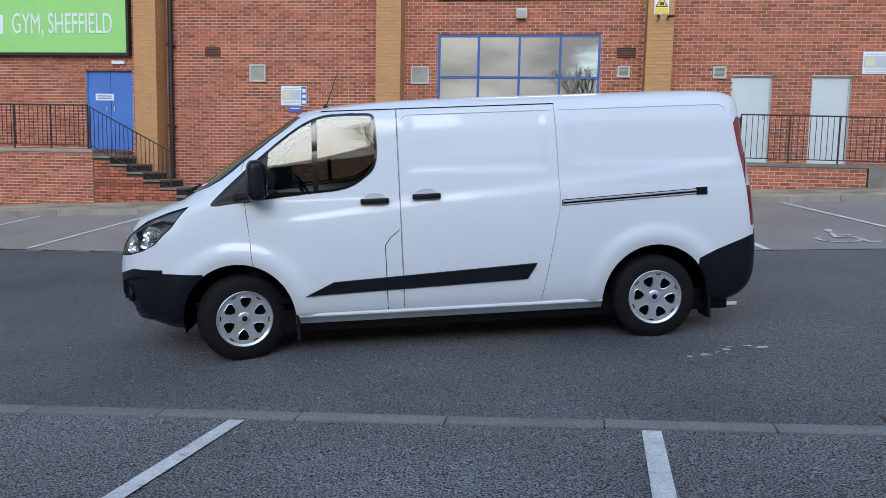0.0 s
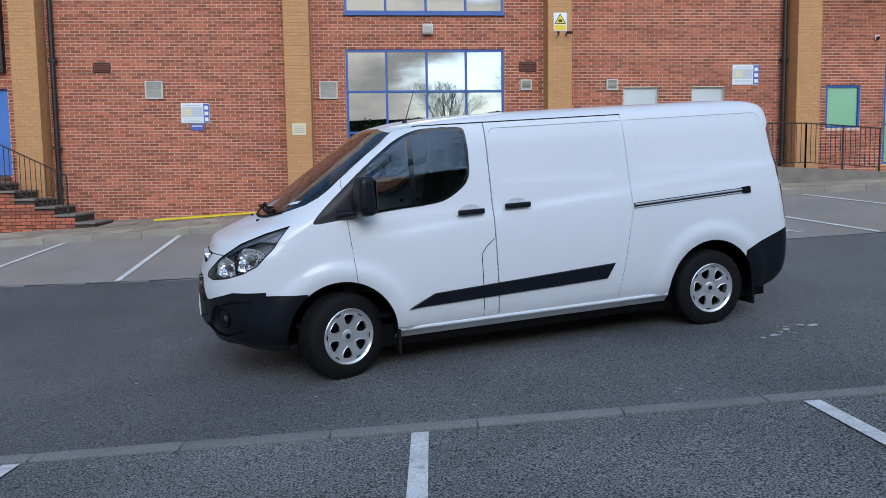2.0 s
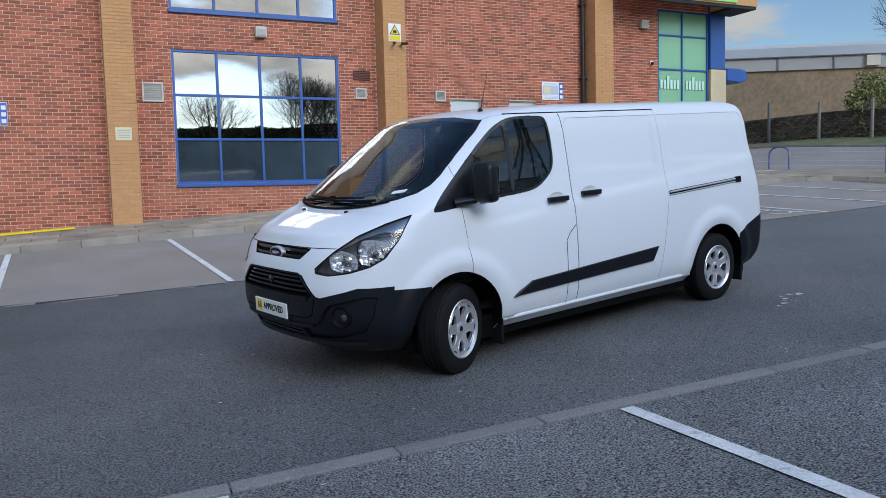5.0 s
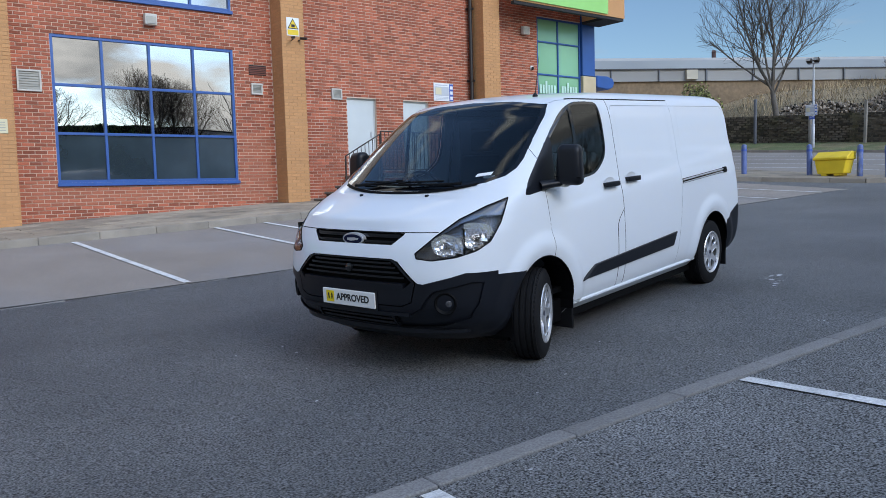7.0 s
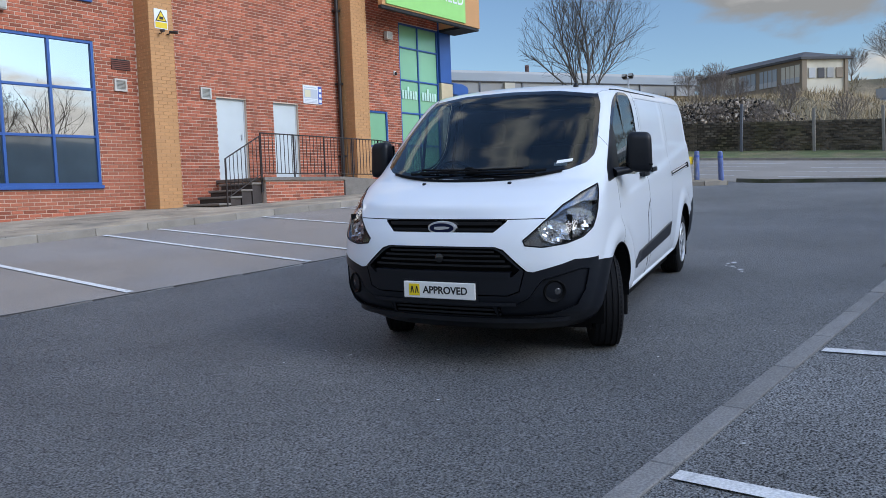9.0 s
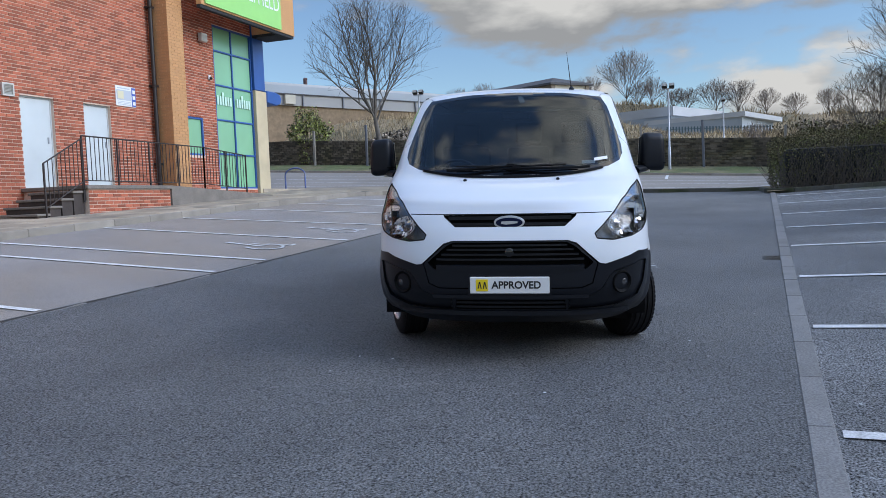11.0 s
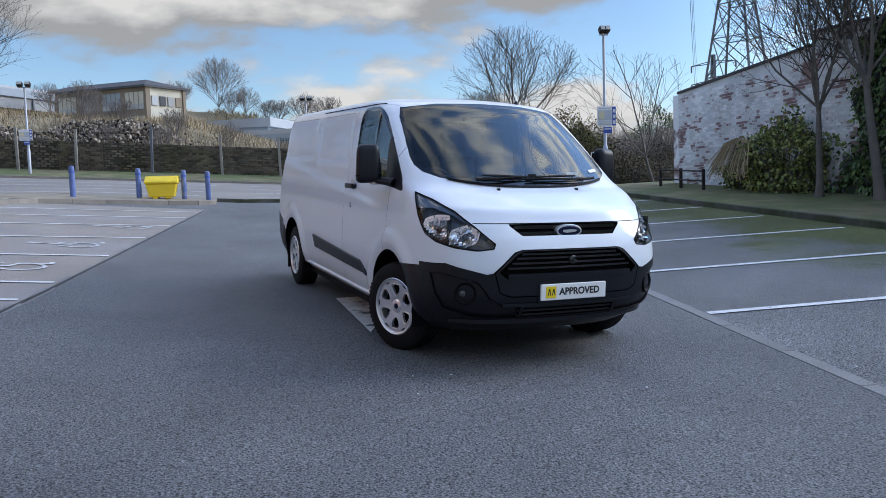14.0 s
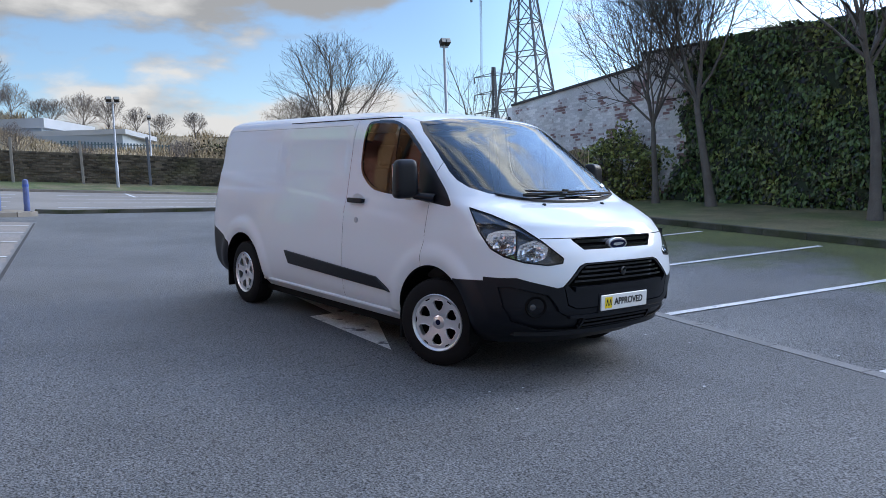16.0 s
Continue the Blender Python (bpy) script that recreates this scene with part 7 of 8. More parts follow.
            if i >= 4:
                low = fork + fd * height * 0.02
            ln = height * (1 - clear) * lerp(1.12, 0.85, i / limbs) * rnd.uniform(0.92, 1.08)
            lb = twig(low, nd, fr * (0.8 if i == 0 else rnd.uniform(0.48, 0.70)), ln, 1, "trunk")
            side_shoots(lb, ln, 2)
    for nm, (vs, fs) in meshes.items():
        raw(nm, vs, fs, mat or (M["bark"] if nm == "trunk" else M["twig"]), t, smooth=60)
    return t


gb = lambda x, y: bank(x, y)
tree("tall bare tree with a rounded crown behind the stone wall", (35.6, 24.8, gb(35.6, 24.8) - 0.1), 10.2, 5, 0.22, 0.27, 0.86, 4, 0.008, limbs=7, rise=0.9)
tree("bare spreading tree behind the hedge", (33.8, -3.6, gb(33.8, -3.6) - 0.1), 8.6, 14, 0.16, 0.26, 1.0, 4, 0.008, limbs=6, rise=0.7)
tree("thin bare tree beside the painted wall", (18.0, -4.3, gb(18.0, -4.3)), 5.2, 9, 0.075, 0.2, 0.95, 3, 0.006, lean=(0.1, 0.30), limbs=5, rise=0.5)
tree("bare tree behind the painted wall", (13.2, -7.6, gb(13.2, -7.6)), 6.6, 21, 0.11, 0.3, 0.7, 3, 0.007)
tree("bare tree with grey trunk on the grass strip", (7.75, -3.36, gz(7.75, -3.36) + 0.1), 6.5, 31, 0.092, 0.29, 0.72, 4, 0.005, limbs=7, rise=0.9, gaps=0.72)
tree("leaning bare tree with pale trunk on the grass strip", (6.05, -3.55, gz(6.05, -3.55) + 0.1), 6.9, 8, 0.115, 0.36, 0.70, 4, 0.005, lean=(0.05, 0.02), limbs=7, rise=0.9, gaps=0.72)
tree("bare tree with dark trunk on the grass strip", (1.75, -3.25, gz(1.75, -3.25) + 0.1), 5.9, 12, 0.115, 0.48, 0.85, 4, 0.005, limbs=7, rise=0.7, gaps=0.72)
rnd = random.Random(2)
for k, (x, y, top_) in enumerate(((110, 19.4, 21.4), (110, 16.5, 18.3), (110, 14.6, 17.5), (110, 12.3, 16.0), (110, 9.9, 16.1), (110, 6.2, 16.4), (110, 3.8, 16.4), (110, -0.3, 15.6), (110, -4.3, 14.4), (110, -7.5, 14.0),
                                  (112, 24.0, 19.0), (112, 46.0, 17.5), (108, 52.0, 17.0), (85, -14, 9.5), (95, -6, 10.0), (90, -24, 10), (70, -20, 8))):
    z0 = gb(x, y) - 0.3
    big_ = rnd.uniform(0.82, 1.12)
    tree("distant bare tree on the skyline", (x + rnd.uniform(-3, 3), y + rnd.uniform(-0.7, 0.7), z0), max(3.0, (top_ - z0) * big_), 100 + k, 0.11, 0.14, 1.1, 3, 0.022, M["bark_far"], group="distant trees", limbs=8)
rnb = random.Random(41)
for k in range(0, 11, 2):
    x, y = rnb.uniform(35, 44), (18.5, 16.8, 15.2, 13.6, 12.0, 10.4, 8.6, 6.0, 3.4, 1.0, 20.5)[k]
    tree("leafless brown bramble bush on the bank", (x, y, gb(x, y) - 0.1), rnb.uniform(1.2, 2.3), 200 + k, 0.022, 0.12, 1.1, 3, 0.008, M["bark_far"], group="bank bushes", limbs=4, stems=3)
for k in range(0, 9, 2):
    x, y = 41 + 1.5 * k + rnb.uniform(-1, 1), 15.5 + 1.35 * k + rnb.uniform(-1.2, 1.2)
    tree("leafless brown scrub on top of the bank", (x, y, gb(x, y) - 0.1), rnb.uniform(1.8, 3.0), 240 + k, 0.03, 0.10, 1.15, 3, 0.010, M["bark_far"], group="bank bushes", limbs=4, stems=3)


def blob_points(n, c, r, seed, shell=0.55, squash=1.0):
    rng = np.random.default_rng(seed)
    d = rng.normal(size=(n, 3))
    d /= np.linalg.norm(d, axis=1)[:, None]
    rad = rng.uniform(shell, 1.0, n) ** 0.7
    lump = 1 + 0.22 * np.sin(d[:, 0] * 5 + seed) * np.cos(d[:, 1] * 4 + 2 * seed) + 0.15 * np.sin(d[:, 2] * 7)
    p = d * (rad * lump)[:, None] * np.array(r)[None] + np.array(c)[None]
    return p


def shrub(label, c, r, n, size, seed, mat, core=True, twigs=60, cat="shrub", ground_z=None):
    """A shrub: dark twigs from the ground and many leaves round them."""
    s = thing("shrub", label, cat, pose(*c))
    z0 = -r[2] * 0.95 if ground_z is None else ground_z - c[2]
    rn = random.Random(seed)
    bm = bmesh.new()
    for k in range(twigs):
        a, q = rn.uniform(0, 6.28), rn.uniform(0.3, 0.95)
        e = Vector((math.cos(a) * r[0] * q, math.sin(a) * r[1] * q, r[2] * rn.uniform(-0.1, 0.8)))
        st = Vector((e.x * 0.25, e.y * 0.25, z0))
        addtube(bm, [st, st.lerp(e, 0.5) + Vector((0, 0, 0.15 * r[2])), e], [0.018, 0.012, 0.005], 3, False)
    tagged(part("stem", bm, M["bark"], s), kind="stuff")
    p = blob_points(n, (0, 0, 0), r, seed)
    p = p[p[:, 2] > z0 + 0.05]
    leaf_cloud("leaves", p, size, mat, s, seed=seed)
    return s


# hedge at the end of the south bays: bare below, leafy on top
hg = thing("hedge", "brown-green clipped hedge, bare twigs low down", "hedge")
rng = np.random.default_rng(5)
n = 60000
hx = rng.uniform(15.55, 18.6, n)
hy = rng.uniform(-0.75, 3.95, n)
hz = rng.uniform(0, 1, n) ** 0.75
edge = np.minimum(np.minimum(hx - 15.5, 18.7 - hx), np.minimum(hy + 0.8, 4.0 - hy))
top = 1.50 + 0.13 * np.sin(hx * 2.1 + hy * 1.3) + 0.08 * np.sin(hy * 5.0) - 0.25 * np.exp(-edge * 3)
keep_ = rng.uniform(0, 1, n) < np.clip(0.08 + 1.0 * np.exp(-edge * 3.5) + (hz > 0.85), 0, 1)
gzv = np.array([gz(a, b) for a, b in zip(hx, hy)]) + 0.06
pts = np.stack([hx, hy, gzv + hz * top], 1)[keep_]
leaf_cloud("leaves", pts, 0.050, M["hedge"], hg, seed=6)
bm = bmesh.new()
rn = random.Random(4)
for k in range(900):
    x, y = rn.uniform(15.6, 18.5), rn.uniform(-0.7, 3.9)
    if rn.random() < 0.6:
        x = rn.uniform(15.55, 16.0)
    z = gz(x, y)
    addtube(bm, [(x, y, z), (x + rn.gauss(0, 0.15), y + rn.gauss(0, 0.35), z + rn.uniform(0.5, 1.4))], [0.008, 0.003], 3, False)
tagged(part("stem", bm, M["bark"], hg), kind="stuff")
# near-black box added for the shade deep inside the hedge
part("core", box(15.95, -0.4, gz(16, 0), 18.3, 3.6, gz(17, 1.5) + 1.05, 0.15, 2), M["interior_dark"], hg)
for k, (x, y, top_, rx, ry, rz, m_) in enumerate(((22.0, -2.3, 4.25, 1.3, 1.35, 1.45, "olive"), (22.6, -0.75, 3.75, 1.1, 1.0, 1.2, "olive"), (23.6, -3.9, 4.0, 1.6, 1.3, 1.4, "olive"), (21.2, -4.7, 2.5, 1.4, 1.6, 0.9, "scrub"),
                                                 (24.5, -7.2, 3.0, 2.0, 2.2, 1.0, "scrub"), (30.4, -10.6, 5.3, 1.6, 1.5, 1.9, "ivy"), (40, -6, 4.7, 4, 5, 1.3, "scrub"), (52, -1, 5.3, 5, 6, 1.3, "scrub"), (33, -13, 5.0, 3, 3, 1.7, "scrub"))):
    shrub({"olive": "overgrown olive-green shrub behind the hedge", "ivy": "dark evergreen bush in rough ground"}.get(m_, "brown winter shrub in rough ground"), (x, y, top_ - rz), (rx, ry, rz), 6500, 0.085 if x < 35 else 0.22, 60 + k, M[m_], twigs=140, ground_z=gb(x, y) - 0.05)
tree("small bare twiggy tree behind the hedge", (33.0, -1.5, gb(33.0, -1.5) - 0.1), 6.6 - gb(33.0, -1.5), 17, 0.09, 0.16, 1.05, 4, 0.008, limbs=8, rise=0.55)
rnc = random.Random(77)
for k in range(12):
    x, y = rnc.uniform(23.5, 30), -4.6 - 0.5 * k + rnc.uniform(-0.4, 0.4)
    tree("leafless grey-brown scrub behind the painted wall", (x, y, gb(x, y) - 0.1), rnc.uniform(2.4, 3.8), 270 + k, 0.03, 0.10, 1.1, 3, 0.007, M["bark_far"], group="scrub by the wall", limbs=4, stems=3)
shrub("green leafy shrub against the far wall", (33.4, 28.5, gb(33.4, 28.5) + 1.4), (1.0, 1.35, 1.9), 4200, 0.15, 90, M["shrub"])
shrub("yellow-green leafy shrub with a dry fern below the painted wall", (9.6, -3.75, gz(9.6, -3.75) + 0.95), (1.5, 0.75, 1.05), 5200, 0.11, 91, M["shrub"])
shrub("dark green shrub below the painted wall", (11.6, -3.9, gz(11.6, -3.9) + 0.5), (1.1, 0.6, 0.6), 2200, 0.10, 92, M["shrub"])
fern = bmesh.new()
rn = random.Random(8)
for k in range(120):
    a = rn.uniform(-1.2, 1.2)
    st = Vector((10.5, -3.35, gz(10.5, -3.4) + 0.9))
    addtube(fern, [st + Vector((0, 0, 0.4)), st + Vector((0.5 * a + 0.2, 0.25, 0.62 - abs(a) * 0.1)), st + Vector((0.85 * a + 0.25, 0.55, -0.5 * rn.random()))], [0.012, 0.012, 0.006], 3, False)
tagged(part("dry_fern", fern, M["dry"]), "dry straw-coloured drooping fern fronds", "fern")

# ---- painted brick wall with ivy on the south side ----
A, Bp = Vector((15.4, -3.9)), Vector((-16.0, -5.9))
along = (Bp - A).normalized()
LEN = (Bp - A).length
WM = Matrix(((along.x, -along.y, 0, A.x), (along.y, along.x, 0, A.y), (0, 0, 1, 0), (0, 0, 0, 1)))
sw_ = thing("wall_painted", "peeling white-painted brick wall, partly covered by ivy", "wall", kind="structure")
wall_base = lambda u: gz(A.x + along.x * u, A.y + along.y * u)


def wall_piece(u0, u1, top0, top1, mat=M["white_brick"]):
    bm = bmesh.new()
    n = 12
    rows = []
    for k in range(n + 1):
        u = lerp(u0, u1, k / n)
        rows.append([bm.verts.new((u, d, z)) for d, z in ((0.012, wall_base(u) - 0.4), (0.012, lerp(top0, top1, k / n)), (0.45, lerp(top0, top1, k / n)), (0.45, wall_base(u) - 0.4))])
    for a, b in zip(rows, rows[1:]):
        for i in range(4):
            bm.faces.new((a[i], b[i], b[(i + 1) % 4], a[(i + 1) % 4]))
    bm.faces.new(rows[0])
    bm.faces.new(rows[-1][::-1])
    bmesh.ops.recalc_face_normals(bm, faces=bm.faces)
    bm.transform(WM)
    return part("core", bm, mat, sw_)


wall_piece(0.0, 6.2, 4.08, 4.45)
wall_piece(6.2, LEN, 4.76, 3.70)
bl = brick_field(0.0, 6.2, 0.9, 4.06, [], 0.235, 0.08, 0.012)
bl = [b for b in bl if b[2] > wall_base(b[0]) - 0.1]
ob = brick_mesh(bl, 0.0, 0.0, M["white_brick"], "brickwork", sw_)
ob.data.transform(WM)
bl = [b for b in brick_field(6.2, 11.0, 1.0, 4.76, [], 0.235, 0.08, 0.012) if b[2] > wall_base(b[0]) and b[3] < 4.76 - 0.042 * (b[1] - 6.2)]
ob = brick_mesh(bl, 0.0, 0.0, M["white_brick"], "brickwork", sw_)
ob.data.transform(WM)
for u0, u1, z0, z1 in ((0, 6.2, 4.08, 4.45), (6.2, LEN, 4.76, 3.70)):
    bm = bmesh.new()
    n = 10
    for k in range(n):
        ua, ub = lerp(u0, u1, k / n), lerp(u0, u1, (k + 1) / n) - 0.012
        za, zb = lerp(z0, z1, k / n), lerp(z0, z1, (k + 1) / n)
        vv = [bm.verts.new(p) for p in ((ua, -0.05, za), (ub, -0.05, zb), (ub, 0.5, zb), (ua, 0.5, za), (ua, -0.05, za + 0.07), (ub, -0.05, zb + 0.07), (ub, 0.5, zb + 0.07), (ua, 0.5, za + 0.07))]
        for q in ((0, 1, 2, 3), (4, 5, 6, 7), (0, 1, 5, 4), (1, 2, 6, 5), (2, 3, 7, 6), (3, 0, 4, 7)):
            bm.faces.new([vv[i] for i in q])
    bmesh.ops.recalc_face_normals(bm, faces=bm.faces)
    bm.transform(WM)
    part("coping", bm, M["roof_dark"], sw_)
# side return of the wall
part("return_wall", box(15.4, -12.0, 0.5, 15.8, -3.93, 4.06), M["white_brick"], sw_)

ivy = thing("ivy", "dense dark and light green ivy hanging over the wall", "ivy")
rng = np.random.default_rng(12)


def ivy_points(n, u0, u1, start, seed):
    g = np.random.default_rng(seed)
    u = g.uniform(u0, u1, n)
    q = g.uniform(0, 1, n)
    zt = 4.76 + (3.70 - 4.76) * (u - 6.2) / (LEN - 6.2) + 0.10 + 0.08 * np.sin(u * 3.1) * np.sin(u * 1.3)
    zb = np.array([wall_base(a) for a in u]) + 0.05
    z = zb + (zt - zb) * q
    ragged = u - start - 1.5 * np.sin(q * 5 + 0.5) * 0.4 - (q - 0.3) * 2.6 + g.normal(size=n) * 0.15
    ok = ragged > 0
    bulge = 0.16 + 0.13 * np.sin(u * 2.3 + 1.0) * np.sin(z * 2.9) + 0.10 * np.sin(u * 5.1 + z * 4.0) + 0.25 * np.clip(q - 0.8, 0, 1)
    d = -(np.clip(bulge, 0.05, 0.6)) + g.uniform(-0.06, 0.1, n)
    p = np.stack([A.x + along.x * u - along.y * d, A.y + along.y * u + along.x * d, z], 1)
    return p[ok]


nrm = np.array([[along.y, -along.x, 0.0]]) * 1.0
pp = ivy_points(42000, 5.6, 15.5, 7.2, 1)
leaf_cloud("leaves_near", pp, 0.125, M["ivy"], ivy, hang=0.9, seed=2, normals=np.repeat(nrm, len(pp), 0))
pp = ivy_points(5000, 15.5, LEN, 6.0, 3)
leaf_cloud("leaves_far", pp, 0.20, M["ivy"], ivy, hang=0.8, seed=4, normals=np.repeat(nrm, len(pp), 0))
# dark sheet behind the leaves, painting the shade seen in their gaps
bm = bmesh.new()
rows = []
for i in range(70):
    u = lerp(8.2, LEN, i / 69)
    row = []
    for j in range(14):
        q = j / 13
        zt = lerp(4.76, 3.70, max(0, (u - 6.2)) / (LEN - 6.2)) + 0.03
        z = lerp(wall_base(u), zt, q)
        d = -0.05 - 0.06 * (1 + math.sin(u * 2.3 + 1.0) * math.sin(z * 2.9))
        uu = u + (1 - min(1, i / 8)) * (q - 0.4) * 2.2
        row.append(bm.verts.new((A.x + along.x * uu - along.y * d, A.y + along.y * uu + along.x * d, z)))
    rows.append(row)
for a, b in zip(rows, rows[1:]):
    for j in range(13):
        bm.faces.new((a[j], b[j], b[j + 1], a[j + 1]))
part("under_mat", bm, M["ivy_gap_shade"], ivy, smooth=60)

# low black rail before the painted wall
rl = thing("barrier_rail", "low black metal rail before the painted wall", "rail")
for z in (0.25, 0.52):
    part("rail", tube([(12.0, -2.9, gz(12, -2.9) + z + 0.1), (14.6, -2.75, gz(14.6, -2.75) + z + 0.1)], 0.025, 6), M["black_iron"], rl)
for x in (12.0, 13.3, 14.6):
    part("post", box(x - 0.03, -2.9, gz(x, -2.85), x + 0.03, -2.82, gz(x, -2.85) + 0.68), M["black_iron"], rl)

# ---- lamp posts ----


def lamp_post(x, y, z, h, label, sign=None, heads=1, r=0.06):
    p = thing("lamp_post", label, "lamp post", pose(x, y, z))
    part("pole", tube([(0, 0, 0), (0, 0, h * 0.28), (0, 0, h * 0.28 + 0.02), (0, 0, h)], [r * 1.35, r * 1.35, r, r * 0.75], 12), M["galv"], p, smooth=60)
    part("bracket", box(-0.03, -0.28 * heads, h - 0.03, 0.03, 0.28 * heads, h + 0.02), M["galv"], p)
    for k in ((-1, 1) if heads <= 1 else (-1.7, -0.7, 0.7, 1.7)):
        hd = part("floodlight", box(-0.10, -0.12 * min(1, heads * 1.4), -0.08, 0.10, 0.12 * min(1, heads * 1.4), 0.10, 0.02), M["black_iron"], p, "black floodlight head")
        hd.matrix_local = Matrix.Translation((-0.08, k * 0.17 * heads, h + 0.12)) @ pose(0, 0, 0, 0, 25, 0)
        ln = part("lens", box(-0.115, -0.10 * min(1, heads * 1.4), -0.06, -0.104, 0.10 * min(1, heads * 1.4), 0.08), M["vent_grey"], hd)
    return p


lamp_post(15.28, -1.33, gz(15.28, -1.33) + 0.08, 4.85, "grey lamp post with small floodlights in the hedge corner", heads=0.5, r=0.055)
notice_board(15.18, -1.34, 3.08, 0.62, 0.62, ang=-90)
lamp_post(30.4, 20.2, gb(30.4, 20.2), 3.9, "grey lamp post with twin floodlights on the verge", r=0.055)
notice_board(30.32, 20.25, 4.15, 0.55, 0.5, ang=-90)
lamp_post(31.0, 7.66, gb(31, 7.66), 3.85, "tall grey lamp post on the verge", heads=1, r=0.05)
lamp_post(40.0, 5.2, gb(40, 5.2), 6.0 - gb(40, 5.2), "distant slim lamp post", heads=0.3, r=0.045)

# ---- bollards, grit bin, cycle hoop ----
for k, (x, y, tilt) in enumerate(((15.0, 14.45, 0), (15.6, 12.82, -1), (15.95, 11.62, 1), (16.1, 10.95, -5))):
    b = thing("bollard", "blue painted steel bollard on the island kerb" if tilt > -3 else "leaning blue painted steel bollard on the island kerb", "bollard", pose(x, y, gz(x, y) + 0.11, 0, tilt, 0), "blue bollards")
    part("tube", lathe([(0.075, -0.05), (0.075, 0.80), (0.06, 0.84), (0.0005, 0.86)], 16), M["bollard_blue"], b, smooth=40)
    part("band", lathe([(0.078, 0.66), (0.078, 0.72)], 16), M["sign_blue"], b, smooth=40)
gbx, gby = 15.72, 12.2
GS = 0.82
gr = thing("grit_bin", "yellow plastic grit bin with sloping lid", "bin", pose(gbx, gby, gz(gbx, gby) + 0.115, 0, 0, 92) @ Matrix.Diagonal((GS, GS, GS, 1)))
part("tub", prism([(-0.42, 0.06), (0.42, 0.06), (0.52, 0.52), (-0.52, 0.52)], -0.30, 0.30, "xz", 0.02), M["yellow"], gr)
part("lid", prism([(-0.34, 0.52), (0.34, 0.52), (0.34, 0.60), (-0.05, 0.80), (-0.34, 0.80)], -0.56, 0.56, "yz", 0.02), M["yellow"], gr)
for x in (-0.3, 0.12):
    part("foot", box(x, -0.28, 0, x + 0.18, 0.28, 0.07), M["yellow"], gr)
    part("fork_slot", box(x + 0.19, -0.302, 0.03, x + 0.27, -0.29, 0.10), M["ink"], gr)
hoop = thing("cycle_hoop", "blue-grey steel cycle hoop beside the building", "cycle stand")
hx, hy = 17.6, 20.3
zb = gz(hx, hy) + 0.02
part("hoop", tube([(hx, hy + 0.42, zb - 0.05), (hx, hy + 0.42, zb + 0.55)] + [(hx, hy + 0.42 * math.cos(a), zb + 0.55 + 0.25 * math.sin(a)) for a in [k * math.pi / 10 for k in range(1, 10)]] + [(hx, hy - 0.42, zb + 0.55), (hx, hy - 0.42, zb - 0.05)], 0.03, 8), M["bollard_blue"], hoop, smooth=60)
part("spread_paving", box(13.4, 19.0, gz(15, 19.5) - 0.3, 16.5, 23.5, gz(15, 21) + 0.118), M["flag"], bpy.data.objects["pavement"])

# ---- far car park, stone wall, fence posts ----
for x in (19.4, 21.6, 23.8, 26.0):
    for y0, y1 in ((-7.5, 10.2), (11.6, 25.0)):
        stripe("bay_line", [(x, y0 + (y1 - y0) * k / 8) for k in range(9)], 0.10, M["worn_line"], road2, 0.012)
stripe("bay_line", [(25.2, 7.45), (28.2, 7.6)], 0.12, M["white_line"], road2, 0.016)
kerb_run("kerb_verge", [(28.45, -8), (28.45, 45)], me_raised, "pale kerb before the grass verge")
st = thing("wall_stone", "low dark dry-stone wall with mossy coping", "wall", kind="structure")
rows = brick_field(-9, 46, 0.0, 1.42, [], 0.34, 0.118, 0.018)
rn = random.Random(3)
rows = [(a + rn.uniform(0, 0.05), b + rn.uniform(-0.09, 0.0), c, d + rn.uniform(-0.02, 0.004)) for a, b, c, d in rows if b - a > 0.12]
ob = brick_mesh(rows, 32.6, 0.02, M["stone_wall"], "stones", st)
vco = np.zeros(len(ob.data.vertices) * 3)
ob.data.vertices.foreach_get("co", vco)
vco = vco.reshape(-1, 3)
vco = vco[:, [1, 0, 2]]
rg = np.random.default_rng(1)
shift = np.repeat(rg.uniform(-0.035, 0.03, len(vco) // 8), 8)
vco[:, 0] += shift
vco[:, 2] += np.array([gz(32.6, y) for y in vco[:, 1]])
ob.data.vertices.foreach_set("co", vco.ravel())
cor = bmesh.new()
for k in range(27):
    ya, yb = -9 + k * 2.04, -9 + (k + 1) * 2.04
    q = [cor.verts.new(p) for p in ((32.62, ya, gz(32.6, ya) - 0.2), (32.62, yb, gz(32.6, yb) - 0.2), (32.62, yb, gz(32.6, yb) + 1.40), (32.62, ya, gz(32.6, ya) + 1.40),
                                    (33.1, ya, gz(32.6, ya) - 0.2), (33.1, yb, gz(32.6, yb) - 0.2), (33.1, yb, gz(32.6, yb) + 1.40), (33.1, ya, gz(32.6, ya) + 1.40))]
    for f in ((0, 1, 2, 3), (3, 2, 6, 7), (4, 5, 6, 7)):
        cor.faces.new([q[i] for i in f])
part("core", cor, M["stone_wall"], st)
for k in range(17):
    y = -6.5 + k * 3.1 + rn.uniform(-0.4, 0.4)
    dark = k % 3 == 1
    fp = thing("fence_post", "slim dark steel fence post before the stone wall" if dark else "weathered concrete fence post before the stone wall", "fence post", pose(32.2, y, gz(32.2, y), rn.uniform(-2, 2), 0, 0), "old fence posts")
    part("shaft", box(-0.06, -0.06, -0.1, 0.06, 0.06, 2.3 if dark else 2.0, 0.01), M["steel_dark"] if dark else M["post_concrete"], fp)
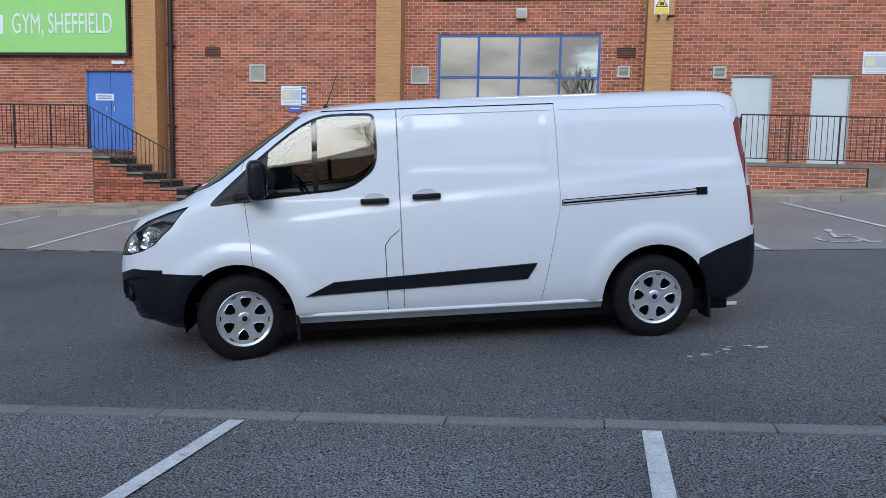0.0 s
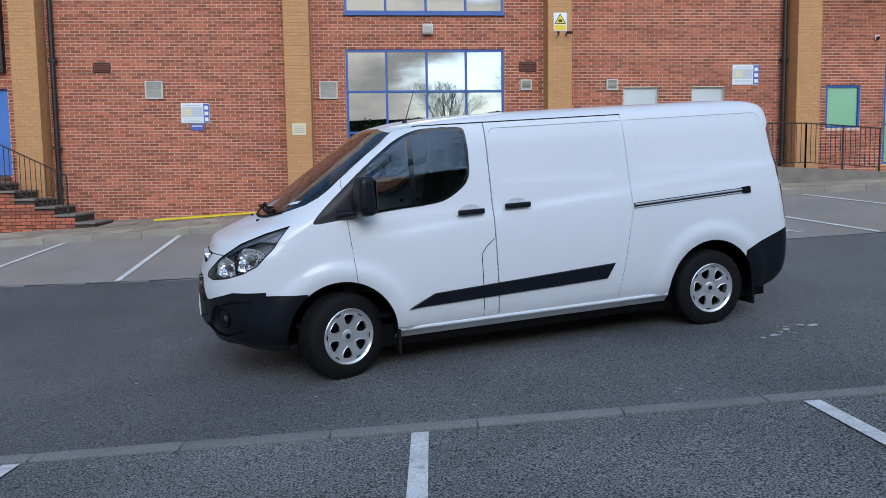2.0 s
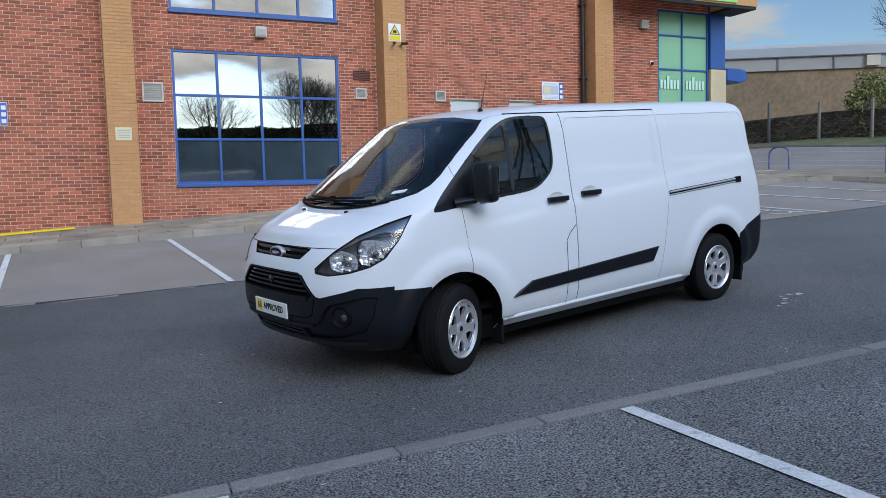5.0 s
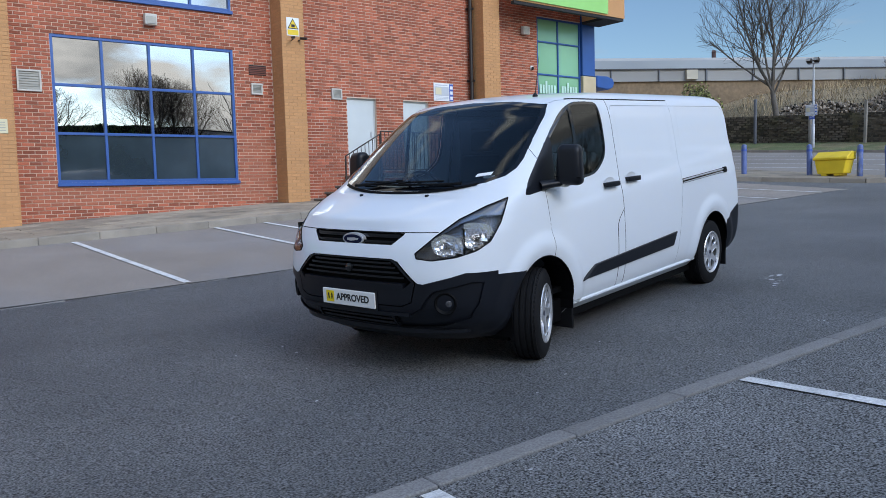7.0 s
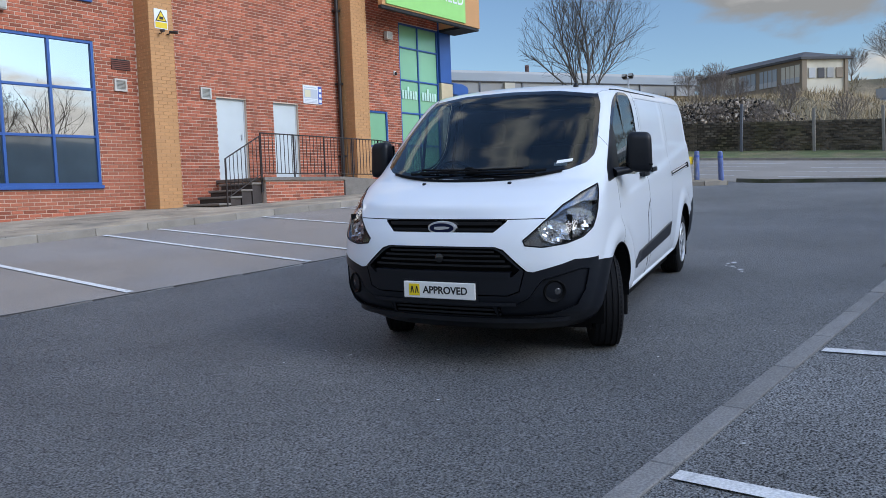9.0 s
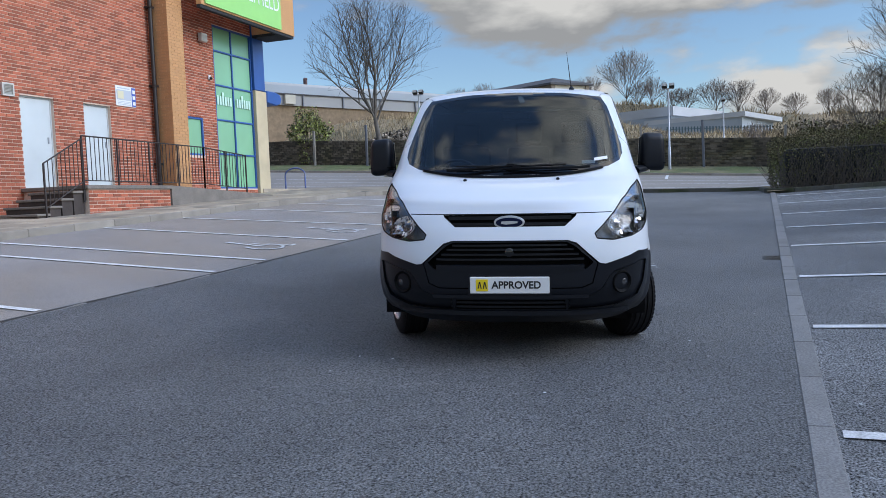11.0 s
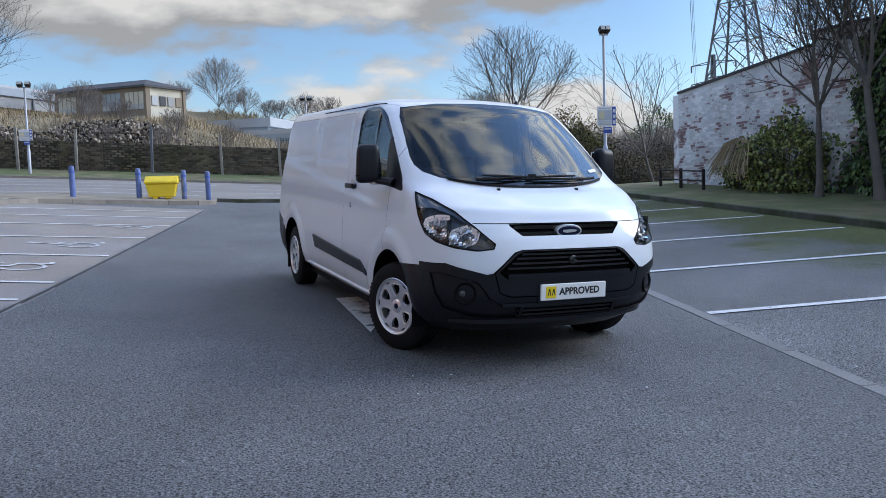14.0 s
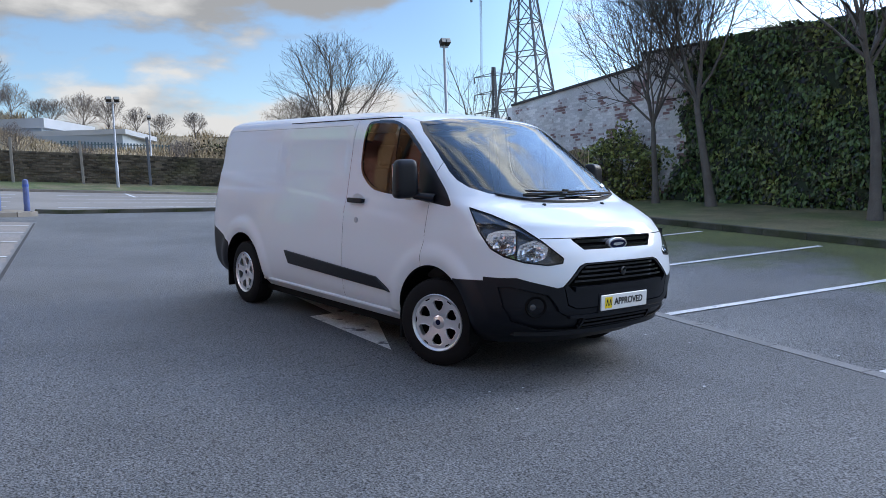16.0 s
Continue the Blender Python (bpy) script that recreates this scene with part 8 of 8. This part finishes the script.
# rough bank: dry grass, brambles, rubble
rng = np.random.default_rng(9)
n = 22000
gx = 33.4 + rng.uniform(0, 1, n) ** 1.4 * 26
gy = rng.uniform(-10, 44, n)
hgt = rng.uniform(0.15, 0.6, n) * (1 + 0.4 * np.sin(gy * 0.5))
v, f = [], []
for k in range(n):
    x, y = gx[k], gy[k]
    z = bank(x, y) - 0.05
    a = rng.uniform(0, 6.28)
    w_ = 0.012 + 0.0008 * (x - 33)
    dx, dy = rng.normal(0, 0.22, 2)
    v += [(x + math.cos(a) * w_, y + math.sin(a) * w_, z), (x - math.cos(a) * w_, y - math.sin(a) * w_, z), (x + dx, y + dy, z + hgt[k])]
    f.append((3 * k, 3 * k + 1, 3 * k + 2))
# tall pale stems in drifts
n = 9000
for k in range(n):
    y = rng.uniform(-9, 30)
    drift = 0.5 + 0.5 * math.sin(y * 0.9 + 1.1) * math.sin(y * 0.37)
    if rng.uniform() > 0.25 + 0.75 * drift:
        continue
    x = 33.5 + rng.uniform(0, 1) ** 1.6 * 13
    z = bank(x, y) - 0.05
    h_ = rng.uniform(0.5, 1.0) * (0.45 + 0.75 * drift) * (1.15 if y < 5 else 0.55)
    dx, dy = rng.normal(0, 0.3, 2) * h_
    b0 = len(v)
    v += [(x, y - 0.016, z), (x, y + 0.016, z), (x + dx, y + dy + 0.008, z + h_), (x + dx, y + dy - 0.008, z + h_)]
    f.append((b0, b0 + 1, b0 + 2, b0 + 3))
# scrub along the top of the far slope
for k in range(7000):
    x, y = rng.uniform(98, 113), rng.uniform(-26, 24)
    z = bank(x, y) - 0.2
    h_ = rng.uniform(0.5, 2.1) * (0.55 + 0.45 * math.sin(y * 0.8) * math.sin(y * 0.31 + 1))
    dx, dy = rng.normal(0, 0.5, 2) * h_
    b0 = len(v)
    v += [(x, y - 0.06, z), (x, y + 0.06, z), (x + dx, y + dy, z + h_)]
    f.append((b0, b0 + 1, b0 + 2))
ob = raw("dry_grass", v, f, M["dry"])
tagged(ob, "straw-coloured dry grass and stems on the bank", "grass", kind="stuff")
v, f = [], []
rn = random.Random(6)
for k in range(5200):
    c = rn.choice(((38.5, 24.5, 2.2), (39.5, 19.5, 2.8), (40.5, 17.6, 2.0), (36.5, 7.6, 1.8)))
    u, w_ = rn.gauss(0, 0.5), rn.gauss(0, 0.5)
    x, y = c[0] + u * c[2], c[1] + w_ * c[2] * 1.5
    z = bank(x, y) + max(0, 1.1 * (1 - (u * u + w_ * w_))) * rn.random() * (0.4 if c[0] < 37 else 1)
    s = rn.uniform(0.025, 0.075)
    b0 = len(v)
    mm = Euler((rn.uniform(0, 6), rn.uniform(0, 6), rn.uniform(0, 6))).to_matrix()
    for q in ((-1, -1, -1), (1, -1, -1), (1, 1, -1), (-1, 1, -1), (-1, -1, 1), (1, -1, 1), (1, 1, 1), (-1, 1, 1)):
        pnt = mm @ Vector((q[0] * s * 1.3, q[1] * s, q[2] * s * 0.7)) + Vector((x, y, z))
        v.append(tuple(pnt))
    f += [tuple(b0 + i for i in q) for q in ((0, 1, 2, 3), (4, 5, 6, 7), (0, 1, 5, 4), (1, 2, 6, 5), (2, 3, 7, 6), (3, 0, 4, 7))]
tagged(raw("rubble", v, f, M["rubble"]), "heaps of pale broken stone on the bank", "rubble", kind="stuff")

# ---- far buildings ----


def quadbox(name, p0, p1, depth, z0, z1, mat, parent, label=""):
    """A block whose front runs from p0 to p1 in plan."""
    a, b = Vector(p0), Vector(p1)
    d = (b - a).normalized()
    nrm_ = Vector((-d.y, d.x)) * depth
    bm = prism([tuple(a), tuple(b), tuple(b + nrm_), tuple(a + nrm_)], z0, z1, "xy")
    return part(name, bm, mat, parent, label)


fac = thing("factory", "long grey-roofed industrial building beyond the bank", "building")
FA, FB = (57.0, 26.5), (24.0, 46.2)
quadbox("wall", FA, FB, -10, 4.0, 8.35, M["shed_buff"], fac, "brown lower wall")
quadbox("cladding", (57.1, 26.3), (23.9, 46.0), -10.3, 8.35, 9.15, M["shed_grey"], fac)
quadbox("gutter_line", (57.2, 26.15), (23.8, 45.85), -10.4, 9.15, 9.22, M["roof_dark"], fac)
quadbox("roof", (57.2, 26.2), (23.8, 45.9), -10.4, 9.22, 9.78, M["shed_blue"], fac, "blue-grey sheet roof edge")
quadbox("roof_ridge", (57.0, 26.7), (24.0, 46.4), -9.5, 9.78, 10.02, M["shed_pale"], fac)
part("flue", tube([(47.0, 36.2, 8.2), (47.0, 36.2, 10.9), (46.95, 36.15, 11.0)], 0.16, 10), M["flue_red"], fac, "rusty red flue pipe")
quadbox("tan_panel", (42.6, 34.6), (41.9, 35.02), -0.3, 8.45, 9.1, M["flat_cream"], fac)
for k in range(11):
    q = (k + 0.5) / 11
    x, y = lerp(FA[0], FB[0], q) - 0.14, lerp(FA[1], FB[1], q) - 0.22
    quadbox("panel_joint", (x, y), (x - 0.09, y + 0.05), -0.1, 8.36, 9.14, M["steel_dark"], fac)
der = thing("derelict_block", "two-storey derelict block with low hipped roof and broken windows", "building",
            Matrix.Translation((-8.3, 6.8, 1.04)) @ Matrix.Diagonal((0.58, 0.58, 0.58, 1)) @ Matrix.Translation((8.3, -6.8, -1.04)))
C0, C1, C2 = (152.9, 29.7), (146.5, 36.0), (159.6, 59.0)
quadbox("end_wall", C1, C0, 0.6, 10.5, 23.3, M["flat_cream"], der)
quadbox("side_wall", C2, C1, 8.5, 10.5, 23.0, M["flat_brown"], der)
hip = bmesh.new()
ex, ey = (Vector(C0) - Vector(C1)).normalized(), (Vector(C2) - Vector(C1)).normalized()
cs = [Vector(C1) - ex * 0.7 - ey * 0.7, Vector(C0) + ex * 0.7 - ey * 0.7, Vector(C0) + ex * 0.7 + ey * 28, Vector(C2) - ex * 0.7 + ey * 0.7]
mid_ = [(cs[0] + cs[1]) / 2 + ey * 5, (cs[2] + cs[3]) / 2 - ey * 5]
e0 = [hip.verts.new((p.x, p.y, 22.9)) for p in cs]
e1 = [hip.verts.new((p.x, p.y, 23.3)) for p in cs]
rg_ = [hip.verts.new((p.x, p.y, 25.0)) for p in mid_]
for i in range(4):
    hip.faces.new((e0[i], e0[(i + 1) % 4], e1[(i + 1) % 4], e1[i]))
hip.faces.new(e0)
for f in ((e1[0], e1[1], rg_[0]), (e1[1], e1[2], rg_[1], rg_[0]), (e1[2], e1[3], rg_[1]), (e1[3], e1[0], rg_[0], rg_[1])):
    hip.faces.new(f)
bmesh.ops.recalc_face_normals(hip, faces=hip.faces)
part("roof", hip, M["roof_dark"], der, "low hipped dark roof")
dv = (Vector(C2) - Vector(C1))
n_ = Vector((dv.y, -dv.x)).normalized()
for k in range(5):
    a = Vector(C1) + dv * ((k + 0.07) / 5) - n_ * 0.12
    b = Vector(C1) + dv * ((k + 0.86) / 5) - n_ * 0.12
    for z in (14.4, 18.9):
        wn = quadbox("window", tuple(b), tuple(a), 0.2, z, z + 3.2, M["shed_blue"] if (k + int(z)) % 3 else M["flat_cream"], der)
        for q in (0.25, 0.5, 0.75):
            m0 = a.lerp(b, q) - n_ * 0.06
            m1 = a.lerp(b, q + 0.025) - n_ * 0.06
            quadbox("mullion", tuple(m1), tuple(m0), 0.1, z, z + 3.2, M["flat_brown"], wn)
        quadbox("panel", tuple(b - n_ * 0.05), tuple(a - n_ * 0.05), 0.1, z, z + 1.0, M["shed_pale"], wn)
ev = Vector(C0) - Vector(C1)
o = Vector((-0.22, -0.12))
for z, h_ in ((15.0, 1.7), (19.6, 1.8)):
    for k in range(4):
        a = Vector(C1) + ev * ((k + 0.75) / 5) + o
        b = Vector(C1) + ev * ((k + 1.45) / 5) + o
        quadbox("window", tuple(a), tuple(b), 0.2, z, z + h_, (M["roof_dark"], M["shed_grey"], M["flat_brown"], M["shed_pale"])[(k + int(z)) % 4], der)
quadbox("end_pier", tuple(Vector(C1) + o * 1.5), tuple(Vector(C1) + ev * 0.10 + o * 1.5), 0.3, 10.5, 23.0, M["flat_brown"], der)
quadbox("end_pier", tuple(Vector(C1) + ev * 0.93 + o * 1.5), tuple(Vector(C0) + o * 1.5), 0.3, 10.5, 23.0, M["flat_brown"], der)
sh = thing("warehouse", "low white-roofed warehouse with blue-grey side", "building")
quadbox("wall", (95, 18.6), (92, 11.2), 12, 5.5, 10.2, M["shed_blue"], sh)
quadbox("roof", (95.5, 19.0), (91.5, 10.9), 13, 10.2, 11.3, M["shed_pale"], sh)
quadbox("annex", (89.6, 13.9), (86, 3.2), 12, 4.5, 9.0, M["shed_blue"], sh)
quadbox("annex_roof", (90.0, 14.2), (85.6, 2.9), 12.6, 9.0, 9.55, M["shed_pale"], sh)
for k in range(9):
    quadbox("bay_door", (88.9 - k * 0.36, 12.4 - k * 1.05), (88.7 - k * 0.36, 11.8 - k * 1.05), 0.2, 5.2, 7.4, M["steel_dark"], sh)
pf = thing("palisade_fence", "dark teal steel palisade fence beyond the bank", "fence")
for k in range(34):
    y = 9.6 - k * 0.24
    z0 = gb(60, y)
    part("pale", box(59.97, y - 0.06, z0 - 0.2, 60.03, y + 0.06, 6.35 - 0.012 * k), M["fence_teal"], pf)
for z in (5.7, 6.15):
    part("rail", tube([(60.05, 9.7, z), (60.05, 1.6, z - 0.3)], 0.03, 5), M["fence_teal"], pf)
hs = thing("house", "distant pale rendered house with pitched roof", "house")
quadbox("wall", (120, -9.5), (118, -15), 7, 5, 9.8, M["flat_cream"], hs)
quadbox("roof", (120.6, -9), (117.6, -15.5), 8, 9.8, 11.2, M["roof_dark"], hs)
# pylons and their cables


def pylon(x, y, z, h, w, r, label):
    p = thing("pylon", label, "pylon", pose(x, y, z, 0, 0, 35))
    bm = bmesh.new()
    n = 7
    waist = h * 0.66
    lev = [(waist * (1 - (1 - k / n) ** 1.5), lerp(w, w * 0.17, 1 - (1 - k / n) ** 1.5)) for k in range(n + 1)]
    lev += [(lerp(waist, h, k / 4), w * lerp(0.17, 0.10, k / 4)) for k in range(1, 5)]
    cor_ = lambda q: [Vector((sx * q[1] / 2, sy * q[1] / 2, q[0])) for sx, sy in ((-1, -1), (1, -1), (1, 1), (-1, 1))]
    for a, b in zip(lev, lev[1:]):
        ca, cb = cor_(a), cor_(b)
        for i in range(4):
            j = (i + 1) % 4
            addtube(bm, [ca[i], cb[i]], r, 4, False)
            addtube(bm, [ca[i], cb[j]], r * 0.5, 3, False)
            addtube(bm, [ca[j], cb[i]], r * 0.5, 3, False)
            addtube(bm, [cb[i], cb[j]], r * 0.5, 3, False)
    tagged(part("tower", bm, M["steel_dark"], p), kind="stuff")
    for q in (0.62, 0.78, 0.93):
        bm = bmesh.new()
        arm = w * 0.95
        for s in (-1, 1):
            addtube(bm, [(0, 0, h * q + 0.9), (s * arm, 0, h * q)], r * 0.7, 3, False)
            addtube(bm, [(0, 0, h * q), (s * arm, 0, h * q)], r * 0.7, 3, False)
            addtube(bm, [(s * arm, 0, h * q), (s * arm, 0, h * q - 2)], r * 1.2, 4, False)
        part("cross_arm", bm, M["steel_dark"], p)
    return p


pylon(64.5, -36.0, 3.0, 34, 6.6, 0.13, "tall steel lattice pylon behind the painted wall")
pylon(215, -120.0, 3.0, 38, 7.5, 0.22, "distant steel lattice pylon")
cb = bmesh.new()
for k in range(6):
    o = Vector((2.5 * (k % 2) - 1.2, 2.0 * (k % 2) - 1.0, 0))
    a = Vector((64.5, -36, 22 + (k // 2) * 5.2)) + o * 3
    b = Vector((215, -120, 26 + (k // 2) * 5.6)) + o * 3
    pts = [a.lerp(b, q / 10) + Vector((0, 0, -5.5 * 4 * (q / 10) * (1 - q / 10))) for q in range(11)]
    addtube(cb, pts, 0.035, 3, False)
tagged(part("power_cables", cb, M["steel_dark"]), "sagging power cables between the pylons", "cable", kind="stuff")

# ---- single bricks, near the window ----
for a, b, c, d in near_b:
    key = round(b - a, 3)
    if key not in BALUSTER:
        bm = box(0.001, -0.0, 0.001, b - a - 0.001, 0.03, d - c - 0.001, 0.002)
        me = bpy.data.meshes.new("brick")
        bm.to_mesh(me)
        bm.free()
        me.materials.append(M["brick_piece"])
        BALUSTER[key] = me
    ob = new("brick", BALUSTER[key])
    ob.parent = wall
    ob.location = (a, WY + random.uniform(-0.0025, 0.0025), c)
